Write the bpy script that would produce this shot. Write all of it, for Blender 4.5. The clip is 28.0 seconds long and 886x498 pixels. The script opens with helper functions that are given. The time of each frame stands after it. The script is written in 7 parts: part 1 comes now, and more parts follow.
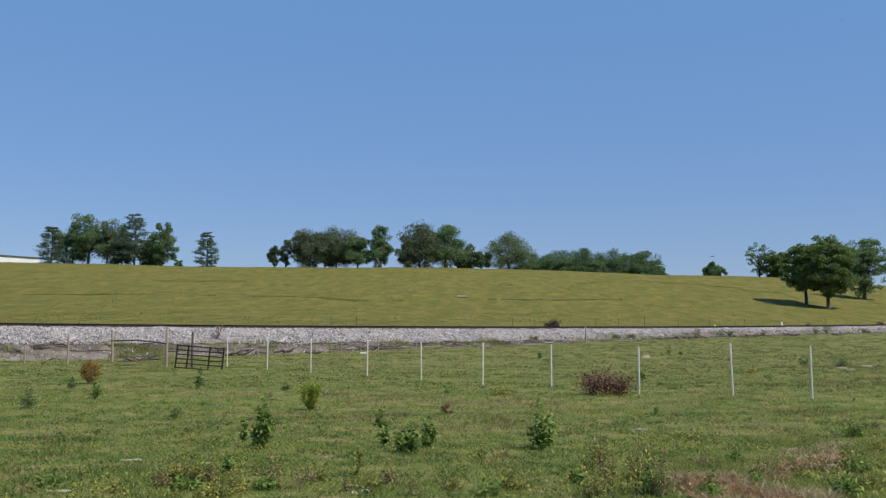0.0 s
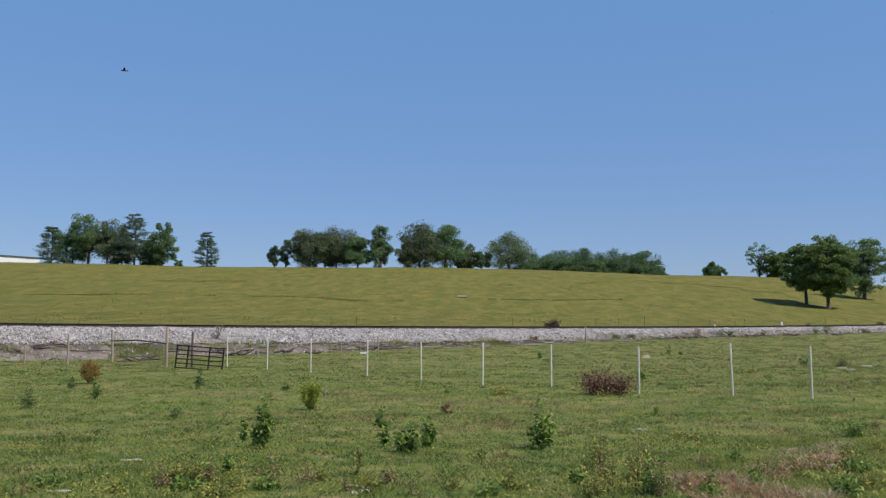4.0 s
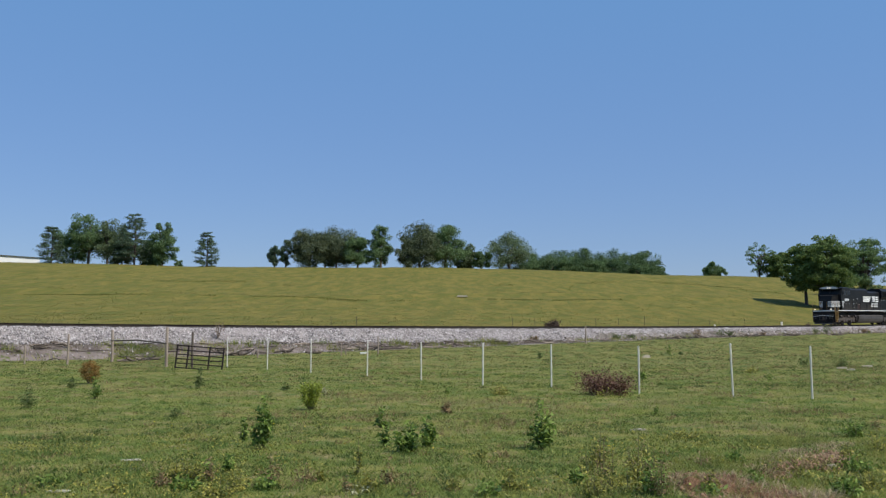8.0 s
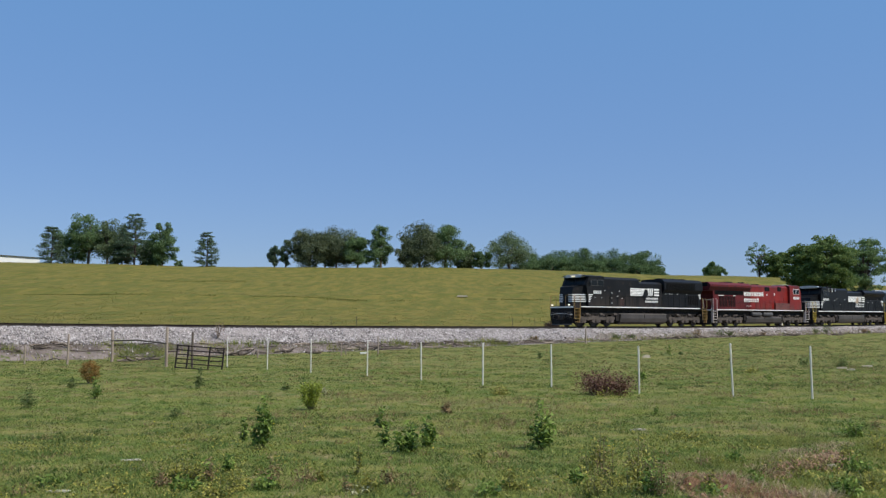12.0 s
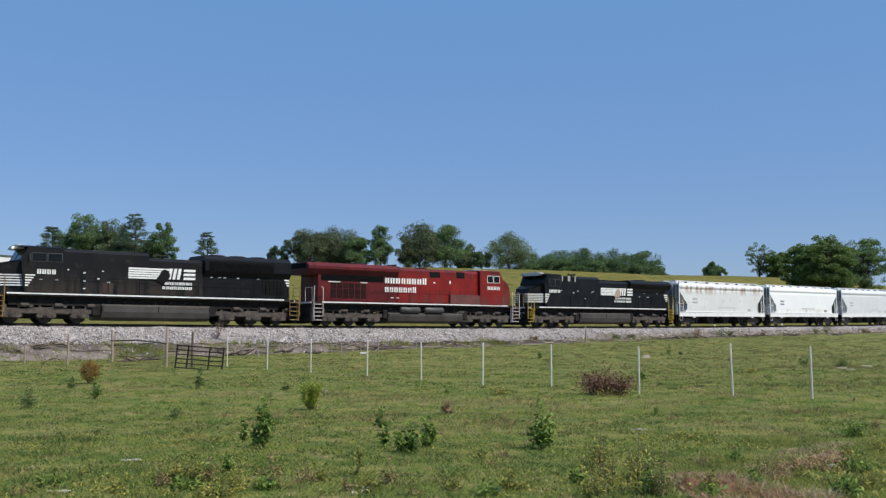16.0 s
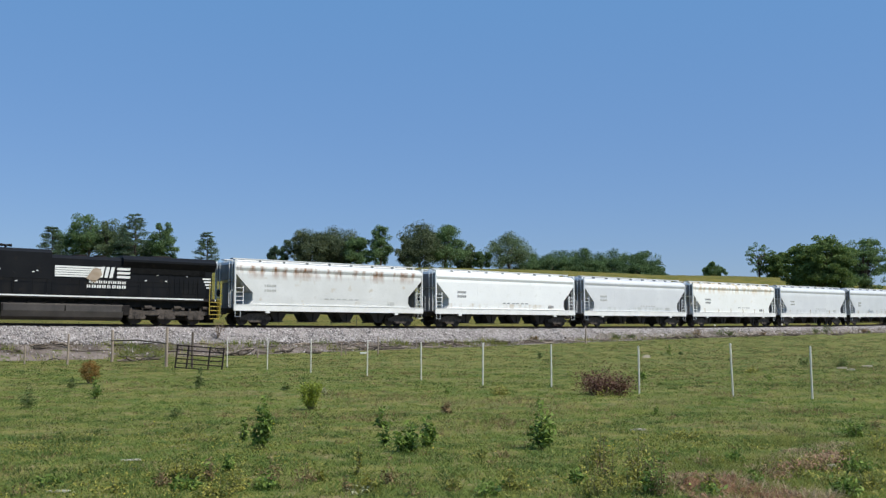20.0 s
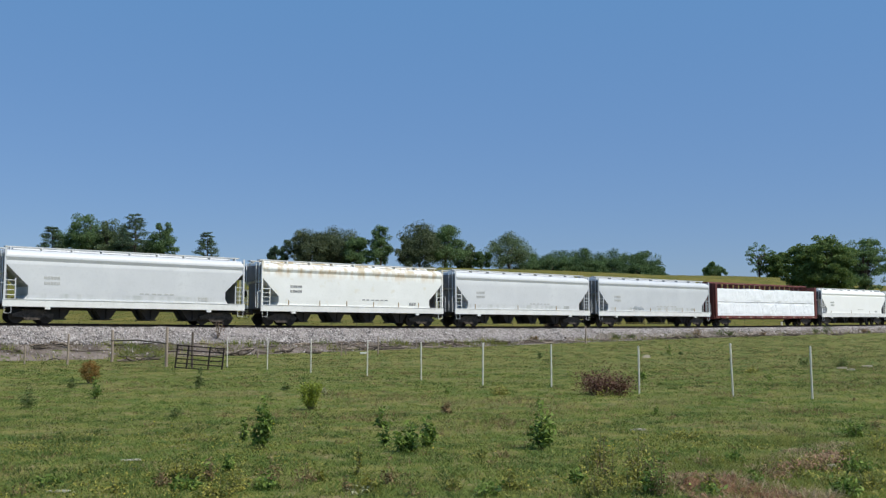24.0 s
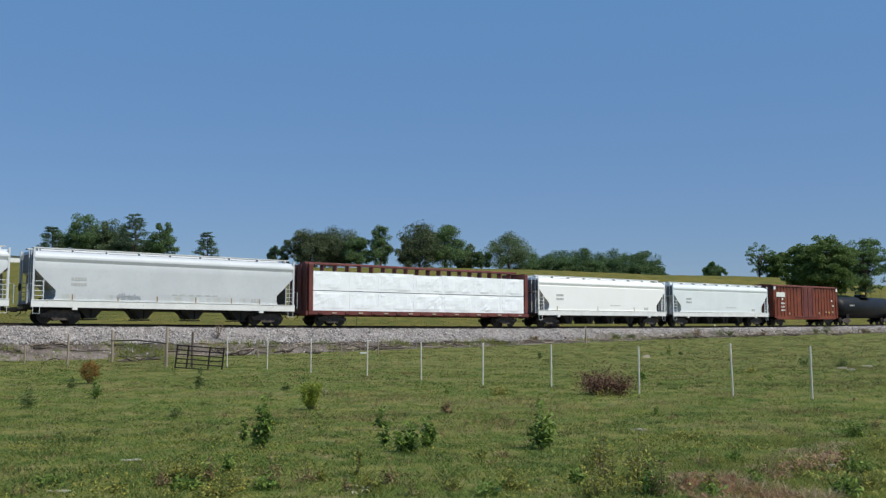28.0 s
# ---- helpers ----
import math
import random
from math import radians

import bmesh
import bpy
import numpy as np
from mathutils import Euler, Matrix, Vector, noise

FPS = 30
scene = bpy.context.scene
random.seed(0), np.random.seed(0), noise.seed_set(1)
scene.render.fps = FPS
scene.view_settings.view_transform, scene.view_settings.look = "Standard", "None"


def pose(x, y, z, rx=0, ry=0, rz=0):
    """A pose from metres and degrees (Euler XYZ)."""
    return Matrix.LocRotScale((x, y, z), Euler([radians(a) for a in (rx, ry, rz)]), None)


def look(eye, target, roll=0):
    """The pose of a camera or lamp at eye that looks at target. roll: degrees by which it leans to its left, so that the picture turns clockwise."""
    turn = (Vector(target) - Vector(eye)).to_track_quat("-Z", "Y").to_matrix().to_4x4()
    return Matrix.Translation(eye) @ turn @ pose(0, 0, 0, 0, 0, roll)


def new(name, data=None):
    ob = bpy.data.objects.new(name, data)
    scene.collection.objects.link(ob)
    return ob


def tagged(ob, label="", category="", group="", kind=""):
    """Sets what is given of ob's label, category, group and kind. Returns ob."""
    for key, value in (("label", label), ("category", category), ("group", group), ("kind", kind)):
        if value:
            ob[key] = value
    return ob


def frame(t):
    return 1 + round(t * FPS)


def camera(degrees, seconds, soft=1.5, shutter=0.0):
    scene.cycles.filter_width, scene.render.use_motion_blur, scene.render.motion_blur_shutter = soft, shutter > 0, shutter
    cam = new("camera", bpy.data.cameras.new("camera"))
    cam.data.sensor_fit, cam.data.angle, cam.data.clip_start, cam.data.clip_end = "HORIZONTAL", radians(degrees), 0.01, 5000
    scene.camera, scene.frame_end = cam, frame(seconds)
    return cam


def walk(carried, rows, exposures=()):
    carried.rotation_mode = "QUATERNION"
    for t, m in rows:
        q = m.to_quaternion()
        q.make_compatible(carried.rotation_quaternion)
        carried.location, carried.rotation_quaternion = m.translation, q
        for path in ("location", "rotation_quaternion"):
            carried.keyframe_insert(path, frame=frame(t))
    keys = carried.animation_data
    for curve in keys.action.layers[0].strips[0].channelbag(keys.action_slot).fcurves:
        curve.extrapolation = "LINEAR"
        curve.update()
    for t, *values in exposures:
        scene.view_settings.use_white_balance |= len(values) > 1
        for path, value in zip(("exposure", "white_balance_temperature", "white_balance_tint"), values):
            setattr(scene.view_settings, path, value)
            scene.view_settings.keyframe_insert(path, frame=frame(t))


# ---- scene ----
cam = camera(48.454, 28.0, soft=1.32)
EYE = 1.67
walk(cam, [(0.0, pose(0, 0, EYE, 94.887, 0, 0)), (28.0, pose(0, 0, EYE, 94.887, 0, 0))],
     exposures=[(0.0, 0.03, 6500, 10), (14.0, 0.05, 6500, 10), (16.0, 0.06, 6470, 9.5), (18.0, 0.1, 6430, 8), (20.0, 0.03, 6420, 7.5), (21.0, -0.05, 6410, 7.5), (25.0, -0.12, 6440, 6.5), (28.0, -0.2, 6440, 5.5)])

# ---- sky and sun ----
world = bpy.data.worlds.new("sky")
scene.world = world
world.use_nodes = True
SUN_ELEV, SUN_AZ = radians(54), math.atan2(0.86, -0.51)      # azimuth from +y towards +x
wn = world.node_tree.nodes
sky = wn.new("ShaderNodeTexSky")
sky.sky_type, sky.sun_disc = "NISHITA", False
sky.sun_elevation, sky.sun_rotation = SUN_ELEV, SUN_AZ
sky.altitude, sky.air_density, sky.dust_density, sky.ozone_density = 0, 1.0, 0.1, 7.0
wn["Background"].inputs[1].default_value = 0.11
haze = wn.new("ShaderNodeMix")                               # summer haze over the whole dome
haze.data_type = "RGBA"
haze.inputs["Factor"].default_value = 0.5
up_co, up_z, up_f, tone = wn.new("ShaderNodeTexCoord"), wn.new("ShaderNodeSeparateXYZ"), wn.new("ShaderNodeMapRange"), wn.new("ShaderNodeMix")
up_f.inputs["From Min"].default_value, up_f.inputs["From Max"].default_value = 0.0, 0.36
tone.data_type = "RGBA"                                      # greyer towards the horizon, bluer overhead
tone.inputs["A"].default_value, tone.inputs["B"].default_value = (1.42, 1.9, 4.25, 1), (1.4, 3.35, 6.6, 1)
world.node_tree.links.new(up_co.outputs["Generated"], up_z.inputs[0])
world.node_tree.links.new(up_z.outputs["Z"], up_f.inputs["Value"])
world.node_tree.links.new(up_f.outputs[0], tone.inputs["Factor"])
world.node_tree.links.new(tone.outputs["Result"], haze.inputs["B"])
world.node_tree.links.new(sky.outputs[0], haze.inputs["A"])
world.node_tree.links.new(haze.outputs["Result"], wn["Background"].inputs[0])
sun_dir = Vector((math.sin(SUN_AZ) * math.cos(SUN_ELEV), math.cos(SUN_AZ) * math.cos(SUN_ELEV), math.sin(SUN_ELEV)))
sun = new("sun", bpy.data.lights.new("sun", "SUN"))
sun.data.energy, sun.data.angle, sun.data.color = 4.7, radians(0.53), (1.0, 0.95, 0.86)
sun.matrix_world = look(sun_dir * 200, (0, 0, 0))


# ---- materials ----
def surf(name, c1, c2, scale=1.0, rough=0.8, bump=0.2, metal=0.0, fine=12.0, c3=None, spots=0.62, stretch=(1, 1, 1), spec=0.5, rand=0.0, streak=None, band=None, grit=0.72):
    """A surface in two tones with stains of a third, grain and relief. scale: patches a metre."""
    m = bpy.data.materials.new(name)
    m.use_nodes = True
    nt = m.node_tree
    N, L = nt.nodes, nt.links
    bsdf = N["Principled BSDF"]
    bsdf.inputs["Roughness"].default_value = rough
    bsdf.inputs["Metallic"].default_value = metal
    bsdf.inputs["Specular IOR Level"].default_value = spec
    tc, mp = N.new("ShaderNodeTexCoord"), N.new("ShaderNodeMapping")
    mp.inputs["Scale"].default_value = stretch
    L.new(tc.outputs["Object"], mp.inputs["Vector"])

    def noise_tex(s, detail=4.0):
        t = N.new("ShaderNodeTexNoise")
        t.inputs["Scale"].default_value, t.inputs["Detail"].default_value = s, detail
        L.new(mp.outputs[0], t.inputs["Vector"])
        return t.outputs["Fac"]

    def ramp(src, lo, hi):
        r = N.new("ShaderNodeMapRange")
        r.inputs["From Min"].default_value, r.inputs["From Max"].default_value = lo, hi
        L.new(src, r.inputs["Value"])
        return r.outputs[0]

    def blend(f, a, b):
        mx = N.new("ShaderNodeMix")
        mx.data_type = "RGBA"
        L.new(f, mx.inputs["Factor"])
        for sock, v in ((mx.inputs["A"], a), (mx.inputs["B"], b)):
            if isinstance(v, tuple):
                sock.default_value = (*v, 1)
            else:
                L.new(v, sock)
        return mx.outputs["Result"]

    col = blend(ramp(noise_tex(scale), 0.35, 0.65), c1, c2)
    grain = noise_tex(scale * fine, 6.0)
    dark = tuple(v * grit for v in c1)
    col = blend(ramp(grain, 0.52, 0.95), col, dark)
    if c3:
        col = blend(ramp(noise_tex(scale * 3.1, 5.0), spots, spots + 0.12), col, c3)
    if streak:
        # rust that has run down in narrow stripes from the edge above
        sc, z0, z1, amount = streak
        m2, t2, sep = N.new("ShaderNodeMapping"), N.new("ShaderNodeTexNoise"), N.new("ShaderNodeSeparateXYZ")
        m2.inputs["Scale"].default_value = (1.6, 1.6, 0.12)
        L.new(tc.outputs["Object"], m2.inputs["Vector"])
        L.new(m2.outputs[0], t2.inputs["Vector"])
        t2.inputs["Scale"].default_value, t2.inputs["Detail"].default_value = 1.2, 6.0
        L.new(tc.outputs["Object"], sep.inputs[0])
        zf = ramp(sep.outputs["Z"], z0, z1)
        mul = N.new("ShaderNodeMath")
        mul.operation = "MULTIPLY"
        L.new(ramp(t2.outputs["Fac"], 0.62 - amount, 0.78 - amount), mul.inputs[0])
        L.new(zf, mul.inputs[1])
        col = blend(mul.outputs[0], col, sc)
    if band:
        # stains gathered along a seam: colour, height, half width, how far they spread
        bc, zc, hw, amount = band
        m3, t3, sp3 = N.new("ShaderNodeMapping"), N.new("ShaderNodeTexNoise"), N.new("ShaderNodeSeparateXYZ")
        m3.inputs["Scale"].default_value = (1.2, 1.2, 0.3)
        L.new(tc.outputs["Object"], m3.inputs["Vector"])
        L.new(m3.outputs[0], t3.inputs["Vector"])
        t3.inputs["Scale"].default_value, t3.inputs["Detail"].default_value = 1.5, 7.0
        L.new(tc.outputs["Object"], sp3.inputs[0])
        prod = N.new("ShaderNodeMath")
        prod.operation = "MULTIPLY"
        L.new(ramp(sp3.outputs["Z"], zc - 2.4 * hw, zc), prod.inputs[0])
        L.new(ramp(sp3.outputs["Z"], zc + hw, zc + 0.6 * hw), prod.inputs[1])
        mul3 = N.new("ShaderNodeMath")
        mul3.operation = "MULTIPLY"
        L.new(prod.outputs[0], mul3.inputs[0])
        L.new(ramp(t3.outputs["Fac"], 0.6 - amount, 0.78 - amount), mul3.inputs[1])
        col = blend(mul3.outputs[0], col, bc)
    if rand:
        oi, hs = N.new("ShaderNodeObjectInfo"), N.new("ShaderNodeHueSaturation")
        r = N.new("ShaderNodeMapRange")
        r.inputs["To Min"].default_value, r.inputs["To Max"].default_value = 1 - rand, 1 + rand
        L.new(oi.outputs["Random"], r.inputs["Value"])
        L.new(r.outputs[0], hs.inputs["Value"])
        L.new(col, hs.inputs["Color"])
        col = hs.outputs[0]
    L.new(col, bsdf.inputs["Base Color"])
    if bump:
        bp = N.new("ShaderNodeBump")
        bp.inputs["Strength"].default_value, bp.inputs["Distance"].default_value = bump, 0.03
        L.new(grain, bp.inputs["Height"])
        L.new(bp.outputs[0], bsdf.inputs["Normal"])
    return m


def leaf_surf(name, c1, c2, thin=0.35, patch=0.0):
    """Foliage: each leaf its own tone, and light that comes through."""
    m = bpy.data.materials.new(name)
    m.use_nodes = True
    N, L = m.node_tree.nodes, m.node_tree.links
    bsdf = N["Principled BSDF"]
    bsdf.inputs["Roughness"].default_value = 0.6
    bsdf.inputs["Specular IOR Level"].default_value = 0.25
    geo, mx = N.new("ShaderNodeNewGeometry"), N.new("ShaderNodeMix")
    mx.data_type = "RGBA"
    mx.inputs["A"].default_value, mx.inputs["B"].default_value = (*c1, 1), (*c2, 1)
    if patch:
        # tone that also drifts from place to place
        tc, mix = N.new("ShaderNodeTexCoord"), N.new("ShaderNodeMath")
        mix.operation, mix.use_clamp = "MULTIPLY_ADD", True
        mix.inputs[1].default_value = 0.3
        for k, (sc, lo, hi, to) in enumerate(((patch, 0.4, 0.6, 0.36), (patch * 4.3, 0.4, 0.6, 0.38))):
            tx, mr = N.new("ShaderNodeTexNoise"), N.new("ShaderNodeMapRange")
            tx.inputs["Scale"].default_value, tx.inputs["Detail"].default_value = sc, 3.0
            mr.inputs["From Min"].default_value, mr.inputs["From Max"].default_value = lo, hi
            mr.inputs["To Max"].default_value = to
            L.new(tc.outputs["Object"], tx.inputs["Vector"])
            L.new(tx.outputs["Fac"], mr.inputs["Value"])
            if k:
                ad = N.new("ShaderNodeMath")
                L.new(last, ad.inputs[0])
                L.new(mr.outputs[0], ad.inputs[1])
                L.new(ad.outputs[0], mix.inputs[2])
            last = mr.outputs[0]
        L.new(geo.outputs["Random Per Island"], mix.inputs[0])
        L.new(mix.outputs[0], mx.inputs["Factor"])
    else:
        L.new(geo.outputs["Random Per Island"], mx.inputs["Factor"])
    L.new(mx.outputs["Result"], bsdf.inputs["Base Color"])
    tr, add = N.new("ShaderNodeBsdfTranslucent"), N.new("ShaderNodeMixShader")
    L.new(mx.outputs["Result"], tr.inputs["Color"])
    add.inputs[0].default_value = thin
    L.new(bsdf.outputs[0], add.inputs[1])
    L.new(tr.outputs[0], add.inputs[2])
    L.new(add.outputs[0], N["Material Output"].inputs["Surface"])
    return m


M_PASTURE = surf("pasture_turf", (0.076, 0.114, 0.025), (0.205, 0.188, 0.05), 1.1, 0.95, 0.8, fine=8, c3=(0.24, 0.19, 0.095), spots=0.55, spec=0.1)
M_HAY = surf("hay_meadow", (0.106, 0.11, 0.023), (0.192, 0.154, 0.038), 0.2, 0.95, 0.35, fine=9, grit=0.9, c3=(0.096, 0.106, 0.02), spots=0.54, stretch=(2.2, 0.6, 2.0), spec=0.1)
M_DIRT = surf("bare_dirt", (0.14, 0.114, 0.10), (0.25, 0.206, 0.182), 0.8, 0.95, 0.8, c3=(0.10, 0.115, 0.035), spots=0.57, spec=0.1)
M_SOIL = surf("slumped_soil", (0.1, 0.085, 0.072), (0.225, 0.195, 0.17), 1.1, 0.95, 0.9, fine=6, c3=(0.06, 0.066, 0.028), spots=0.56, spec=0.1)
M_CLAY = surf("red_clay", (0.1, 0.05, 0.027), (0.27, 0.155, 0.09), 9.0, 0.95, 0.8, c3=(0.14, 0.14, 0.06), spots=0.58, spec=0.1)
M_BALLAST = surf("grey_ballast", (0.22, 0.192, 0.182), (0.31, 0.276, 0.262), 1.3, 0.9, 1.0, fine=8, c3=(0.14, 0.125, 0.115), spots=0.56, spec=0.2)


def stone_surf(name, lo, hi):
    """Broken stone: each piece its own grey."""
    m = leaf_surf(name, lo, hi, 0.0)
    m.node_tree.nodes["Principled BSDF"].inputs["Roughness"].default_value = 0.9
    return m


M_PIECES = stone_surf("mixed_grey_stones", (0.15, 0.133, 0.127), (0.59, 0.54, 0.52))
M_CLAYBITS = stone_surf("clay_crumbs", (0.07, 0.034, 0.018), (0.34, 0.205, 0.125))
M_RAIL = surf("rail_steel", (0.016, 0.012, 0.010), (0.028, 0.02, 0.016), 2.0, 0.7, 0.2, spec=0.2)
M_TIE = surf("creosote_tie", (0.07, 0.055, 0.045), (0.12, 0.1, 0.085), 3.0, 0.9, 0.5, rand=0.3)
M_WHITEPOST = surf("white_post_plastic", (0.6, 0.575, 0.5), (0.72, 0.69, 0.61), 3.0, 0.5, 0.1)
M_WOOD = surf("weathered_post", (0.25, 0.19, 0.145), (0.38, 0.31, 0.245), 4.0, 0.9, 0.6, stretch=(1, 1, 0.15))
M_BARK = surf("tree_bark", (0.075, 0.058, 0.045), (0.14, 0.11, 0.085), 2.0, 0.95, 0.8, stretch=(1, 1, 0.3))
M_LEAF = leaf_surf("oak_leaves", (0.098, 0.172, 0.07), (0.2, 0.282, 0.12), 0.46)
M_OAK = leaf_surf("sunlit_oak_leaves", (0.085, 0.15, 0.045), (0.205, 0.27, 0.085), 0.46)
M_LEAF2 = leaf_surf("pale_leaves", (0.115, 0.165, 0.085), (0.2, 0.255, 0.13), 0.42)
M_LEAFDARK = leaf_surf("dark_leaves", (0.07, 0.13, 0.056), (0.15, 0.218, 0.092), 0.45)
M_SEEDLING = leaf_surf("seedling_needles", (0.075, 0.115, 0.032), (0.16, 0.2, 0.066), 0.4)
M_PINE = leaf_surf("pine_needles", (0.08, 0.133, 0.078), (0.155, 0.212, 0.124), 0.4)
M_PINEBROWN = leaf_surf("browning_needles", (0.09, 0.122, 0.066), (0.168, 0.196, 0.104), 0.4)
M_BLADE = leaf_surf("grass_blades", (0.092, 0.156, 0.03), (0.38, 0.35, 0.096), 0.45, 0.4)
M_LUSH = leaf_surf("lush_blades", (0.089, 0.164, 0.036), (0.265, 0.315, 0.075), 0.45, 0.7)
M_BRIGHT = leaf_surf("bright_blades", (0.18, 0.235, 0.05), (0.38, 0.38, 0.12), 0.45)
M_DRY = leaf_surf("dry_grass", (0.25, 0.205, 0.09), (0.40, 0.33, 0.16), 0.35)
M_SHRUB = leaf_surf("shrub_leaves", (0.045, 0.098, 0.018), (0.29, 0.385, 0.08), 0.33)
M_LIME = leaf_surf("lime_leaves", (0.24, 0.3, 0.04), (0.38, 0.42, 0.075), 0.5)
M_RUST = leaf_surf("rusty_leaves", (0.22, 0.12, 0.034), (0.4, 0.235, 0.068), 0.4)
M_DARKBUSH = leaf_surf("dark_brown_twigs", (0.05, 0.034, 0.025), (0.135, 0.088, 0.062), 0.2)
M_MAROON = leaf_surf("maroon_twigs", (0.085, 0.042, 0.03), (0.21, 0.112, 0.074), 0.2)
M_BROWNWEED = leaf_surf("dead_brown_weeds", (0.075, 0.042, 0.02), (0.4, 0.28, 0.14), 0.3)
M_WEED = leaf_surf("yellow_weeds", (0.07, 0.1, 0.02), (0.48, 0.43, 0.1), 0.4)
M_FLOWER = leaf_surf("pale_flowers", (0.32, 0.34, 0.16), (0.6, 0.56, 0.36), 0.3)
M_STEM = surf("green_stems", (0.13, 0.13, 0.05), (0.2, 0.19, 0.08), 3.0, 0.8, 0.2)
M_TWIG = surf("dry_twigs", (0.16, 0.12, 0.09), (0.27, 0.22, 0.17), 3.0, 0.95, 0.3)


# ---- mesh building ----
class Build:
    """Collects boxes, prisms, tubes and so on into one mesh."""

    def __init__(self):
        self.v, self.f = [], []

    def add(self, verts, faces):
        o = len(self.v)
        self.v += [tuple(p) for p in verts]
        self.f += [tuple(i + o for i in q) for q in faces]
        return self

    def box(self, x0, x1, y0, y1, z0, z1, c=0.0):
        """A box; c cuts its lengthwise edges."""
        if c:
            return self.prism([(y0 + c, z0), (y1 - c, z0), (y1, z0 + c), (y1, z1 - c), (y1 - c, z1), (y0 + c, z1), (y0, z1 - c), (y0, z0 + c)], x0, x1)
        v = [(x, y, z) for z in (z0, z1) for y in (y0, y1) for x in (x0, x1)]
        return self.add(v, [(0, 2, 3, 1), (4, 5, 7, 6), (0, 1, 5, 4), (2, 6, 7, 3), (0, 4, 6, 2), (1, 3, 7, 5)])

    def prism(self, prof, x0, x1):
        """A profile of (y, z), counter-clockwise seen from +x, pushed along x."""
        n = len(prof)
        v = [(x0, y, z) for y, z in prof] + [(x1, y, z) for y, z in prof]
        f = [tuple(range(n - 1, -1, -1)), tuple(range(n, 2 * n))]
        return self.add(v, f + [(i, (i + 1) % n, n + (i + 1) % n, n + i) for i in range(n)])

    def prism_y(self, prof, y0, y1):
        """A profile of (x, z) pushed along y."""
        n = len(prof)
        v = [(x, y0, z) for x, z in prof] + [(x, y1, z) for x, z in prof]
        f = [tuple(range(n)), tuple(range(2 * n - 1, n - 1, -1))]
        return self.add(v, f + [((i + 1) % n, i, n + i, n + (i + 1) % n) for i in range(n)])

    def loft(self, rings, cap=True):
        n = len(rings[0])
        v = [p for r in rings for p in r]
        f = [(k * n + i, k * n + (i + 1) % n, (k + 1) * n + (i + 1) % n, (k + 1) * n + i) for k in range(len(rings) - 1) for i in range(n)]
        if cap:
            f += [tuple(range(n - 1, -1, -1)), tuple(range((len(rings) - 1) * n, len(rings) * n))]
        return self.add(v, f)

    def tube(self, pts, radii, n=6):
        pts = [Vector(p) for p in pts]
        if not isinstance(radii, (list, tuple)):
            radii = [radii] * len(pts)
        rings = []
        for i, p in enumerate(pts):
            d = (pts[min(i + 1, len(pts) - 1)] - pts[max(i - 1, 0)]).normalized()
            a = d.orthogonal().normalized() if abs(d.z) < 0.99 else Vector((1, 0, 0))
            b = d.cross(a)
            rings.append([p + (a * math.cos(2 * math.pi * k / n) + b * math.sin(2 * math.pi * k / n)) * radii[i] for k in range(n)])
        return self.loft(rings)

    def wheel(self, x, y, z, r, y1, n=20):
        """A disc with its axle along y, from y to y1."""
        c = [(x + r * math.cos(2 * math.pi * k / n), z + r * math.sin(2 * math.pi * k / n)) for k in range(n)]
        return self.prism_y(c, y, y1)

    def mesh(self, name, smooth=0):
        me = bpy.data.meshes.new(name)
        me.from_pydata(self.v, [], self.f)
        if smooth:
            me.shade_smooth()
            me.set_sharp_from_angle(angle=radians(smooth))
        return me


def part(name, b, material, parent=None, label="", smooth=0):
    """Links a Build, or a mesh, as one object under a thing or a part."""
    me = b.mesh(name, smooth) if isinstance(b, Build) else b
    if not me.materials:
        me.materials.append(material)
    ob = new(name, me)
    ob.parent = parent
    return tagged(ob, label)


def thing(name, m, label, category, group="", kind=""):
    ob = new(name)
    ob.empty_display_size = 0.3
    ob.matrix_basis = m
    return tagged(ob, label, category, group, kind)


def sheet_mesh(name, verts, faces, materials, smooth=True):
    """A mesh from arrays."""
    me = bpy.data.meshes.new(name)
    verts, faces = np.asarray(verts, np.float32), np.asarray(faces, np.int32)
    k = faces.shape[1]
    me.vertices.add(len(verts))
    me.vertices.foreach_set("co", verts.ravel())
    me.loops.add(faces.size)
    me.loops.foreach_set("vertex_index", faces.ravel())
    me.polygons.add(len(faces))
    me.polygons.foreach_set("loop_start", np.arange(0, faces.size, k, dtype=np.int32))
    if smooth:
        me.polygons.foreach_set("use_smooth", np.ones(len(faces), bool))
    for m in materials:
        me.materials.append(m)
    me.update(calc_edges=True)
    return me


# ---- the line of the railway ----
TS = np.arange(-520.0, 680.5, 0.5)
_c = np.clip(TS, -68, 72)
T_HEAD = radians(40.825) + 1.1498e-3 * _c - 6.4425e-6 * _c ** 2 - 41.83e-9 * _c ** 3
_mid = (T_HEAD[1:] + T_HEAD[:-1]) / 2
T_X = np.concatenate([[0], np.cumsum(np.cos(_mid) * 0.5)])
T_Y = np.concatenate([[0], np.cumsum(np.sin(_mid) * 0.5)])
_i0 = int(np.argmin(abs(TS)))
T_X, T_Y = T_X - T_X[_i0] + 14.652, T_Y - T_Y[_i0] + 95.521
_z = EYE + 0.6551 + 5.3768e-3 * _c + 78.09e-6 * _c ** 2 - 282.29e-9 * _c ** 3
_slope = 5.3768e-3 + 2 * 78.09e-6 * _c - 3 * 282.29e-9 * _c ** 2
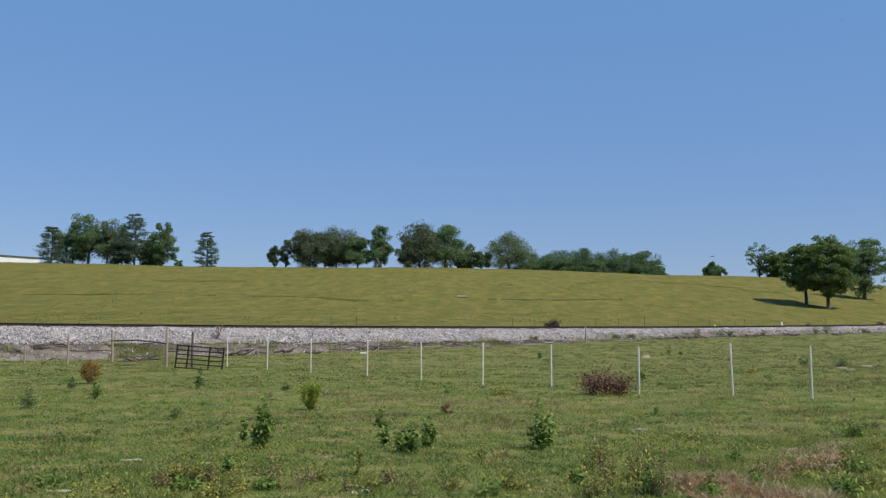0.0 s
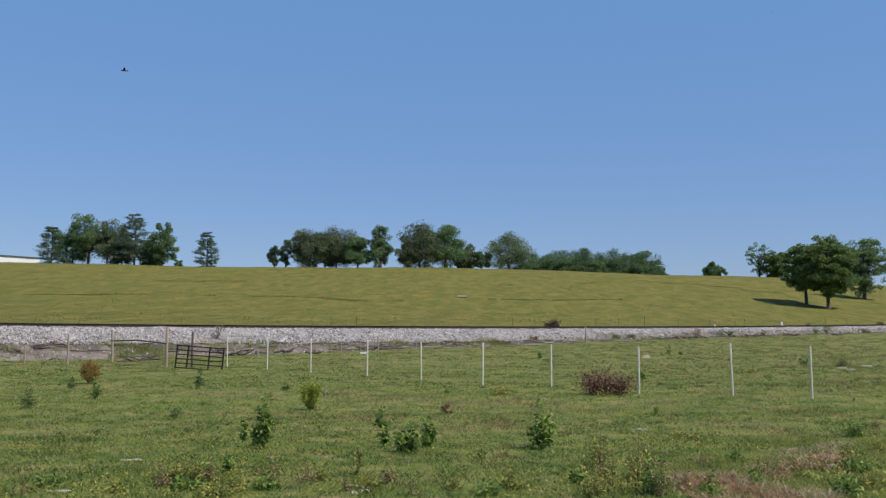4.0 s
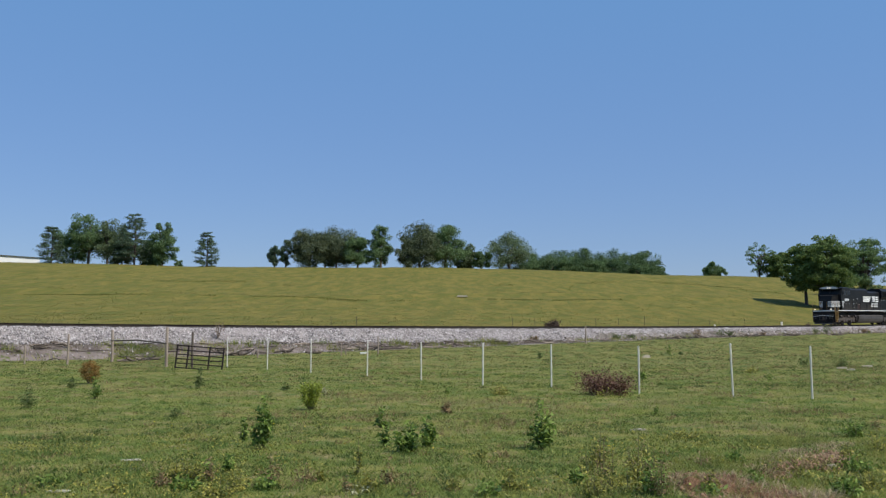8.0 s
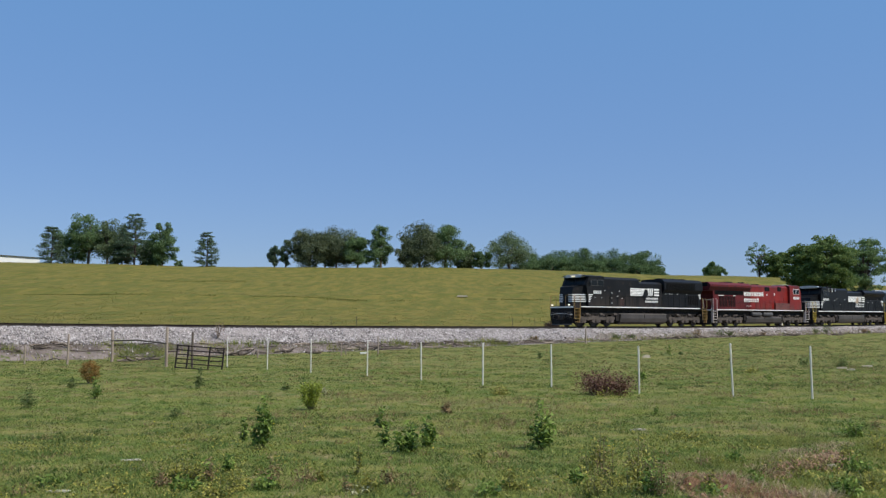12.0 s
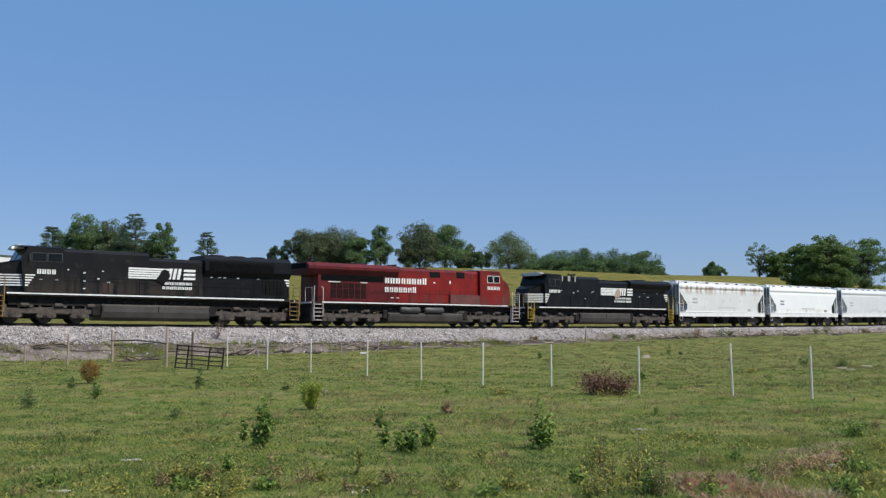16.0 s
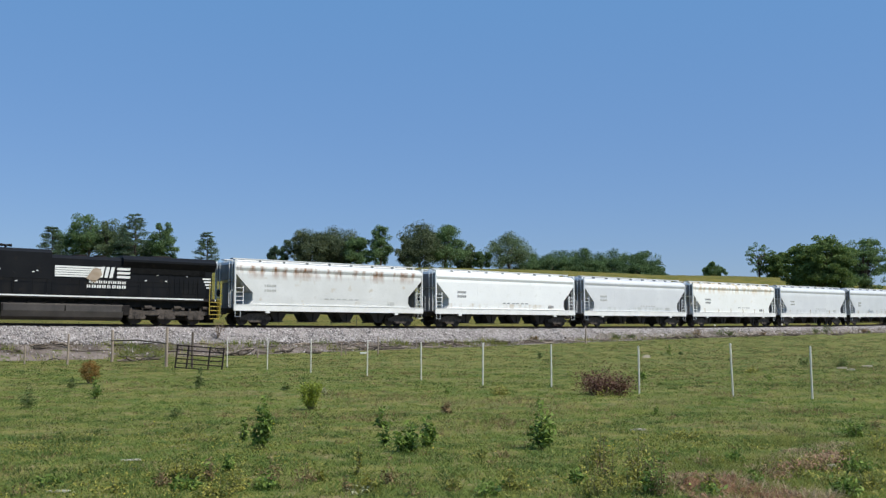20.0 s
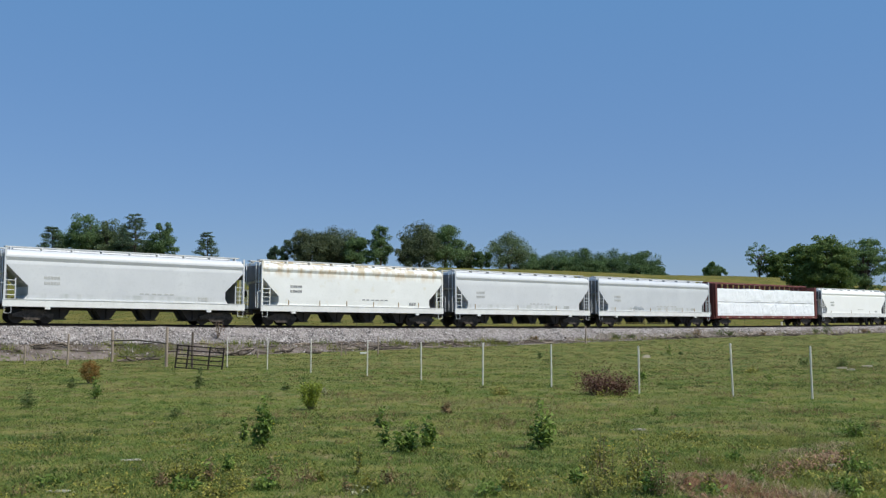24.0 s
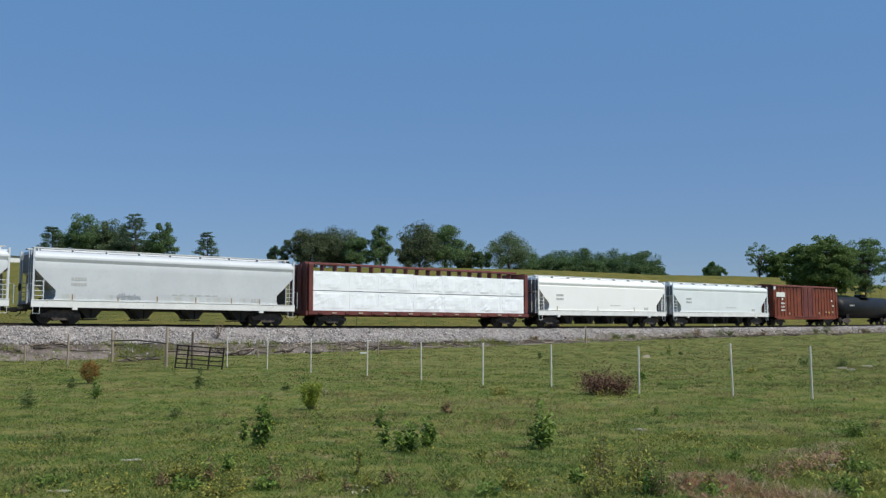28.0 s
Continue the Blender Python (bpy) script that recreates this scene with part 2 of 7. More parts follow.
T_Z = _z + (TS - _c) * _slope * np.exp(-abs(TS - _c) / 120)


def on_track(s, d=0.0, up=0.0):
    """The place s metres along the line, d to the field's side of it."""
    h = np.interp(s, TS, T_HEAD)
    return np.array((np.interp(s, TS, T_X) + d * np.sin(h), np.interp(s, TS, T_Y) - d * np.cos(h), np.interp(s, TS, T_Z) + up))


def car_pose(s, half):
    a, b = on_track(s - half), on_track(s + half)
    d, c = b - a, (a + b) / 2
    return pose(c[0], c[1], c[2], 0, -math.degrees(math.atan2(d[2], math.hypot(d[0], d[1]))), math.degrees(math.atan2(d[1], d[0])))


# ---- the lie of the land ----
def smooth01(x):
    x = np.clip(x, 0, 1)
    return x * x * (3 - 2 * x)


def waves(x, y, a, seed):
    """Gentle unevenness."""
    r = np.random.RandomState(seed)
    out = 0 * x
    for k in range(7):
        ang, f, ph = r.uniform(0, 6.28), a * r.uniform(0.5, 2.4), r.uniform(0, 6.28)
        out = out + np.sin((x * np.cos(ang) + y * np.sin(ang)) * f + ph) / (0.6 + f / a)
    return out / 4


RIDGE_B = (np.array([-600, 0, 200, 330, 500, 800, 1000, 1170, 1300, 1400, 1568, 2000]) - 784) / 1742.3
RIDGE_S = (590 - np.array([455, 463, 467, 472, 474, 474, 479, 487, 489, 492, 506, 518])) / 1742.3
RIDGE_Y = 300.0


def gully(x, y):
    """How far a place lies beyond the lip of the washed-out edge, and how deep the wash is there."""
    t = ((x - 2.6) * 0.68 + (y - 10.4) * 0.73)
    q = -(x - 2.6) * 0.73 + (y - 10.4) * 0.68
    return q + 0.25 * np.sin(t * 2.3), smooth01((t + 0.4) / 1.0) * (1 - smooth01((t - 3.4) / 1.2))


def land(x, y):
    """Height of the ground, the distance from the line and the place along it."""
    x, y = np.atleast_1d(np.asarray(x, float)), np.atleast_1d(np.asarray(y, float))
    k = slice(None, None, 8)
    near = np.empty(len(x), int)
    for a in range(0, len(x), 20000):
        q = (x[a:a + 20000, None] - T_X[k]) ** 2 + (y[a:a + 20000, None] - T_Y[k]) ** 2
        near[a:a + 20000] = np.argmin(q, 1) * 8
    h = T_HEAD[near]
    dx, dy = x - T_X[near], y - T_Y[near]
    d, along = dx * np.sin(h) - dy * np.cos(h), dx * np.cos(h) + dy * np.sin(h)
    s = TS[near] + along
    far_off = np.hypot(dx, dy)
    d = np.where(far_off > abs(d) + 6, np.sign(d) * far_off, d)
    zr = np.interp(s, TS, T_Z)
    # the pasture on the camera's side
    toe = np.interp(s, [-83, -53, -43, -23, -3, 17, 37, 67, 240], [0.02, 0.08, 0.22, 0.58, 0.98, 1.3, 1.55, 1.85, 2.6])
    past = toe * (1 - smooth01((d - 7) / 40)) + waves(x, y, 0.35, 3) * 0.07 * smooth01((d - 5) / 8) + waves(x, y, 1.6, 8) * 0.03 + waves(x, y, 4.5, 9) * 0.012
    # a washed-out clay edge close by
    past = past - 0.14 * smooth01(0.5 - gully(x, y)[0] / 0.5) * gully(x, y)[1]
    bank = zr - 1.32 - 0.42 * (d - 3.9) + waves(x, y, 2.2, 5) * 0.08
    bank = np.where(d < 3.9, zr - 1.32, bank)
    front = np.maximum(past, bank)
    # the hill behind
    b = np.clip(x / np.maximum(y, 40), -0.8, 0.75)
    i = np.argmin(abs(T_X[None, ::4] - RIDGE_B[:, None] * T_Y[None, ::4]) + 1e3 * (T_Y[None, ::4] < 15), 1) * 4
    yt_tab = T_Y[i]
    b_tab = RIDGE_B
    yt = np.interp(b, b_tab, yt_tab)
    u = np.clip((y - yt) / (RIDGE_Y - yt), 0, 1)
    u = np.where(y > yt, u, np.clip(-d / 250, 0, 1) * 0)
    ye = np.clip(y, 40, RIDGE_Y)
    zt = np.interp(b, b_tab, np.interp(TS[i], TS, T_Z))
    s0 = (zt - 0.75 - EYE) / yt
    s1 = np.interp(b, RIDGE_B, RIDGE_S)
    hill = EYE + ye * (s0 + (s1 - s0) * (1 - (1 - u) ** 1.42))
    # contour banks across the meadow
    hill = hill + 0.35 * np.exp(-((u - 0.46 - 0.03 * np.sin(x / 17)) / 0.018) ** 2) + 0.2 * np.exp(-((u - 0.7 + 0.05 * np.sin(x / 40)) / 0.02) ** 2)
    hill = hill + waves(x, y, 0.12, 11) * 0.25 * smooth01(-d / 30) + waves(x, y, 0.9, 12) * 0.08
    over = np.maximum(y - RIDGE_Y, 0)
    hill = hill - 0.05 * over + 0.000012 * np.minimum(over, 2000) ** 2
    side = smooth01((-d - 3.4) / 4)
    back = (zr - 1.0) * (1 - side) + np.maximum(hill, zr - 1.0) * side
    back = np.where(y < 40, np.minimum(back, zr + 2), back)
    return np.where(d > -3.4, front, back), d, s


def height(x, y):
    return float(land(x, y)[0][0])


def spread(lo, hi, fine_lo, fine_hi, step, grow):
    a = list(np.arange(fine_lo, fine_hi + 1e-6, step))
    st, p = step, a[-1]
    while p < hi:
        st *= grow
        p += st
        a.append(p)
    st, p = step, a[0]
    while p > lo:
        st *= grow
        p -= st
        a.insert(0, p)
    return np.array(a)


gx = spread(-2600, 2600, -42, 75, 0.5, 1.07)
gy = spread(-700, 3200, 6, 150, 0.5, 1.05)
GX, GY = np.meshgrid(gx, gy)
gz, gd, gs = land(GX.ravel(), GY.ravel())
nx, ny = len(gx), len(gy)
idx = np.arange(nx * ny).reshape(ny, nx)
gf = np.stack([idx[:-1, :-1], idx[:-1, 1:], idx[1:, 1:], idx[1:, :-1]], -1).reshape(-1, 4)
ground_me = sheet_mesh("ground", np.stack([GX.ravel(), GY.ravel(), gz], 1), gf, [M_PASTURE, M_HAY, M_DIRT, M_CLAY])
fd, fs = gd[gf].mean(1), gs[gf].mean(1)
fx, fy = GX.ravel()[gf].mean(1), GY.ravel()[gf].mean(1)
ragged = waves(fx, fy, 1.4, 21)
dirt_out = np.interp(fs, [-83, -33, -13, -3, 72], [6.4, 6.4, 6.2, 5.8, 4.6])
kind = np.where(fd < -6, 1, 0)
kind = np.where((fd > -4.5) & (fd < dirt_out + ragged * 1.2), 2, kind)
kind = np.where((fx > 2.5) & (fx < 4.2) & (fy > 8) & (fy < 11.3 + ragged * 0.8), 3, kind)
ground_me.polygons.foreach_set("material_index", kind.astype(np.int32))
ground = tagged(new("ground", ground_me), "grazed green pasture rising to a yellowing hay meadow", "ground", kind="structure")

# ---- ballast, sleepers and rails ----
def sweep(name, prof, s0, s1, step, material, parent=None, label="", jitter=0.0, smooth=False):
    """A profile of (distance to the field's side, height) swept along the line."""
    ss = np.arange(s0, s1 + 0.01, step)
    rs = np.random.RandomState(4)
    pts = [np.stack([*on_track(ss, d, 0)], 1) + np.array((0, 0, z)) + (rs.normal(0, jitter, (len(ss), 3)) if jitter else 0) for d, z in prof]
    v = np.stack(pts, 1).reshape(-1, 3)
    n = len(prof)
    a = np.arange(len(ss) - 1)[:, None] * n + np.arange(n - 1)[None, :]
    f = np.stack([a, a + n, a + n + 1, a + 1], -1).reshape(-1, 4)
    return part(name, sheet_mesh(name, v, f, [material], smooth), material, parent, label)


ballast = sweep("ballast", [(-4.0, -1.6), (-1.95, -0.27), (-1.3, -0.22), (0, -0.22), (1.3, -0.22), (1.95, -0.27), (2.4, -0.5), (2.9, -0.85), (3.4, -1.15), (3.8, -1.5)],
                -400, 500, 0.5, M_BALLAST, jitter=0.025)
tagged(ballast, "bank of pale grey crushed stone under the track", "ballast", kind="structure")
apron = sweep("soil_apron", [(2.45, -0.6), (2.75, -0.68), (3.05, -0.84), (3.45, -1.08), (3.9, -1.4), (4.5, -1.75)], -4, 90, 0.4, M_SOIL, jitter=0.06)
tagged(apron, "grey-brown soil and spoil slumped over the foot of the ballast", "soil", kind="structure")
track = thing("railway_track", pose(0, 0, 0), "single railway track with rusty rails on wooden ties", "railway track", kind="structure")
RAILPROF = [(-0.075, -0.165), (-0.075, -0.15), (-0.012, -0.13), (-0.012, -0.045), (-0.036, -0.03), (-0.036, 0.0), (0.036, 0.0), (0.036, -0.03), (0.012, -0.045), (0.012, -0.13), (0.075, -0.15), (0.075, -0.165)]
for g in (-0.755, 0.755):
    sweep("rail", [(d + g, z - 0.002) for d, z in RAILPROF], -400, 500, 2.0, M_RAIL, track, "rusty steel rail")
tie_me = Build().box(-0.11, 0.11, -1.28, 1.28, -0.33, -0.168).mesh("tie")
tie_me.materials.append(M_TIE)
for k in range(264):
    s = -62 + k * 0.5
    h = float(np.interp(s, TS, T_HEAD))
    p = on_track(s)
    t = part("tie", tie_me, M_TIE, track)
    t.matrix_basis = pose(p[0], p[1], p[2], 0, 0, math.degrees(h) + random.uniform(-1, 1))
far_ties = Build()
for s in list(np.arange(-220, -62, 0.5)) + list(np.arange(70, 300, 0.5)):
    h = float(np.interp(s, TS, T_HEAD))
    p, a, b = Vector(on_track(s)), Vector((math.cos(h), math.sin(h), 0)) * 0.11, Vector((-math.sin(h), math.cos(h), 0)) * 1.28
    q = [p - a - b, p + a - b, p + a + b, p - a + b]
    far_ties.add([v + Vector((0, 0, z)) for z in (-0.3, -0.168) for v in q], [(4, 5, 6, 7), (0, 1, 5, 4), (1, 2, 6, 5), (2, 3, 7, 6), (3, 0, 4, 7)])
tagged(part("more_ties", far_ties, M_TIE, track), kind="stuff")


def scatter_stones(name, places, sizes, material, label, seed, category="stones"):
    """Broken stones, each an uneven eight-faced lump, in one mesh."""
    rs = np.random.RandomState(seed)
    n = len(places)
    base = np.array([(1, 0, 0), (-1, 0, 0), (0, 1, 0), (0, -1, 0), (0, 0, 1), (0, 0, -1)], float)
    v = base[None] * rs.uniform(0.55, 1.2, (n, 6, 1))
    a, t = rs.uniform(0, 6.28, n), rs.uniform(0, 1.2, n)
    ca, sa, ct, st = np.cos(a), np.sin(a), np.cos(t), np.sin(t)
    rz = np.stack([np.stack([ca, -sa, 0 * a], -1), np.stack([sa, ca, 0 * a], -1), np.stack([0 * a, 0 * a, 1 + 0 * a], -1)], 1)
    rx = np.stack([np.stack([1 + 0 * a, 0 * a, 0 * a], -1), np.stack([0 * a, ct, -st], -1), np.stack([0 * a, st, ct], -1)], 1)
    v = np.einsum("nij,nkj->nki", rz @ rx, v) * np.asarray(sizes)[:, None, None] + np.asarray(places)[:, None]
    f = np.array([(0, 2, 4), (2, 1, 4), (1, 3, 4), (3, 0, 4), (2, 0, 5), (1, 2, 5), (3, 1, 5), (0, 3, 5)])
    faces = (np.arange(n)[:, None, None] * 6 + f[None]).reshape(-1, 3)
    return tagged(new(name, sheet_mesh(name, v.reshape(-1, 3), faces, [material], False)), label, category, kind="stuff")


rs = np.random.RandomState(7)
n = 30000
ss = rs.uniform(-64, 72, n)
dd = 1.7 + 1.95 * rs.uniform(0, 1, n) ** 0.9 + np.abs(rs.normal(0, 0.08, n))
zz = np.interp(dd, [1.3, 1.95, 2.4, 2.9, 3.5, 4.3], [-0.22, -0.29, -0.52, -0.86, -1.2, -1.62])
pl = on_track(ss, dd, zz + 0.03).T
scatter_stones("ballast_stones", pl, rs.uniform(0.03, 0.095, n), M_PIECES, "loose pale grey crushed stones on the bank", 9)


# ---- foliage ----
def leaves(name, cen, size, material, parent, seed, aspect=0.55, up=0.4, label=""):
    """Many small leaves or sprays, each a folded kite of four corners."""
    rs = np.random.RandomState(seed)
    n = len(cen)
    nor = rs.normal(size=(n, 3)) + np.array((0, 0, up))
    nor /= np.linalg.norm(nor, axis=1, keepdims=True)
    t = np.cross(nor, rs.normal(size=(n, 3)))
    t /= np.linalg.norm(t, axis=1, keepdims=True) + 1e-9
    b = np.cross(nor, t)
    sz = np.asarray(size) * rs.uniform(0.6, 1.3, n)
    s1, s2 = sz[:, None], (sz * aspect)[:, None]
    fold = nor * s2 * 0.35
    v = np.stack([cen - t * s1, cen + b * s2 + fold, cen + t * s1, cen - b * s2 + fold], 1).reshape(-1, 3)
    i = np.arange(n)[:, None] * 4
    f = np.concatenate([i + np.array([0, 1, 2]), i + np.array([0, 2, 3])], 1).reshape(-1, 3)
    return part(name, sheet_mesh(name, v, f, [material], False), material, parent, label)


def ball_points(rs, n, c, r, shell=0.5):
    d = rs.normal(size=(n, 3))
    d /= np.linalg.norm(d, axis=1, keepdims=True)
    return np.asarray(c) + d * np.asarray(r) * (shell + (1 - shell) * rs.uniform(0, 1, (n, 1)))


def broadleaf(x, y, h, w, material, label, seed, clumps=52, per=150, leaf=0.24, base=0.16, lean=0.0, sink=0.0, name="oak_tree", dense=1.5, bough=(0.12, 0.21), layer=0.75):
    """A tree with a forked trunk and a crown of separate clumps."""
    rs = np.random.RandomState(seed)
    z0 = height(x, y) - sink
    w, h, base = w * 1.12, h * 1.07, base * 0.6
    tr = thing(name, pose(x, y, z0), label, "tree")
    b = Build()
    top = (lean * h * 0.5, 0, h * 0.72)
    r0 = 0.022 * h + 0.08
    b.tube([(0, 0, -0.4), (0.1 * lean, 0, h * 0.02), (0.15 * lean * h, 0.02 * h, h * 0.3), top], [r0 * 1.35, r0, r0 * 0.72, r0 * 0.2], 8)
    part("trunk", b, M_BARK, tr, smooth=60)
    cen = []
    zc, rz = h * (1 + base) / 2, h * (1 - base) / 2
    while len(cen) < clumps:
        p = rs.normal(size=3)
        p /= np.linalg.norm(p)
        k = rs.uniform(0.4, 1.0)
        q = np.array((p[0] * w / 2 * k, p[1] * w / 2 * k, zc + p[2] * rz * k))
        q[:2] *= 1.0 - 0.25 * max(0, (q[2] - zc) / rz) ** 2
        cen.append(q)
    for q in cen[::3]:
        s = np.array((0.1 * lean * h, 0, h * rs.uniform(base + 0.06, 0.55)))
        s[2] = min(s[2], q[2] - 0.05 * h) if q[2] > base * h + 0.1 * h else s[2]
        m = (s + q) / 2 + np.array((0, 0, 0.04 * h))
        part("limb", Build().tube([s, m, q], [r0 * 0.38, r0 * 0.24, 0.03], 5), M_BARK, tr)
    pts = []
    for q in cen:
        r = w * rs.uniform(*bough)
        k = int(per * dense * rs.uniform(0.6, 1.3))
        pts.append(ball_points(rs, k, q, (r, r, r * layer), 0.35))
    leaves("crown", np.concatenate(pts), leaf, material, tr, seed + 1)
    return tr


def pine(x, y, h, w, material, label, seed, whorls=15, base=0.12, leaf=0.2, per=22, sink=0.0, name="pine_tree"):
    """A pine: straight stem, tiers of up-curved limbs that end in flat tufts, with gaps between, and a rounded top."""
    rs = np.random.RandomState(seed)
    z0 = height(x, y) - sink
    tr = thing(name, pose(x, y, z0), label, "tree")
    r0 = 0.013 * h + 0.07
    part("trunk", Build().tube([(0, 0, -0.4), (0.02 * h, 0, h * 0.5), (0, 0, h * 0.97)], [r0 * 1.2, r0 * 0.8, 0.04], 7), M_BARK, tr, smooth=60)
    pts = []
    for k in range(whorls):
        u = max(0, k + rs.uniform(-0.3, 0.3)) / whorls
        z = h * (base + (0.97 - base) * u)
        prof = min(1.0, 0.14 + 0.98 * max(0.0, 1 - u) ** 0.62) * (0.82 + 0.18 * min(1, u * 5))
        turn = rs.uniform(0, 6.28)
        n = rs.randint(5, 8)
        for j in range(n):
            a = turn + 6.28 * (j + rs.uniform(-0.3, 0.3)) / n
            r = w / 2 * prof * rs.uniform(0.62, 1.08)
            e = np.array((math.cos(a) * r, math.sin(a) * r, z + r * rs.uniform(-0.2, 0.22)))
            s = np.array((0, 0, z))
            part("limb", Build().tube([s, (s + e) / 2 - np.array((0, 0, 0.05 * r)), e], [0.05 + 0.012 * r, 0.05, 0.02], 4), M_BARK, tr)
            for q in (0.5, 0.78, 1.0):
                rr = (r * 0.2 + 0.22) * (0.7 + 0.5 * q) * rs.uniform(0.75, 1.25)
                pts.append(ball_points(rs, int(per * 1.9 * rs.uniform(0.6, 1.3)), s + (e - s) * q + np.array((0, 0, 0.12)), (rr, rr, rr * 0.5), 0.15))
    leaves("crown", np.concatenate(pts), leaf, material, tr, seed + 1, aspect=0.4, up=0.9)
    return tr


def bearing(px, y, dz=0.0):
    """The place across at a bearing mark, y metres out and dz over the eye."""
    return (px - 784) / 1742.3 * (y * 0.99637 + dz * 0.08519)


def tall(y, px):
    return px / 1742.3 * y


# trees along the ridge: (bearing mark, distance, height, width)
R1 = 303
pine(bearing(86, R1), R1, tall(R1, 72), tall(R1, 56), M_PINE, "dark green pine at the edge of a ridge grove", 101, base=0.03, whorls=16)
broadleaf(bearing(124, R1 + 8), R1 + 8, tall(R1, 74), tall(R1, 66), M_LEAF, "green broadleaf tree in a ridge grove", 102)
broadleaf(bearing(152, R1 + 3), R1 + 3, tall(R1, 93), tall(R1, 62), M_LEAF, "tall green broadleaf tree in a ridge grove", 103, lean=0.05)
broadleaf(bearing(186, R1 + 1), R1 + 1, tall(R1, 78), tall(R1, 50), M_LEAF2, "thin pale-leaved tree in a ridge grove", 104, clumps=30)
pine(bearing(234, R1), R1, tall(R1, 95), tall(R1, 72), M_PINE, "large dark pine with open tiers on the ridge", 105, whorls=17, per=26)
pine(bearing(212, R1 + 6), R1 + 6, tall(R1, 76), tall(R1, 50), M_PINE, "dark pine in a ridge grove", 106)
broadleaf(bearing(284, R1), R1, tall(R1, 76), tall(R1, 46), M_LEAF, "narrow green tree at the end of a ridge grove", 107, lean=0.04, base=0.05)
broadleaf(bearing(313, R1), R1, tall(R1, 13), tall(R1, 16), M_LEAF, "small green bush on the ridge", 108, clumps=12, per=40, base=0.02, name="bush")
broadleaf(bearing(205, R1 + 10), R1 + 10, tall(R1, 66), tall(R1, 74), M_LEAFDARK, "dark green undergrowth tree in a ridge grove", 160, base=0.02)
broadleaf(bearing(262, R1 + 8), R1 + 8, tall(R1, 50), tall(R1, 50), M_LEAFDARK, "dark green undergrowth tree in a ridge grove", 161, base=0.02)
pine(bearing(363, R1), R1, tall(R1, 67), tall(R1, 48), M_PINE, "lone pine with open tiers on the ridge", 109, whorls=13, base=0.03, per=26)
broadleaf(bearing(484, R1), R1, tall(R1, 40), tall(R1, 24), M_PINE, "small pine on the ridge", 110, base=0.05, clumps=30, per=80, name="pine_tree")
broadleaf(bearing(504, R1), R1, tall(R1, 46), tall(R1, 28), M_PINE, "small open pine on the ridge", 111, base=0.08, clumps=32, per=80, lean=0.05, name="pine_tree")
broadleaf(bearing(546, R1), R1, tall(R1, 66), tall(R1, 66), M_PINEBROWN, "broad browning pine on the ridge", 112, base=0.0, clumps=70, name="pine_tree")
broadleaf(bearing(594, R1 + 5), R1 + 5, tall(R1, 70), tall(R1, 80), M_PINEBROWN, "broad browning pine with a flat top on the ridge", 113, base=0.15, clumps=76, name="pine_tree")
broadleaf(bearing(574, R1 + 9), R1 + 9, tall(R1, 60), tall(R1, 46), M_LEAFDARK, "dark green tree in a ridge grove", 114)
broadleaf(bearing(632, R1), R1, tall(R1, 54), tall(R1, 46), M_LEAF, "round green tree in a ridge grove", 115, base=0.04)
broadleaf(bearing(673, R1), R1, tall(R1, 68), tall(R1, 42), M_LEAF, "upright green tree in a ridge grove", 116, base=0.03, lean=-0.03)
broadleaf(bearing(742, R1), R1, tall(R1, 76), tall(R1, 70), M_PINEBROWN, "dense dark brownish tree on the ridge", 117, base=0.0, clumps=95, per=120)
broadleaf(bearing(722, R1 - 2), R1 - 2, tall(R1, 40), tall(R1, 44), M_PINEBROWN, "low dense dark tree at the edge of a ridge grove", 162, base=0.0, clumps=36)
broadleaf(bearing(788, R1 + 5), R1 + 5, tall(R1, 82), tall(R1, 68), M_LEAF, "large green tree in a ridge grove", 118, base=0.0, clumps=80)
broadleaf(bearing(824, R1 + 12), R1 + 12, tall(R1, 52), tall(R1, 40), M_LEAF2, "pale green tree behind a ridge grove", 119, base=0.02)
broadleaf(bearing(852, R1 + 8), R1 + 8, tall(R1, 36), tall(R1, 36), M_LEAFDARK, "low dark tree on the ridge", 120, base=0.02, clumps=24)
broadleaf(bearing(902, R1 + 14), R1 + 14, tall(R1, 76), tall(R1, 80), M_LEAF2, "greyish green spreading tree on the ridge", 121, base=0.06, clumps=60)
for k, (px, hh, ww) in enumerate([(945, 28, 40), (968, 30, 44), (998, 42, 46), (1030, 36, 46), (1060, 34, 44), (1090, 42, 50), (1118, 36, 44), (1143, 40, 46), (1164, 26, 26)]):
    yy = 345 + 6 * (k % 3)
    broadleaf(bearing(px, yy), yy, tall(yy, hh + 24), tall(yy, ww * 1.35), M_LEAFDARK, "dark green tree in a distant wood edge", 130 + k, base=0.02, clumps=44, per=150, leaf=0.25)
for k in range(11):
    px = 936 + 21.5 * k
    broadleaf(bearing(px, 340), 340, tall(340, 42 - 8 * (k == 10)), tall(340, 40), M_LEAFDARK if k % 3 else M_LEAF, "low green tree at a distant wood edge", 170 + k, base=0.0, clumps=24, per=150, leaf=0.25)
broadleaf(bearing(1267, 312), 312, tall(312, 29), tall(312, 36), M_LEAF, "small round tree on the far side of the ridge", 150, base=0.02, clumps=40, name="round_tree", bough=(0.1, 0.18))
broadleaf(bearing(1347, 308), 308, tall(308, 67), tall(308, 50), M_LEAF, "thin airy tree with sky between its boughs", 151, clumps=80, per=26, base=0.1, bough=(0.06, 0.12), layer=0.5)
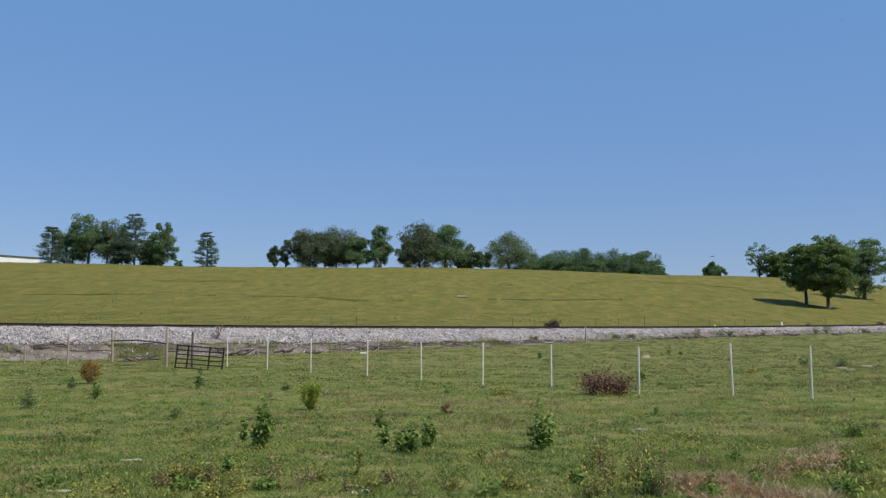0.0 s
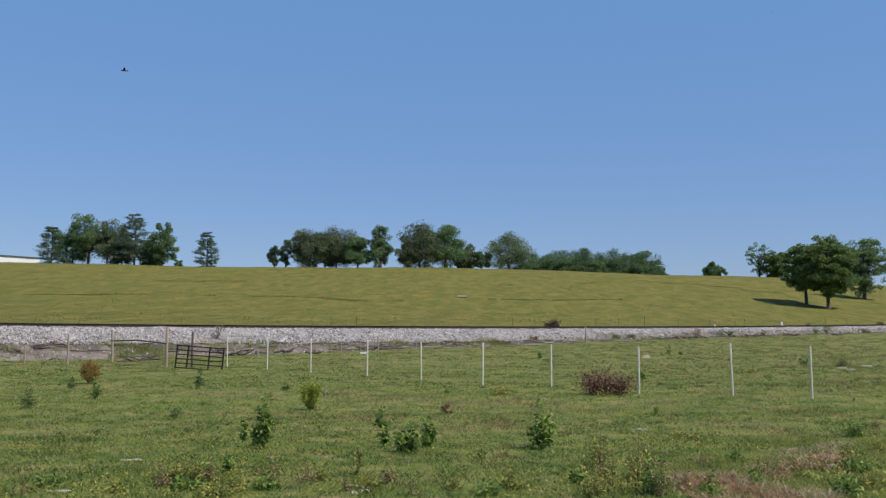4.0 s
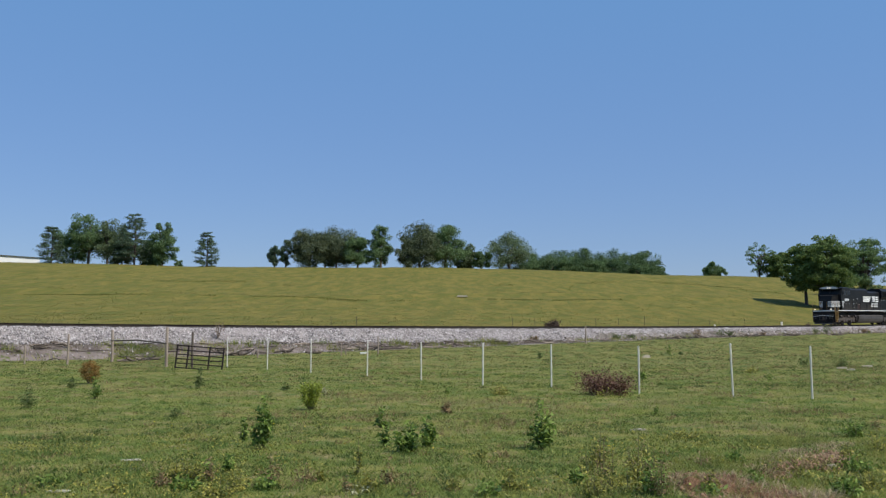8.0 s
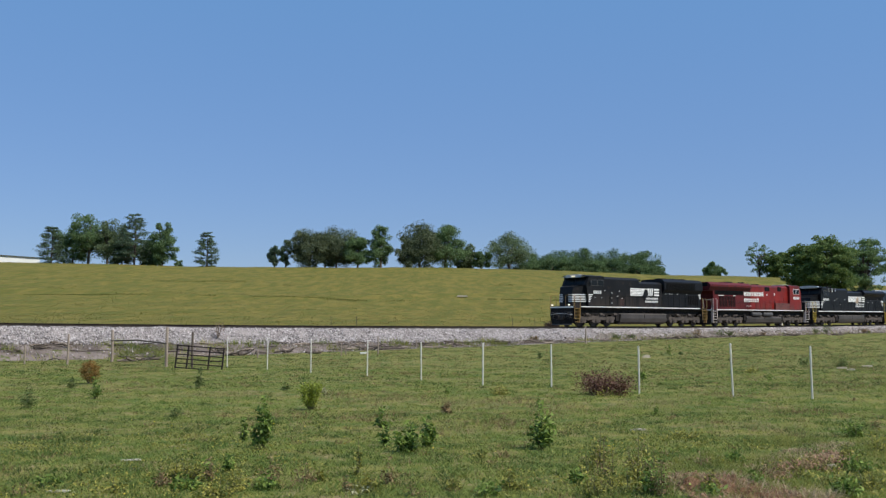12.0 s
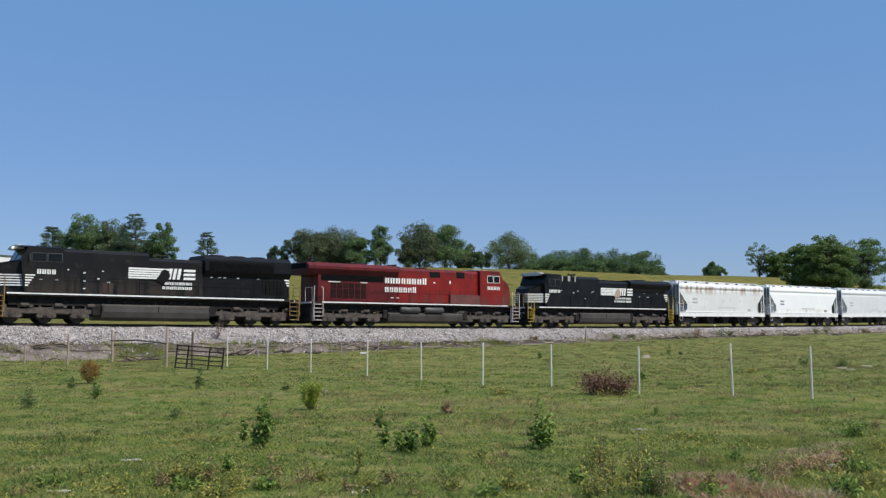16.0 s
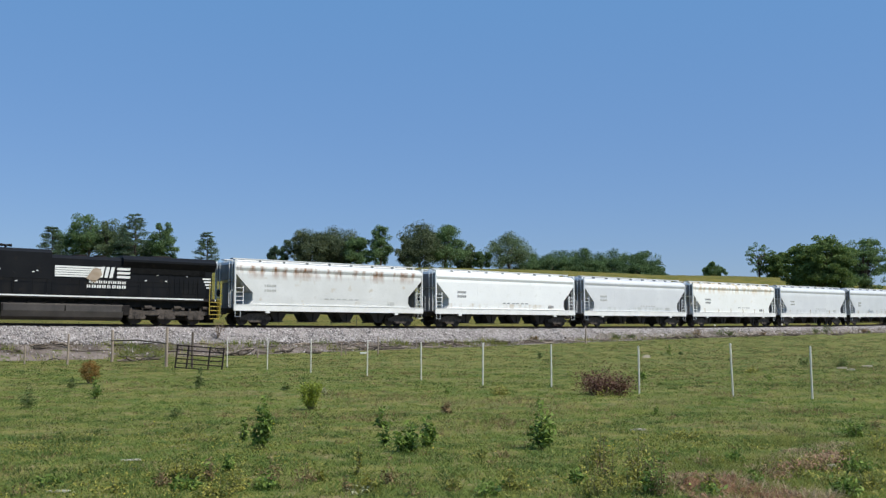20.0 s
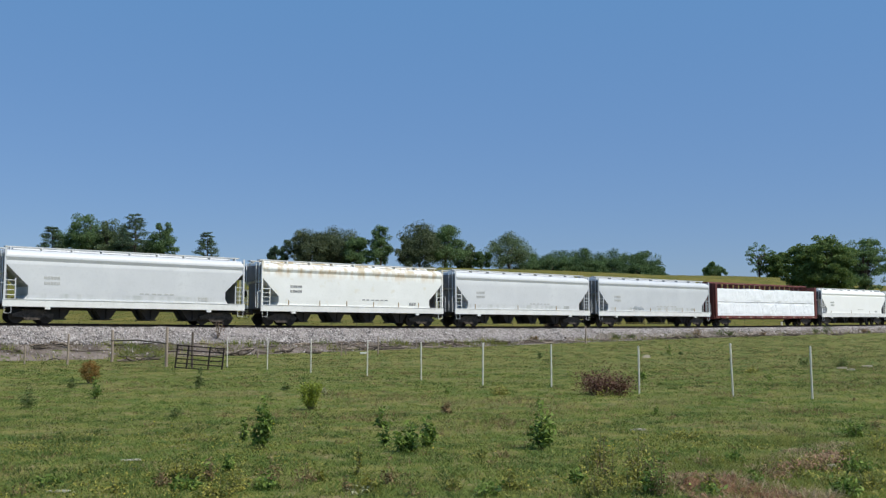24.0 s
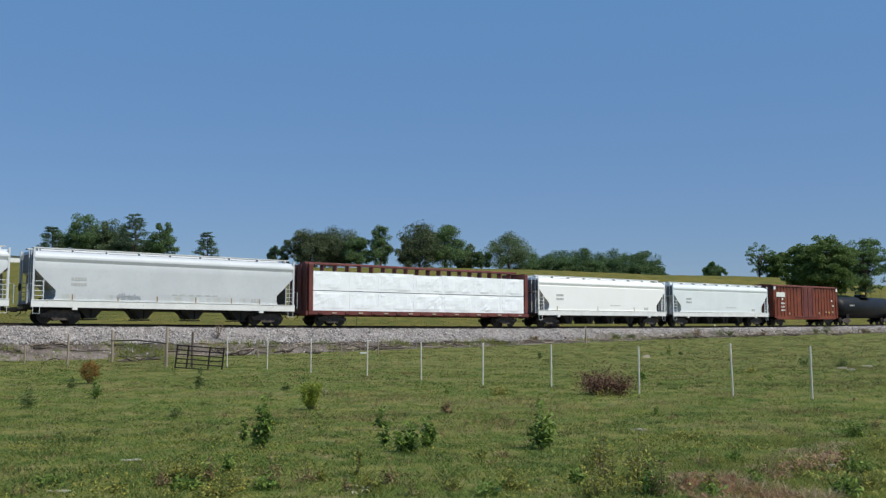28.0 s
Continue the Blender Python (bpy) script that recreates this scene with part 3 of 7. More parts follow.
broadleaf(bearing(1382, 306), 306, tall(306, 45), tall(306, 50), M_OAK, "dark round tree behind a larger oak", 152, base=0.0, clumps=80, bough=(0.1, 0.17))
broadleaf(bearing(1429, 192), 192, tall(192, 106), tall(192, 70), M_OAK, "dark spreading tree beside a larger oak", 153, clumps=120, per=110, leaf=0.22, base=0.3, bough=(0.09, 0.16), layer=0.55)
broadleaf(bearing(1468, 186), 186, tall(186, 122), tall(186, 94), M_OAK, "large dark oak with a broad crown on the slope", 154, clumps=190, per=110, leaf=0.22, base=0.26, bough=(0.08, 0.14), layer=0.55)
broadleaf(bearing(1533, 224), 224, tall(224, 108), tall(224, 76), M_LEAF, "open-crowned green tree on the slope", 155, clumps=150, per=70, leaf=0.22, base=0.05, bough=(0.08, 0.14), layer=0.6)


# ---- fences ----
def ground_at(px, y):
    z = height(bearing(px, y), y)
    x = bearing(px, y, z - EYE)
    return x, y, height(x, y)


posts = [(473, 43.54, 1.37, 0.3), (550, 40.28, 1.35, 0), (650, 37.95, 1.36, 0.4), (745.5, 34.82, 1.34, -0.3), (854.5, 31.15, 1.34, 0.6), (976, 30.98, 1.33, 0.5), (1131.5, 27.15, 1.31, -0.4), (1297.5, 26.07, 1.4, -2.5), (1438, 24.97, 1.34, -3.2), (402, 46.28, 1.37, 0)]
for px, y, h, lean in posts:
    x, y, z = ground_at(px, y)
    p = thing("fence_post", pose(x, y, z, 0, lean, random.uniform(0, 90)), "slim white fence post standing in short grass", "fence post", "white fence posts")
    part("shaft", Build().tube([(0, 0, -0.25), (0, 0, h - 0.04)], 0.024, 10), M_WHITEPOST, p, smooth=50)
    part("cap", Build().prism([(-0.023, h - 0.04), (0.023, h - 0.04), (0.023, h - 0.02), (0.0, h), (-0.023, h - 0.02)], -0.023, 0.023), M_WHITEPOST, p)
# ---- the train: shared pieces ----
TRAIN, WHEELS = [], []
COUPLE = [-69.3, -46.35, -24.1, -1.7, 16.3, 34.3, 51.65, 69.65, 87.6, 107.3, 131.05, 151.0, 170.9, 188.4, 205.8]
M_UNDER = surf("grimy_running_gear", (0.012, 0.0105, 0.010), (0.026, 0.022, 0.02), 2.5, 0.85, 0.4, c3=(0.05, 0.038, 0.03), spots=0.62, spec=0.2)
M_TRUCK = surf("dusty_truck_casting", (0.045, 0.036, 0.03), (0.105, 0.083, 0.068), 3.5, 0.85, 0.5, c3=(0.025, 0.021, 0.019), spots=0.55)
M_WHEEL = surf("worn_wheel_steel", (0.024, 0.019, 0.017), (0.055, 0.043, 0.036), 3.0, 0.65, 0.2, metal=0.2)
M_OUTLET = surf("hopper_outlet_steel", (0.022, 0.018, 0.0165), (0.045, 0.036, 0.031), 1.5, 0.75, 0.3)
M_JETBLACK = surf("dusty_black_paint", (0.0055, 0.0055, 0.007), (0.0095, 0.0093, 0.0105), 0.7, 0.45, 0.05, c3=(0.02, 0.016, 0.013), spots=0.62, spec=0.2, streak=((0.013, 0.0115, 0.011), 3.0, 1.9, 0.15))
M_JETDUST = surf("road_dusted_black_paint", (0.006, 0.006, 0.0072), (0.011, 0.0105, 0.011), 0.6, 0.5, 0.05, c3=(0.024, 0.019, 0.016), spots=0.58, spec=0.2, streak=((0.038, 0.03, 0.025), 3.5, 1.9, 0.26))
M_GRILLE = surf("black_grille", (0.005, 0.005, 0.0055), (0.009, 0.009, 0.009), 4.0, 0.8, 0.5, spec=0.12)
M_LOCORED = surf("faded_red_paint", (0.175, 0.011, 0.009), (0.235, 0.018, 0.013), 0.6, 0.42, 0.05, spec=0.25, c3=(0.12, 0.016, 0.014), spots=0.57, streak=((0.11, 0.034, 0.027), 2.9, 1.8, 0.2), band=((0.07, 0.014, 0.014), 4.62, 0.3, 0.22))
# sooty rear paint, also the colour of the painted shade behind the cab
M_SOOTSHADE = surf("sooty_and_shade_maroon", (0.08, 0.009, 0.01), (0.13, 0.015, 0.015), 0.7, 0.5, 0.05, spec=0.25, c3=(0.045, 0.01, 0.01), spots=0.58)
M_REDDARK = surf("sooty_red_panel", (0.105, 0.034, 0.028), (0.16, 0.046, 0.038), 1.2, 0.6, 0.1, c3=(0.07, 0.03, 0.025), spots=0.56)
M_LOUVRE = surf("sooty_louvre_paint", (0.014, 0.006, 0.006), (0.028, 0.01, 0.01), 2.0, 0.75, 0.2, spec=0.12)
M_STRIPE = surf("white_stripe_paint", (0.74, 0.73, 0.7), (0.82, 0.81, 0.78), 1.5, 0.5, 0.03, c3=(0.42, 0.38, 0.33), spots=0.66)
M_GOLD = surf("dull_gold_paint", (0.24, 0.145, 0.045), (0.33, 0.21, 0.075), 3.0, 0.55, 0.1)
M_YELLOW = surf("yellow_handrail_paint", (0.42, 0.3, 0.045), (0.52, 0.39, 0.07), 3.0, 0.5, 0.1)
M_PINKRAIL = surf("chalky_handrail_paint", (0.6, 0.5, 0.46), (0.7, 0.62, 0.58), 3.0, 0.5, 0.1)
M_TAN = surf("tan_emblem", (0.34, 0.25, 0.17), (0.42, 0.33, 0.25), 3.0, 0.6, 0.05)
M_TANK = surf("fuel_tank_paint", (0.042, 0.036, 0.033), (0.072, 0.062, 0.056), 1.0, 0.5, 0.1, c3=(0.1, 0.085, 0.07), spots=0.64)
M_GREYBOX = surf("grey_tank_paint", (0.052, 0.051, 0.05), (0.085, 0.082, 0.08), 1.5, 0.5, 0.1, spec=0.3)
M_ROOFGREY = surf("pale_cab_roof", (0.5, 0.5, 0.5), (0.6, 0.6, 0.58), 2.0, 0.5, 0.05)
M_MARK = surf("faded_lettering", (0.2, 0.2, 0.21), (0.3, 0.3, 0.3), 3.0, 0.6, 0.02)
# grey darkened to carry the shade on hopper ends and under eaves
M_SHADEGREY = surf("shade_darkened_grey", (0.16, 0.15, 0.145), (0.23, 0.22, 0.21), 1.2, 0.6, 0.1)
M_BOXRED = surf("oxide_red_paint", (0.165, 0.043, 0.024), (0.225, 0.062, 0.034), 0.8, 0.65, 0.1, c3=(0.11, 0.04, 0.027), spots=0.57, spec=0.3, band=((0.08, 0.028, 0.02), 4.5, 0.3, 0.2))
M_CBRED = surf("maroon_steel_paint", (0.12, 0.03, 0.024), (0.175, 0.048, 0.037), 1.0, 0.6, 0.1, c3=(0.32, 0.2, 0.14), spots=0.68)
M_WRAP = surf("white_lumber_wrap", (0.89, 0.9, 0.92), (0.93, 0.935, 0.95), 1.4, 0.4, 0.35, fine=2, grit=0.9, c3=(0.86, 0.875, 0.905), spots=0.62)
M_BLACKTANK = surf("glossy_black_tank_paint", (0.009, 0.009, 0.011), (0.016, 0.0155, 0.016), 0.8, 0.5, 0.05, spec=0.2, c3=(0.03, 0.026, 0.023), spots=0.64)
M_LAMP = bpy.data.materials.new("lit_lamp")
M_LAMP.use_nodes = True
M_LAMP.node_tree.nodes["Principled BSDF"].inputs["Emission Color"].default_value = (1, 0.78, 0.42, 1)
M_LAMP.node_tree.nodes["Principled BSDF"].inputs["Emission Strength"].default_value = 0.7
M_GLASS = surf("tinted_cab_glass", (0.006, 0.008, 0.009), (0.012, 0.014, 0.016), 1.0, 0.06, 0.0, spec=0.14)


def freight_wheelset(r=0.46):
    b = Build()
    for s in (-1, 1):
        b.wheel(0, min(s * 0.68, s * 0.82), r, r, max(s * 0.68, s * 0.82), 24)
        b.wheel(0, min(s * 0.655, s * 0.68), r, r + 0.022, max(s * 0.655, s * 0.68), 24)
        b.wheel(0, min(s * 0.82, s * 0.86), r, r * 0.42, max(s * 0.82, s * 0.86), 16)
    b.wheel(0, -0.98, r, 0.085, 0.98, 12)
    b.v = [(x, y, z - r) for x, y, z in b.v]
    return b.mesh("wheelset", 40)


ME_SET, ME_BIGSET = freight_wheelset(0.46), freight_wheelset(0.53)
ME_SIDE = Build().prism_y([(-1.22, 0.36), (-0.6, 0.36), (-0.42, 0.2), (0.42, 0.2), (0.6, 0.36), (1.22, 0.36), (1.26, 0.58), (0.95, 0.66), (0.55, 0.84), (-0.55, 0.84), (-0.95, 0.66), (-1.26, 0.58)], -0.07, 0.07).mesh("side_frame")
ME_BOLSTER = Build().box(-0.2, 0.2, -1.05, 1.05, 0.42, 0.86, 0.05).mesh("bolster")
# three-axle side frame: a cast beam on three broad pedestals, with journal caps, springs and links
_b = Build()
_b.prism_y([(-3.05, 0.7), (-2.7, 0.62), (2.7, 0.62), (3.05, 0.7), (3.1, 0.9), (2.5, 0.97), (1.5, 0.9), (0.6, 0.99), (-0.6, 0.99), (-1.5, 0.9), (-2.5, 0.97), (-3.1, 0.9)], -0.1, 0.1)
for _x in (-2.05, 0, 2.05):
    _b.prism_y([(_x - 0.5, 0.34), (_x + 0.5, 0.34), (_x + 0.62, 0.46), (_x + 0.5, 0.66), (_x - 0.5, 0.66), (_x - 0.62, 0.46)], -0.13, 0.13)
    _b.tube([(_x, -0.2, 0.53), (_x, 0.2, 0.53)], 0.2, 12)
    _b.tube([(_x, -0.25, 0.53), (_x, 0.25, 0.53)], 0.1, 10)
    for _e in (-0.4, 0.4):
        _b.tube([(_x + _e, 0, 0.95), (_x + _e, 0, 1.16)], 0.085, 8)
for _x in (-1.02, 1.02):
    _b.prism_y([(_x - 0.34, 0.56), (_x + 0.34, 0.56), (_x + 0.42, 0.66), (_x - 0.42, 0.66)], -0.06, 0.06)
ME_BIGSIDE = _b.mesh("side_frame", 40)
ME_BIGBOLSTER = Build().box(-0.5, 0.5, -0.98, 0.98, 0.6, 1.15, 0.05).mesh("bolster")
ME_MOTOR = Build().box(-0.92, 0.92, -0.62, 0.62, 0.3, 1.3, 0.08).mesh("traction_motor")
ME_BRAKE = Build().tube([(-0.26, 0, 1.13), (0.2, 0, 1.13), (0.28, 0, 1.13)], [0.13, 0.13, 0.06], 10).box(0.28, 0.5, -0.04, 0.04, 0.98, 1.16).mesh("brake_cylinder", 40)
ME_COUPLER = Build().box(-0.75, 0.0, -0.09, 0.09, 0.76, 0.94, 0.02).box(-0.12, 0.12, -0.17, 0.17, 0.70, 1.0, 0.04).mesh("coupler")
ME_HOSE = Build().tube([(0, 0.35, 0.85), (0.1, 0.35, 0.6), (0.32, 0.25, 0.45)], 0.03, 6).mesh("brake_hose")


def truck(parent, x, big=False):
    t = new("truck")
    t.parent, t.matrix_basis = parent, pose(x, 0, 0)
    t.empty_display_size = 0.2
    part("bolster", ME_BIGBOLSTER if big else ME_BOLSTER, M_UNDER, t)
    if big:
        for e in (-1.05, 1.05):
            part("traction_motor", ME_MOTOR, M_UNDER, t).matrix_basis = pose(e, 0, 0)
        for y in (-1.2, 1.2):
            for e in (-2.05, 0, 2.05):
                part("brake_cylinder", ME_BRAKE, M_TRUCK, t).matrix_basis = pose(e + 0.72, y, 0)
    for y in (-1.08, 1.08):
        part("side_frame", ME_BIGSIDE if big else ME_SIDE, M_TRUCK, t).matrix_basis = pose(0, y, 0)
    for a in (-2.05, 0, 2.05) if big else (-0.89, 0.89):
        r = 0.53 if big else 0.46
        w = part("wheelset", ME_BIGSET if big else ME_SET, M_WHEEL, t)
        w.matrix_basis = pose(a, 0, r)
        WHEELS.append((w, a, r, len(TRAIN)))
    return t


def couplers(car, L, back=0.0):
    for s in (-1, 1):
        L2 = L - 2 * back if s < 0 else L
        c = part("coupler", ME_COUPLER, M_UNDER, car)
        c.matrix_basis = pose(s * (L2 / 2 - 0.06), 0, 0, 0, 0, 0 if s > 0 else 180)
        h = part("brake_hose", ME_HOSE, M_UNDER, car)
        h.matrix_basis = pose(s * (L2 / 2 - 0.4), 0, 0, 0, 0, 0 if s > 0 else 180)


def both(name, car, material, x0, x1, z0, z1, y, thick=0.012, label="", skew=0.0):
    """A raised patch on each side of a car; skew leans its ends."""
    for s in (-1, 1):
        a, b = sorted((s * y, s * (y + thick)))
        part(name, Build().prism_y([(x0, z0), (x1, z0), (x1 + skew, z1), (x0 + skew, z1)], a, b), material, car, label)


def letters(car, material, x0, x1, z0, z1, y, n, name="lettering", seed=0, cap=False):
    """A row of plain bars where writing stands."""
    rs = random.Random(seed)
    w = (x1 - x0) / n
    for s in (-1, 1):
        a, c = sorted((s * y, s * (y + 0.01)))
        b = Build()
        for k in range(n):
            top = z1 - (0.14 * (z1 - z0) if k and cap else 0)
            b.box(x0 + (k + 0.06) * w, x0 + (k + 0.36) * w, a, c, z0, top)
            b.box(x0 + (k + 0.5) * w, x0 + (k + rs.uniform(0.74, 0.86)) * w, a, c, z0, top)
        part(name, b, material, car, "painted lettering")


def stairs(car, x, material, side, z_top=1.88, rail=2.95):
    y0, y1 = (side * 1.12, side * 1.5) if side > 0 else (side * 1.5, side * 1.12)
    flight = new("steps")
    flight.parent, flight.empty_display_size = car, 0.2
    tagged(flight, "painted boarding steps")
    for k in range(5):
        z = 0.4 + k * (z_top - 0.45) / 4.6
        part("tread", Build().box(x - 0.33, x + 0.33, y0, y1, z, z + 0.045), material, flight)
    for e in (-0.36, 0.36):
        part("step_side", Build().box(x + e - 0.02, x + e + 0.02, y0 + 0.04, y1 - 0.02, 0.36, z_top), material if e > 0 else M_UNDER, flight)
    part("step_well", Build().box(x - 0.34, x + 0.34, side * 1.09 - 0.02, side * 1.09 + 0.02, 0.4, z_top), M_UNDER, flight)
    for e in (-0.4, 0.4):
        part("grab_rail", Build().tube([(x + e, side * 1.5, 0.7), (x + e, side * 1.52, rail - 0.1), (x + e * 0.7, side * 1.42, rail)], 0.03, 6), material, car, "painted grab rail")


# ---- locomotives ----
def locomotive(k, name, label, S):
    c0, c1 = COUPLE[k], COUPLE[k + 1]
    L = c1 - c0
    car = thing(name, pose(0, 0, 0), label, "locomotive", "freight train")
    H = L / 2
    P, D = S["paint"], S["deck_z"]
    ends = {-1: H - S.get("set_back", 0.0), 1: H}
    part("underframe", Build().box(-ends[-1] + 1.0, H - 1.0, -1.12, 1.12, D - 0.55, D - 0.18), M_UNDER, car)
    part("walkway", Build().box(-ends[-1] + 0.75, H - 0.75, -1.5, 1.5, D - 0.18, D), M_UNDER, car)
    both("sill_stripe", car, M_STRIPE, -ends[-1] + 1.7, H - 1.6, D - S.get("sill", 0.085), D + 0.005, 1.5, 0.02, "white stripe along the walkway edge")
    for s in (-1, 1):
        F = ends[s]
        part("pilot", Build().box(s * (F - 0.75) - 0.06, s * (F - 0.75) + 0.06, -1.3, 1.3, 0.32, D), M_UNDER, car)
        part("pilot_edge", Build().box(s * (F - 0.68) - 0.03, s * (F - 0.68) + 0.03, -1.42, 1.42, D - 0.14, D - 0.02), M_STRIPE, car)
        part("plow", Build().loft([[(s * (F - 0.7), -1.25, 0.16), (s * (F - 0.25), 0, 0.14), (s * (F - 0.7), 1.25, 0.16)], [(s * (F - 0.75), -1.25, 0.75), (s * (F - 0.45), 0, 0.72), (s * (F - 0.75), 1.25, 0.75)]]), M_UNDER, car)
        for q in (-1, 1):
            stairs(car, S["steps"][0 if s < 0 else 1], S["rail"], q, D)
    # fuel tank and air tanks
    t0, t1 = S["tank"]
    tt = S.get("tank_top", 1.27)
    part("fuel_tank", Build().prism([(-0.95, 0.22), (0.95, 0.22), (1.3, 0.42), (1.4, 0.78), (1.4, tt - 0.12), (1.25, tt), (-1.25, tt), (-1.4, tt - 0.12), (-1.4, 0.78), (-1.3, 0.42)], t0, t1), M_TANK, car)
    for s in (-1, 1):
        for x in (t0 + 0.02, (t0 + t1) / 2, t1 - 0.1):
            part("tank_strap", Build().box(x, x + 0.08, min(s * 1.4, s * 1.415), max(s * 1.4, s * 1.415), 0.78, tt - 0.1), M_UNDER, car)
        part("equipment_box", Build().box(t0 - 0.55, t0 - 0.05, min(s * 0.7, s * 1.3), max(s * 0.7, s * 1.3), 0.5, 1.25, 0.05), M_UNDER, car)
        part("equipment_box", Build().box(t1 + 0.05, t1 + 0.45, min(s * 0.7, s * 1.3), max(s * 0.7, s * 1.3), 0.55, 1.25, 0.05), M_UNDER, car)
    part("frame_skirt", Build().box(-ends[-1] + 1.9, H - 1.9, -1.18, 1.18, 1.12, D - 0.5), M_UNDER, car)
    for s in (-1, 1):
        az_ = S.get("air_z", 1.02)
        for x0, x1 in S["air"]:
            part("air_reservoir", Build().tube([(x0, s * 1.34, az_), (x0 + 0.12, s * 1.34, az_), (x1 - 0.12, s * 1.34, az_), (x1, s * 1.34, az_)], [0.14, 0.245, 0.245, 0.14], 14), M_GREYBOX, car, smooth=50)
    # nose and cab
    nose = S["nose"]
    nf = min(p[0] for p in nose)
    rings = [[(x, (q * (0.78 + 0.52 * min(1, (x - nf) / 1.3))), z) for x, z in nose] for q in (-1, 1)]
    part("nose", Build().loft(rings), S.get("nose_paint", P), car)
    cab = S["cab"]
    part("cab", Build().prism_y(cab, -1.54, 1.54), S.get("cab_paint", P), car)
    part("cab_roof", Build().prism([(-1.5, S["roof"] - 0.02), (1.5, S["roof"] - 0.02), (1.2, S["roof"] + 0.1), (-1.2, S["roof"] + 0.1)], S["roof_x"][0], S["roof_x"][1]), S.get("roof_paint", M_JETBLACK), car)
    (w0, w1), (wz0, wz1) = S["win"]
    mid = (w0 + w1) / 2
    for a, b in ((w0, mid - 0.06), (mid + 0.06, w1)):
        both("window_frame", car, S["frame"], a - 0.04, b + 0.04, wz0 - 0.04, wz1 + 0.04, 1.54, 0.02)
        both("cab_window", car, M_GLASS, a, b, wz0, wz1, 1.56, 0.012, "dark tinted cab window")
    # windscreen: two panes on the sloping front of the cab
    (ax, az), (bx, bz) = S["screen"]
    for s in (-1, 1):
        y0, y1 = sorted((s * 0.12, s * 1.25))
        part("windscreen", Build().add([(ax - 0.02, y0, az), (ax - 0.02, y1, az), (bx - 0.02, y1, bz), (bx - 0.02, y0, bz), (ax + 0.01, y0, az), (ax + 0.01, y1, az), (bx + 0.01, y1, bz), (bx + 0.01, y0, bz)],
             [(0, 3, 2, 1), (4, 5, 6, 7), (0, 1, 5, 4), (1, 2, 6, 5), (2, 3, 7, 6), (3, 0, 4, 7)]), M_GLASS, car, "dark windscreen pane")
    part("number_board", Build().box(S["roof_x"][0] - 0.02, S["roof_x"][0] + 0.4, -0.95, 0.95, S["roof"] - 0.1, S["roof"] + 0.12, 0.03), M_ROOFGREY, car, "pale number board over the windscreen")
    # hoods
    for x0, x1, w, top in S["hoods"]:
        P = S.get("rear_paint", S["paint"]) if x0 > 0 else S["paint"]
        part("hood", Build().prism([(-w, D), (w, D), (w, top - 0.22), (w - 0.25, top), (-w + 0.25, top), (-w, top - 0.22)], x0, x1), P, car)
        n = max(2, int((x1 - x0) / 0.95))
        for j in range(n):
            a = x0 + 0.06 + j * (x1 - x0 - 0.06) / n
            both("hood_door", car, P, a, a + (x1 - x0) / n - 0.07, D + 0.12, D + 1.45, w, 0.016)
            if j % 2 == 0:
                both("door_latch", car, M_STRIPE if S["latch"] else P, a + 0.2, a + 0.32, D + 1.5, D + 1.56, w, 0.02)
    r0, r1, rw, rz0, rz1 = S["rad"]
    part("radiator_hood", Build().prism([(-1.25, rz0 - 0.45), (1.25, rz0 - 0.45), (rw, rz0), (rw, rz1 - 0.28), (rw - 0.35, rz1), (-rw + 0.35, rz1), (-rw, rz1 - 0.28), (-rw, rz0)], r0, r1), P, car)
    g0, g1, gz0, gz1 = S["grille"]
    both("radiator_grille", car, M_GRILLE, g0, g1, gz0, gz1, S["grille_y"], 0.02, "dark radiator grille")
    n = 9
    for j in range(n):
        z = gz0 + 0.05 + j * (gz1 - gz0 - 0.1) / n
        both("louvre", car, M_GRILLE, g0 + 0.05, g1 - 0.05, z, z + 0.03, S["grille_y"] + 0.02, 0.02)
    l0, l1, lz0, lz1 = S["low"]
    n = 6
    for j in range(n):
        a = l0 + j * (l1 - l0) / n
        both("vent_panel", car, S["low_paint"], a, a + (l1 - l0) / n * 0.8, lz0, lz1, 1.27, 0.03)
    # roof fittings
    for x, z, a in S["fans"]:
        part("roof_fan", Build().tube([(x, 0, z), (x, 0, z + 0.14)], [a, a * 0.94], 18), M_UNDER, car, smooth=40)
    hx, hz = S["horn"]
    part("horn", Build().box(hx - 0.06, hx + 0.06, -0.06, 0.06, hz, hz + 0.2).tube([(hx - 0.35, 0.1, hz + 0.24), (hx + 0.25, 0.1, hz + 0.24)], [0.1, 0.03], 8).tube([(hx + 0.35, -0.1, hz + 0.22), (hx - 0.25, -0.1, hz + 0.22)], [0.1, 0.03], 8), M_UNDER, car)
    # walkway handrails
    for s in (-1, 1):
        b = Build().tube([(-H + 4.2, s * 1.47, D + 1.02), (H - 1.8, s * 1.47, D + 1.02)], 0.012, 5)
        for j in range(9):
            x = -H + 4.4 + j * (2 * H - 6.4) / 8
            b.tube([(x, s * 1.47, D), (x, s * 1.47, D + 1.02)], 0.018, 5)
        part("handrail", b, M_GRILLE if S["latch"] else P, car)
        for e in (-1, 1):
            part("end_handrail", Build().tube([(e * (ends[e] - 0.8), s * 0.4, D), (e * (ends[e] - 0.78), s * 0.4, D + 1.05), (e * (ends[e] - 0.78), s * 1.35, D + 1.05), (e * (ends[e] - 0.8), s * 1.38, D)], 0.022, 6), S["rail"], car)
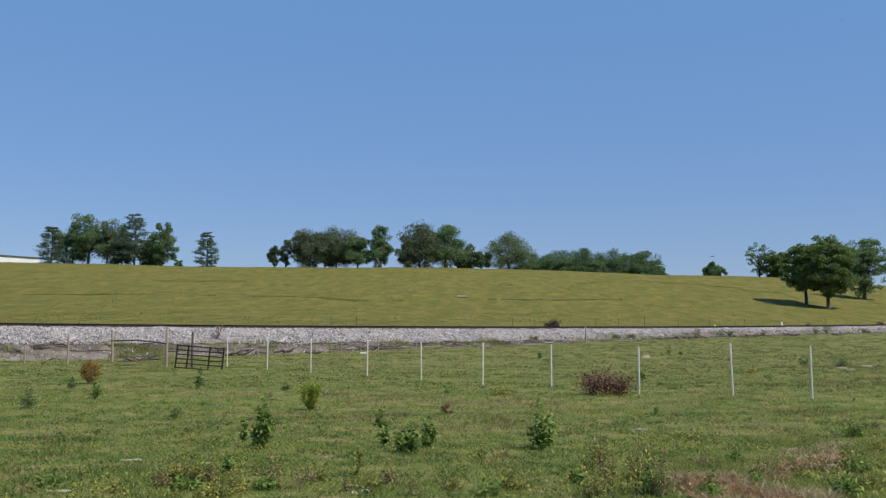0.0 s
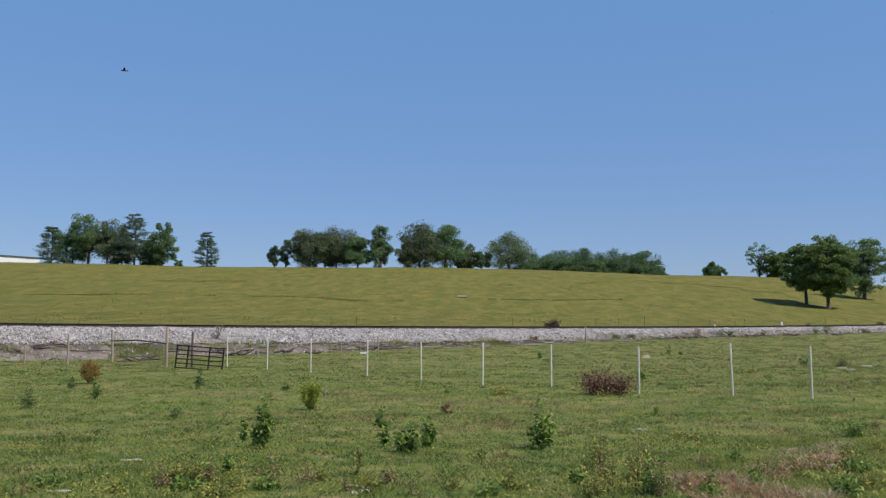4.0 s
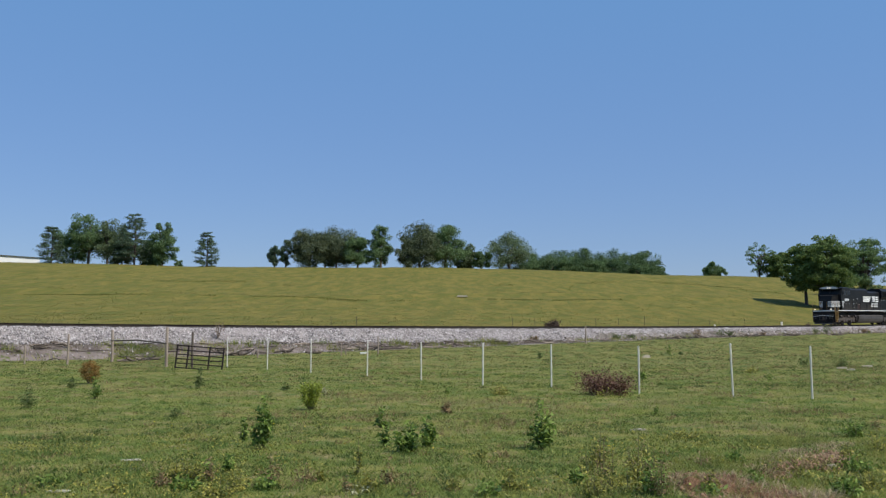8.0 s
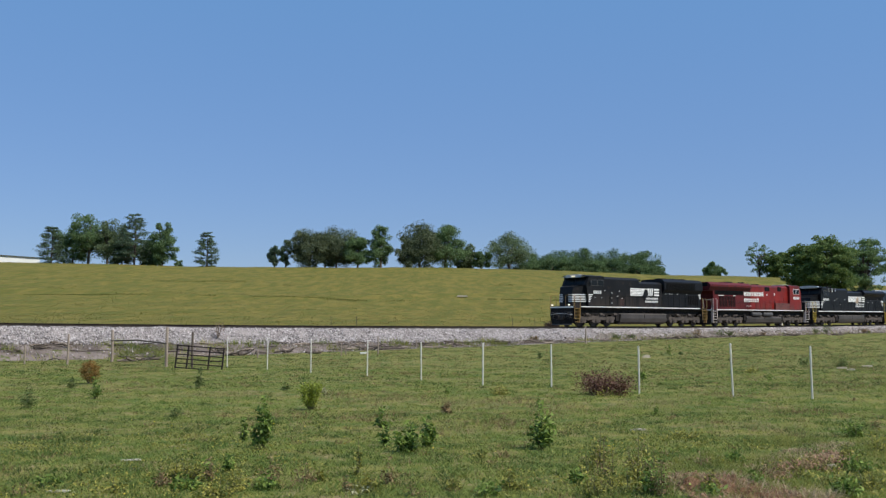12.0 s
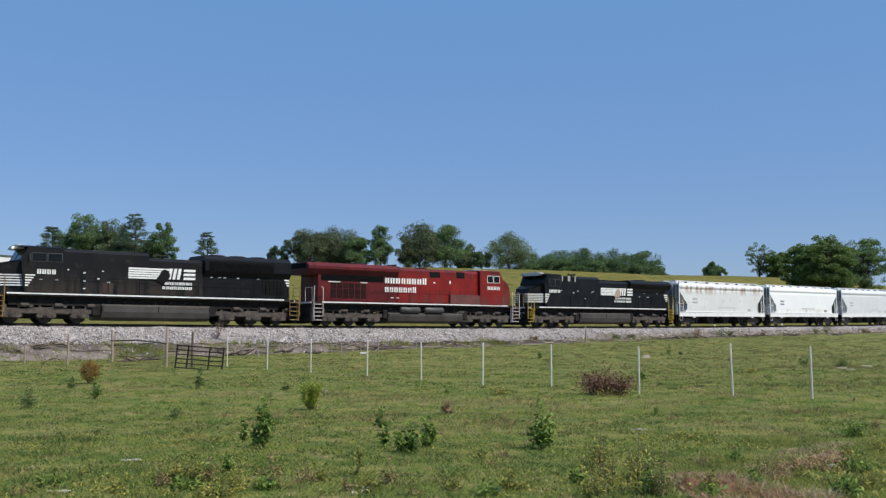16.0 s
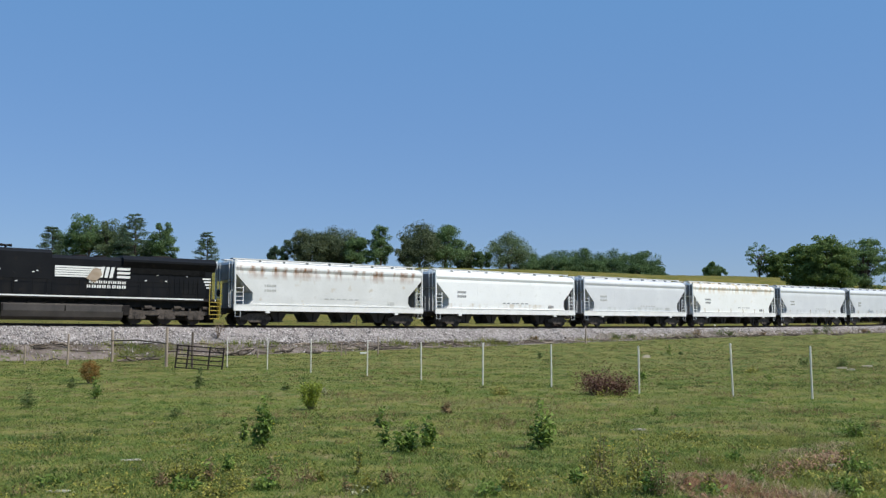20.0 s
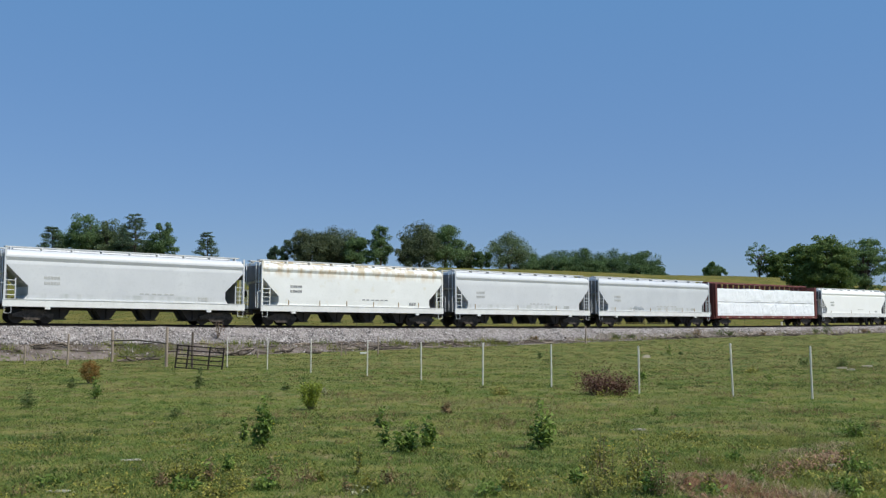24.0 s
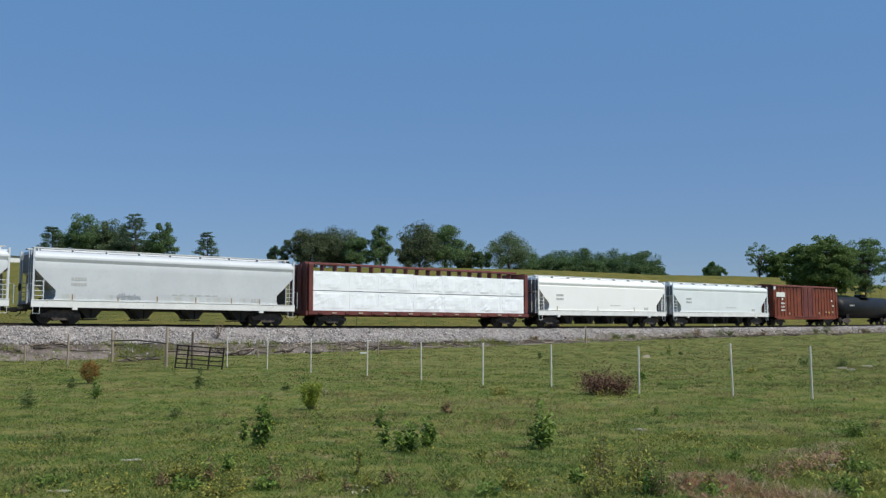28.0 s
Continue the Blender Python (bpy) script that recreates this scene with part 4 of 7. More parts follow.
    for q in (-1, 1):
        for j in range(7):
            x = (t0 + 0.4 if q < 0 else t0 + 0.9) + j * (t1 - t0 - 1.2) / 6
            part("piping", Build().tube([(x, q * 1.3, D - 0.5), (x + 0.25, q * 1.3, D - 0.35)], 0.05, 5), M_UNDER, car)
    for x in S["trucks"]:
        truck(car, x, True)
    couplers(car, L, S.get("set_back", 0.0) if k == 0 else 0.0)
    TRAIN.append((car, c0, c1, 6.8, S.get("turn", False)))
    return car


BLACK_SHAPE_1 = dict(paint=M_JETDUST, rear_paint=M_JETBLACK, deck_z=1.88, rail=M_GOLD, tank=(-3.3, 4.2), air=[], latch=True,
           set_back=0.6, steps=(-9.7, 10.75), nose=[(-9.6, 1.88), (-7.9, 1.88), (-7.9, 3.9), (-8.9, 3.84), (-9.45, 3.72), (-9.6, 3.1)],
           cab=[(-8.15, 1.9), (-5.8, 1.9), (-5.8, 4.74), (-8.0, 4.74), (-8.4, 3.9)], roof=4.74, roof_x=(-8.5, -5.9),
           win=((-7.75, -5.95), (3.88, 4.36)), frame=M_GREYBOX, screen=((-8.36, 3.98), (-8.06, 4.64)),
           hoods=[(-5.8, -0.2, 1.32, 4.76), (-0.2, 3.7, 1.25, 4.45), (3.7, 10.4, 1.25, 3.7)], rad=(3.7, 10.4, 1.55, 3.75, 4.82), grille=(4.0, 9.0, 3.72, 4.42), grille_y=1.55,
           low=(8.2, 10.0, 2.2, 3.2), low_paint=M_GRILLE, fans=[(5.2, 4.8, 0.62), (6.8, 4.8, 0.62), (8.4, 4.8, 0.62)], horn=(1.2, 4.45), trucks=(-6.68, 7.6), turn=False)
lead = locomotive(0, "locomotive", "black diesel locomotive with white nose stripes and gold steps", BLACK_SHAPE_1)
RED_SHAPE_1 = dict(paint=M_LOCORED, nose_paint=surf("grimy_red_nose", (0.115, 0.014, 0.011), (0.165, 0.024, 0.018), 0.8, 0.5, 0.05, spec=0.25, c3=(0.09, 0.03, 0.024), spots=0.55, streak=((0.1, 0.05, 0.04), 3.0, 1.8, 0.2)), deck_z=1.8, rail=M_PINKRAIL, tank=(-4.4, 3.3), air=[(-2.3, -0.3), (0.15, 2.15)], latch=False, rear_paint=M_SOOTSHADE, sill=0.08, steps=(-10.4, 9.85), air_z=1.28, tank_top=1.05,
           nose=[(-10.35, 1.8), (-8.4, 1.8), (-8.4, 4.02), (-9.2, 3.97), (-9.8, 3.78), (-10.2, 3.4), (-10.4, 2.7)],
           cab=[(-8.8, 1.8), (-6.2, 1.8), (-6.2, 4.7), (-8.45, 4.7), (-8.85, 3.95)], roof=4.68, roof_x=(-8.75, -6.3), roof_paint=M_LOCORED,
           win=((-8.4, -7.05), (3.74, 4.28)), frame=M_STRIPE, screen=((-8.84, 4.0), (-8.5, 4.62)),
           hoods=[(-6.2, 2.3, 1.3, 4.66), (2.3, 9.75, 1.25, 4.3)], rad=(2.4, 10.75, 1.56, 4.28, 4.76), grille=(3.7, 9.5, 3.42, 4.08), grille_y=1.26,
           low=(5.4, 8.7, 2.12, 3.26), low_paint=M_LOUVRE, fans=[(-1.0, 4.66, 0.5), (5.5, 4.76, 0.9), (1.6, 4.66, 0.4)], horn=(2.0, 4.66), trucks=(-7.1, 6.65), turn=True)
red = locomotive(1, "red_locomotive", "faded red diesel locomotive with white lettering and sooty panels", RED_SHAPE_1)
BLACK_SHAPE_3 = dict(paint=M_JETBLACK, deck_z=1.76, rail=M_YELLOW, tank=(-3.4, 4.1), air=[], latch=True,
           set_back=0.5, steps=(-10.08, 10.45), nose=[(-9.75, 1.76), (-7.8, 1.76), (-7.8, 3.88), (-8.8, 3.7), (-9.6, 3.4), (-9.75, 2.9)],
           cab=[(-8.05, 1.78), (-6.15, 1.78), (-6.15, 4.72), (-7.95, 4.72), (-8.35, 3.88)], roof=4.7, roof_x=(-8.45, -6.2),
           win=((-7.6, -6.3), (3.68, 4.26)), frame=M_GREYBOX, screen=((-8.31, 3.96), (-8.0, 4.62)),
           hoods=[(-6.15, -0.5, 1.3, 4.66), (-0.5, 4.0, 1.25, 4.36), (4.0, 10.3, 1.25, 4.0)], rad=(4.0, 10.5, 1.56, 4.1, 4.52), grille=(4.6, 9.8, 3.3, 3.92), grille_y=1.26,
           low=(7.6, 9.6, 2.1, 3.1), low_paint=M_JETBLACK, fans=[(1.6, 4.36, 0.5), (2.9, 4.36, 0.45), (7.0, 4.52, 0.8)], horn=(-3.0, 4.66), trucks=(-6.75, 7.15), turn=False)
third = locomotive(2, "locomotive", "black diesel locomotive with yellow steps and a worn tan emblem", BLACK_SHAPE_3)


def nose_stripes(car, x0, x1, z0, z1, n=5):
    for j in range(n):
        z = z0 + j * (z1 - z0) / n
        h = (z1 - z0) / n * 0.5
        xe = x1 - 0.1 + j * 0.1
        for q in (-1, 1):
            plan = [(x0 - 0.02, 0.0), (x0 - 0.02, 0.79), (x0 + 1.25, 1.315), (xe, 1.315), (xe, 1.29), (x0 + 1.25, 1.29), (x0 + 0.01, 0.76), (x0 + 0.01, 0.0)]
            b = Build().loft([[(x, q * y, zz) for x, y in plan] for zz in (z, z + h)])
            part("nose_stripe", b, M_STRIPE, car, "white nose stripe")
        both("cab_stripe", car, M_STRIPE, x0 + 1.46, xe + 0.1, z, z + h, 1.545, 0.012)


for car, D, sx, rx, num, logo, txt in ((lead, 1.88, (-9.6, -7.95, 2.3, 3.1), (9.9, 10.38, 2.84, 3.6), (-7.45, -6.25, 3.07, 3.37), (-1.6, 3.15, 3.02, 3.78), (0.75, 2.9)),
                                       (third, 1.76, (-9.75, -8.05, 2.16, 3.02), (9.6, 10.2, 2.5, 3.3), (-7.75, -6.2, 3.05, 3.33), (-0.3, 4.6, 2.97, 3.7), (1.7, 4.3))):
    nose_stripes(car, *sx)
    for j in range(4):
        z = rx[2] + j * (rx[3] - rx[2]) / 4
        both("end_stripe", car, M_STRIPE, rx[0] + 0.1 * (3 - j), rx[1], z, z + 0.11, 1.27, 0.012)
    letters(car, M_STRIPE, *num, 1.555, 4, "road_number")
    x0, x1, z0, z1 = logo
    m = x0 + (x1 - x0) * 0.56
    for j in range(5):
        z = z0 + j * (z1 - z0) / 5
        both("emblem_stripe", car, M_STRIPE, x0, m - 0.45 + 0.16 * j, z, z + 0.115, 1.325 if car is lead else 1.30, 0.012)
    w = (x1 - m) / 2
    ey = 1.325 if car is lead else 1.30
    for j in (0.0, 0.3, 0.6):
        both("emblem_bar", car, M_STRIPE, m + 0.05 + j * w, m + 0.05 + (j + 0.2) * w, z0 + 0.02, z1, ey, 0.012, skew=0.14)
    for j in (0.0, 0.36, 0.72):
        both("emblem_bar", car, M_STRIPE, m + 0.1 + w, m + 0.1 + 1.8 * w, z0 + 0.02 + j * (z1 - z0), z0 + 0.02 + (j + 0.22) * (z1 - z0), ey, 0.012, skew=0.06)
    for j, z in enumerate((z0 - 0.36, z0 - 0.66)):
        letters(car, M_STRIPE, txt[0] + 0.15 * (1 - j), txt[1], z, z + 0.2, 1.30, 8, seed=j)
    part("emblem_patch", Build().prism_y([(m - 0.8, z0 - 0.05), (m - 0.25, z0 - 0.32), (m + 0.05, z0 - 0.02), (m + 0.22, z0 + 0.2), (m + 0.12, z1 - 0.2), (m - 0.2, z1 - 0.06), (m - 0.42, z1 - 0.22), (m - 0.55, z0 + 0.28)], -1.345, -1.325), M_TAN if car is third else M_JETBLACK, car, "worn emblem patch")
M_HOSE = surf("dusty_rubber", (0.05, 0.047, 0.045), (0.10, 0.095, 0.09), 4.0, 0.8, 0.2)
for car, F, D in ((lead, -10.9, 1.88), (third, -10.6, 1.76)):
    # pilot fittings, nose door, visor and mirrors
    for j, y in enumerate((-1.2, -1.02, -0.84, -0.5, 0.5, 0.84, 1.02, 1.2)):
        part("air_hose", Build().tube([(F + 0.72, y, 1.35), (F + 0.5, y, 1.3), (F + 0.46, y, 0.95 - 0.05 * (j % 3)), (F + 0.66, y, 0.75)], 0.035, 6), M_HOSE, car)
    part("coupler_pocket", Build().box(F + 0.35, F + 0.75, -0.42, 0.42, 0.62, 1.16, 0.04), M_TRUCK, car)
    part("cut_lever", Build().tube([(F + 0.6, -1.35, 1.1), (F + 0.5, -0.3, 1.22), (F + 0.5, 0.3, 1.22), (F + 0.6, 1.35, 1.1)], 0.025, 6), M_STRIPE, car)
    for q in (-1, 1):
        part("plow_edge", Build().loft([[(F + 0.62, q * 1.25, 0.14), (F + 0.16, 0, 0.12), (F + 0.2, 0, 0.12), (F + 0.68, q * 1.25, 0.14)], [(F + 0.63, q * 1.25, 0.24), (F + 0.2, 0, 0.22), (F + 0.24, 0, 0.22), (F + 0.69, q * 1.25, 0.24)]]), M_HOSE, car)
        part("mirror", Build().box(-7.95, -7.9, q * 1.6 - 0.1, q * 1.6 + 0.1, 3.9, 4.3, 0.02), M_GREYBOX, car)
    part("nose_door", Build().box(-9.82 if car is third else -9.66, -9.6, -0.32, 0.32, D + 0.1, D + 1.15, 0.02), M_JETBLACK, car, "black nose door")
    part("visor", Build().prism([(-1.35, 4.7), (1.35, 4.7), (1.2, 4.84), (0.6, 4.92), (-0.6, 4.92), (-1.2, 4.84)], -8.5, -8.15), M_ROOFGREY, car, "silver visor over the windscreen")
for q in (-1, 1):
    part("ditch_light", Build().tube([(-10.45, q * 1.05, 2.0), (-10.3, q * 1.05, 2.0)], 0.07, 12), M_LAMP, lead, "lit ditch light")
part("headlight", Build().tube([(-8.58, -0.14, 4.75), (-8.5, -0.14, 4.75)], 0.08, 10).tube([(-8.58, 0.14, 4.75), (-8.5, 0.14, 4.75)], 0.08, 10), M_LAMP, lead, "lit twin headlight")
M_OLDRED = surf("brown_primer_patch", (0.03, 0.015, 0.012), (0.05, 0.024, 0.02), 2.0, 0.8, 0.1)
for x, z in ((-4.46, 3.25), (-4.46, 2.73), (-4.46, 2.24), (-3.57, 2.9), (-2.9, 2.69)):
    both("warning_plate", lead, M_STRIPE, x - 0.08, x + 0.08, z - 0.035, z + 0.035, 1.338, 0.012)
for x in (-7.2, -6.25):
    both("warning_plate", lead, M_MARK, x - 0.1, x + 0.1, 2.7, 2.76, 1.556, 0.012)
for x in (4.3, 4.9, 5.3, 6.3, 7.9):
    both("warning_plate", lead, M_STRIPE, x - 0.09, x + 0.09, 3.27, 3.33, 1.27, 0.012)
both("access_door", lead, M_OLDRED, -3.25, -2.6, 1.95, 2.66, 1.338, 0.012, "brown primed access door")
for x, z in ((-4.2, 3.1), (-2.6, 2.6), (-1.6, 3.2), (5.6, 2.9), (7.0, 2.9)):
    both("warning_plate", third, M_STRIPE, x - 0.08, x + 0.08, z - 0.03, z + 0.03, 1.318 if x < 0 else 1.27, 0.012)
both("tool_box", third, M_JETBLACK, -8.2, -3.0, 1.78, 2.4, 1.3, 0.15)
both("tool_box", red, M_REDDARK, -9.0, -2.95, 1.82, 2.6, 1.3, 0.22, "sooty brown battery box")
letters(red, M_STRIPE, -0.6, 3.7, 3.36, 3.87, 1.3, 8, cap=True)
letters(red, M_STRIPE, 0.5, 3.7, 2.68, 3.13, 1.318, 7, cap=True)
for x in (2.2, 2.8):
    both("warning_plate", red, M_STRIPE, x, x + 0.3, 2.2, 2.25, 1.318, 0.012)
for x0, x1 in ((7.8, 8.9), (5.3, 5.95)):
    both("warning_plate", red, M_STRIPE, x0, x1, 3.3, 3.36, 1.32, 0.012)
# black sheet added so the end reads as shaded
part("end_panel", Build().box(10.75, 10.762, -1.2, 1.2, 4.3, 4.66), M_GRILLE, red, "black panel painted as shade on the end")
part("end_door", Build().box(9.75, 9.765, -0.35, 0.35, 1.9, 3.7), M_SOOTSHADE, red)
letters(red, M_STRIPE, -8.45, -6.95, 3.1, 3.4, 1.555, 4, "road_number")
both("grille_panel", red, M_GRILLE, -2.0, -0.9, 3.97, 4.44, 1.3, 0.012)
both("grille_panel", red, M_GRILLE, -4.65, -3.75, 4.0, 4.5, 1.3, 0.012)
both("warning_plate", red, M_STRIPE, -3.15, -3.0, 3.5, 3.75, 1.3, 0.014)
both("warning_plate", red, M_STRIPE, -1.5, -1.3, 3.5, 3.6, 1.3, 0.014)
for x in (-5.75, -4.95, -4.75, -4.0):
    both("exhaust_post", third, M_ROOFGREY, x, x + 0.09, 4.16, 4.62, 1.3, 0.03)
both("grille_panel", third, M_GRILLE, -5.6, -4.05, 4.16, 4.58, 1.3, 0.012)
both("grille_panel", third, M_GRILLE, 4.6, 9.4, 3.34, 3.9, 1.285, 0.012)
for x in (-7.9, -7.2, -6.9):
    part("roof_panel", Build().box(x, x + 0.45, -0.9, 0.5, 4.76, 4.86, 0.03), M_ROOFGREY, red, "pale air-conditioning panel on the cab roof")
for q in (-1, 1):
    # dark strip painted as shade behind the cab; bare shoulder over the battery box
    part("cab_edge", Build().box(-6.3, -6.18, min(q * 1.3, q * 1.56), max(q * 1.3, q * 1.56), 2.6, 4.6), M_SOOTSHADE, red)
    part("end_beam", Build().box(-10.9, -10.7, min(q * 0.2, q * 1.45), max(q * 0.2, q * 1.45), 1.5, 1.82), M_REDDARK, red)
# ---- covered hoppers ----
def hopper(k, label, paint, scallop=True, sill=M_STRIPE, posts_at=(), straight=False, top=4.53, seed=0, marks=True, ink=None):
    ink = ink or M_MARK
    c0, c1 = COUPLE[k], COUPLE[k + 1]
    L = c1 - c0
    a = L / 2 - 0.72
    car = thing("covered_hopper", pose(0, 0, 0), label, "hopper car", "freight train")
    # body: sloping end sheets below, rounded eaves above
    rings = []
    slope = ((1.4, 1.1), (1.75, 1.38), (2.3, 1.38), (2.8, 0.86), (3.6, 0.08)) if not straight else ((1.4, 1.2), (1.7, 1.36), (2.1, 1.36), (2.7, 0.72), (3.4, 0.05))
    for z, inset, w in tuple((z, i, w) for (z, i), w in zip(slope, (1.5, 1.53, 1.545, 1.545, 1.545))) + ((3.65, 0.01, 1.545), (top - 0.68, 0.0, 1.51), (top - 0.47, 0.0, 1.595), (top - 0.43, 0.0, 1.595), (top - 0.33, 0.0, 1.58), (top - 0.24, 0.0, 1.535), (top - 0.16, 0.0, 1.465), (top - 0.09, 0.02, 1.365), (top - 0.03, 0.03, 1.2), (top, 0.05, 1.05), (top + 0.06, 0.1, 0.5)):
        rings.append([(-a + inset, -w, z), (a - inset, -w, z), (a - inset, w, z), (-a + inset, w, z)])
    part("body", Build().loft(rings), paint, car, smooth=19)
    for s in (-1, 1):
        # end sheet colour has its shade painted in
        part("end_sheet", Build().box(min(s * a, s * (a + 0.02)), max(s * a, s * (a + 0.02)), -1.5, 1.5, 3.2, top - 0.2), M_SHADEGREY, car, "end sheet in grey darkened for shade")
        part("side_sill", Build().box(-a - 0.1, a + 0.1, min(s * 1.5, s * 1.6), max(s * 1.5, s * 1.6), 1.0, 1.44, 0.015), sill, car, "pale side sill")
        part("sill_flange", Build().box(-a - 0.1, a + 0.1, min(s * 1.5, s * 1.63), max(s * 1.5, s * 1.63), 1.44, 1.475), sill, car)
        for e in (-1, 1):
            part("jacking_pad", Build().box(e * (L / 2 - 3.3) - 0.16, e * (L / 2 - 3.3) + 0.16, min(s * 1.45, s * 1.6), max(s * 1.45, s * 1.6), 0.86, 1.0), sill, car)
            part("end_rail", Build().tube([(e * (a + 0.35), s * 1.5, 1.2), (e * (a + 0.35), s * 1.5, 2.4), (e * (a + 0.05), s * 1.5, 2.45)], 0.025, 5), paint, car)
        # thin dark strip painted as the shadow line below the roof edge
        part("top_chord", Build().box(-a, a, min(s * 1.545, s * 1.58), max(s * 1.57, s * 1.605), top - 0.475, top - 0.445), M_SHADEGREY, car, "dark strip painted as shade under the eaves")
        y0, y1 = sorted((s * 0.5, s * 0.95))
        b = Build().box(-a + 0.1, a - 0.1, y0, y1, top + 0.17, top + 0.25)
        part("running_board", b, M_ROOFGREY, car, "roof running board")
        n = 9
        for j in range(n):
            x = -a + 0.4 + j * (2 * a - 0.8) / (n - 1)
            part("board_bracket", Build().box(x - 0.035, x + 0.035, min(s * 0.6, s * 0.98), max(s * 0.6, s * 0.98), top - 0.02, top + 0.22), paint, car)
        for e in (-1, 1):
            part("corner_post", Build().box(e * a - 0.06, e * a + 0.06, s * 1.52 - 0.05, s * 1.52 + 0.05, 1.0, top + 0.1), paint, car)
            part("corner_post", Build().box(e * (a - 0.62) - 0.03, e * (a - 0.62) + 0.03, s * 1.55 - 0.03, s * 1.55 + 0.03, 1.3, 2.75), paint, car)
            b = Build()
            for j in range(5):
                z = 1.42 + j * 0.3
                b.tube([(e * a, s * 1.57, z), (e * (a - 0.62), s * 1.57, z)], 0.022, 5)
            part("ladder", b, paint, car, "side ladder rungs")
            part("stirrup", Build().tube([(e * (a - 0.02), s * 1.56, 1.05), (e * (a - 0.02), s * 1.56, 0.6), (e * (a - 0.42), s * 1.56, 0.6), (e * (a - 0.42), s * 1.56, 1.05)], 0.024, 5), paint, car)
            part("end_ladder", Build().box(e * (a + 0.09) - 0.02, e * (a + 0.09) + 0.02, s * 0.75 - 0.02, s * 0.75 + 0.02, 1.3, top).box(e * (a + 0.09) - 0.02, e * (a + 0.09) + 0.02, s * 1.2 - 0.02, s * 1.2 + 0.02, 1.3, top), paint, car)
    for e in (-1, 1):
        part("end_platform", Build().box(e * (a - 0.6) - 0.75, e * (a - 0.6) + 0.75, -1.5, 1.5, 1.14, 1.2), M_OUTLET, car)
        # braces share the grey with shade in its colour
        part("slope_brace", Build().box(e * (a - 0.25) - 0.05, e * (a - 0.25) + 0.05, -0.9, 0.9, 1.2, 3.05), M_SHADEGREY, car)
    part("center_sill", Build().box(-a - 0.1, a + 0.1, -0.35, 0.35, 0.86, 1.2), M_OUTLET, car)
    part("hatch_cover", Build().prism([(-0.42, top + 0.05), (0.42, top + 0.05), (0.3, top + 0.2), (-0.3, top + 0.2)], -a + 0.7, a - 0.7), paint, car)
    # discharge pockets
    for x in ((-4.45, -1.5, 1.5, 4.45) if scallop else (-5.3, -1.8, 1.8, 5.3)):
        b = Build()
        if scallop:
            prof = [(x - 0.24, 0.3), (x + 0.24, 0.3), (x + 0.34, 0.38), (x + 0.5, 0.58), (x + 0.64, 0.82), (x + 0.84, 1.0), (x + 0.84, 1.3), (x - 0.84, 1.3), (x - 0.84, 1.0), (x - 0.64, 0.82), (x - 0.5, 0.58), (x - 0.34, 0.38)]
        else:
            prof = [(x - 0.28, 0.36), (x + 0.28, 0.36), (x + 0.46, 0.6), (x + 0.66, 0.82), (x + 0.95, 0.98), (x + 0.95, 1.3), (x - 0.95, 1.3), (x - 0.95, 0.98), (x - 0.66, 0.82), (x - 0.46, 0.6)]
        for s in (-1, 1):
            b.prism_y(prof, min(s * 0.12, s * 0.85), max(s * 0.12, s * 0.85))
        pocket = part("discharge_outlet", b, M_OUTLET, car, "grimy discharge outlet")
        part("outlet_gate", Build().box(x - 0.45, x + 0.45, -0.8, 0.8, 0.24, 0.32), M_OUTLET, pocket)
        for s in (-1, 1):
            part("outlet_rib", Build().box(x - 0.03, x + 0.03, min(s * 0.85, s * 0.89), max(s * 0.85, s * 0.89), 0.34, 1.0), M_UNDER, pocket)
    for x in posts_at:
        both("reflector", car, M_GOLD, x * a, x * a + 0.07, 1.42, 1.85, 1.53, 0.012, "faded yellow marking")
    for x in (-0.45, 0.36):
        both("weld_seam", car, paint, x * a, x * a + 0.03, 1.6, top - 0.7, 1.547, 0.002)
    if marks:
        rs = random.Random(seed)
        for z in (2.75, 2.4):
            letters(car, ink, -a + 2.3, -a + 3.3, z, z + 0.18, 1.553, 5, seed=seed)
        letters(car, ink, a - 3.4, a - 2.7, 1.62, 1.85, 1.535, 3, seed=seed + 1)
        letters(car, ink, rs.uniform(-1, 1.5), rs.uniform(2.2, 3.4), 1.95, 2.03, 1.545, 3, seed=seed + 2)
    for e in (-1, 1):
        truck(car, e * (L / 2 - 2.55))
    couplers(car, L)
    part("brake_wheel", Build().tube([(-a - 0.3, 0.55, 2.3), (-a - 0.24, 0.55, 2.3)], 0.26, 14), M_UNDER, car)
    part("end_bulkhead", Build().prism_y([(-a + 0.35, 1.2), (-a + 0.45, 1.2), (-a + 0.45, 3.2), (-a + 0.35, 3.2)], -0.35, 0.35), M_SHADEGREY, car)
    part("brake_cylinder", Build().tube([(-a + 0.9, 0.5, 1.45), (-a + 1.6, 0.5, 1.45)], 0.18, 12), M_UNDER, car, smooth=40)
    TRAIN.append((car, c0, c1, L / 2 - 2.55, False))
    return car


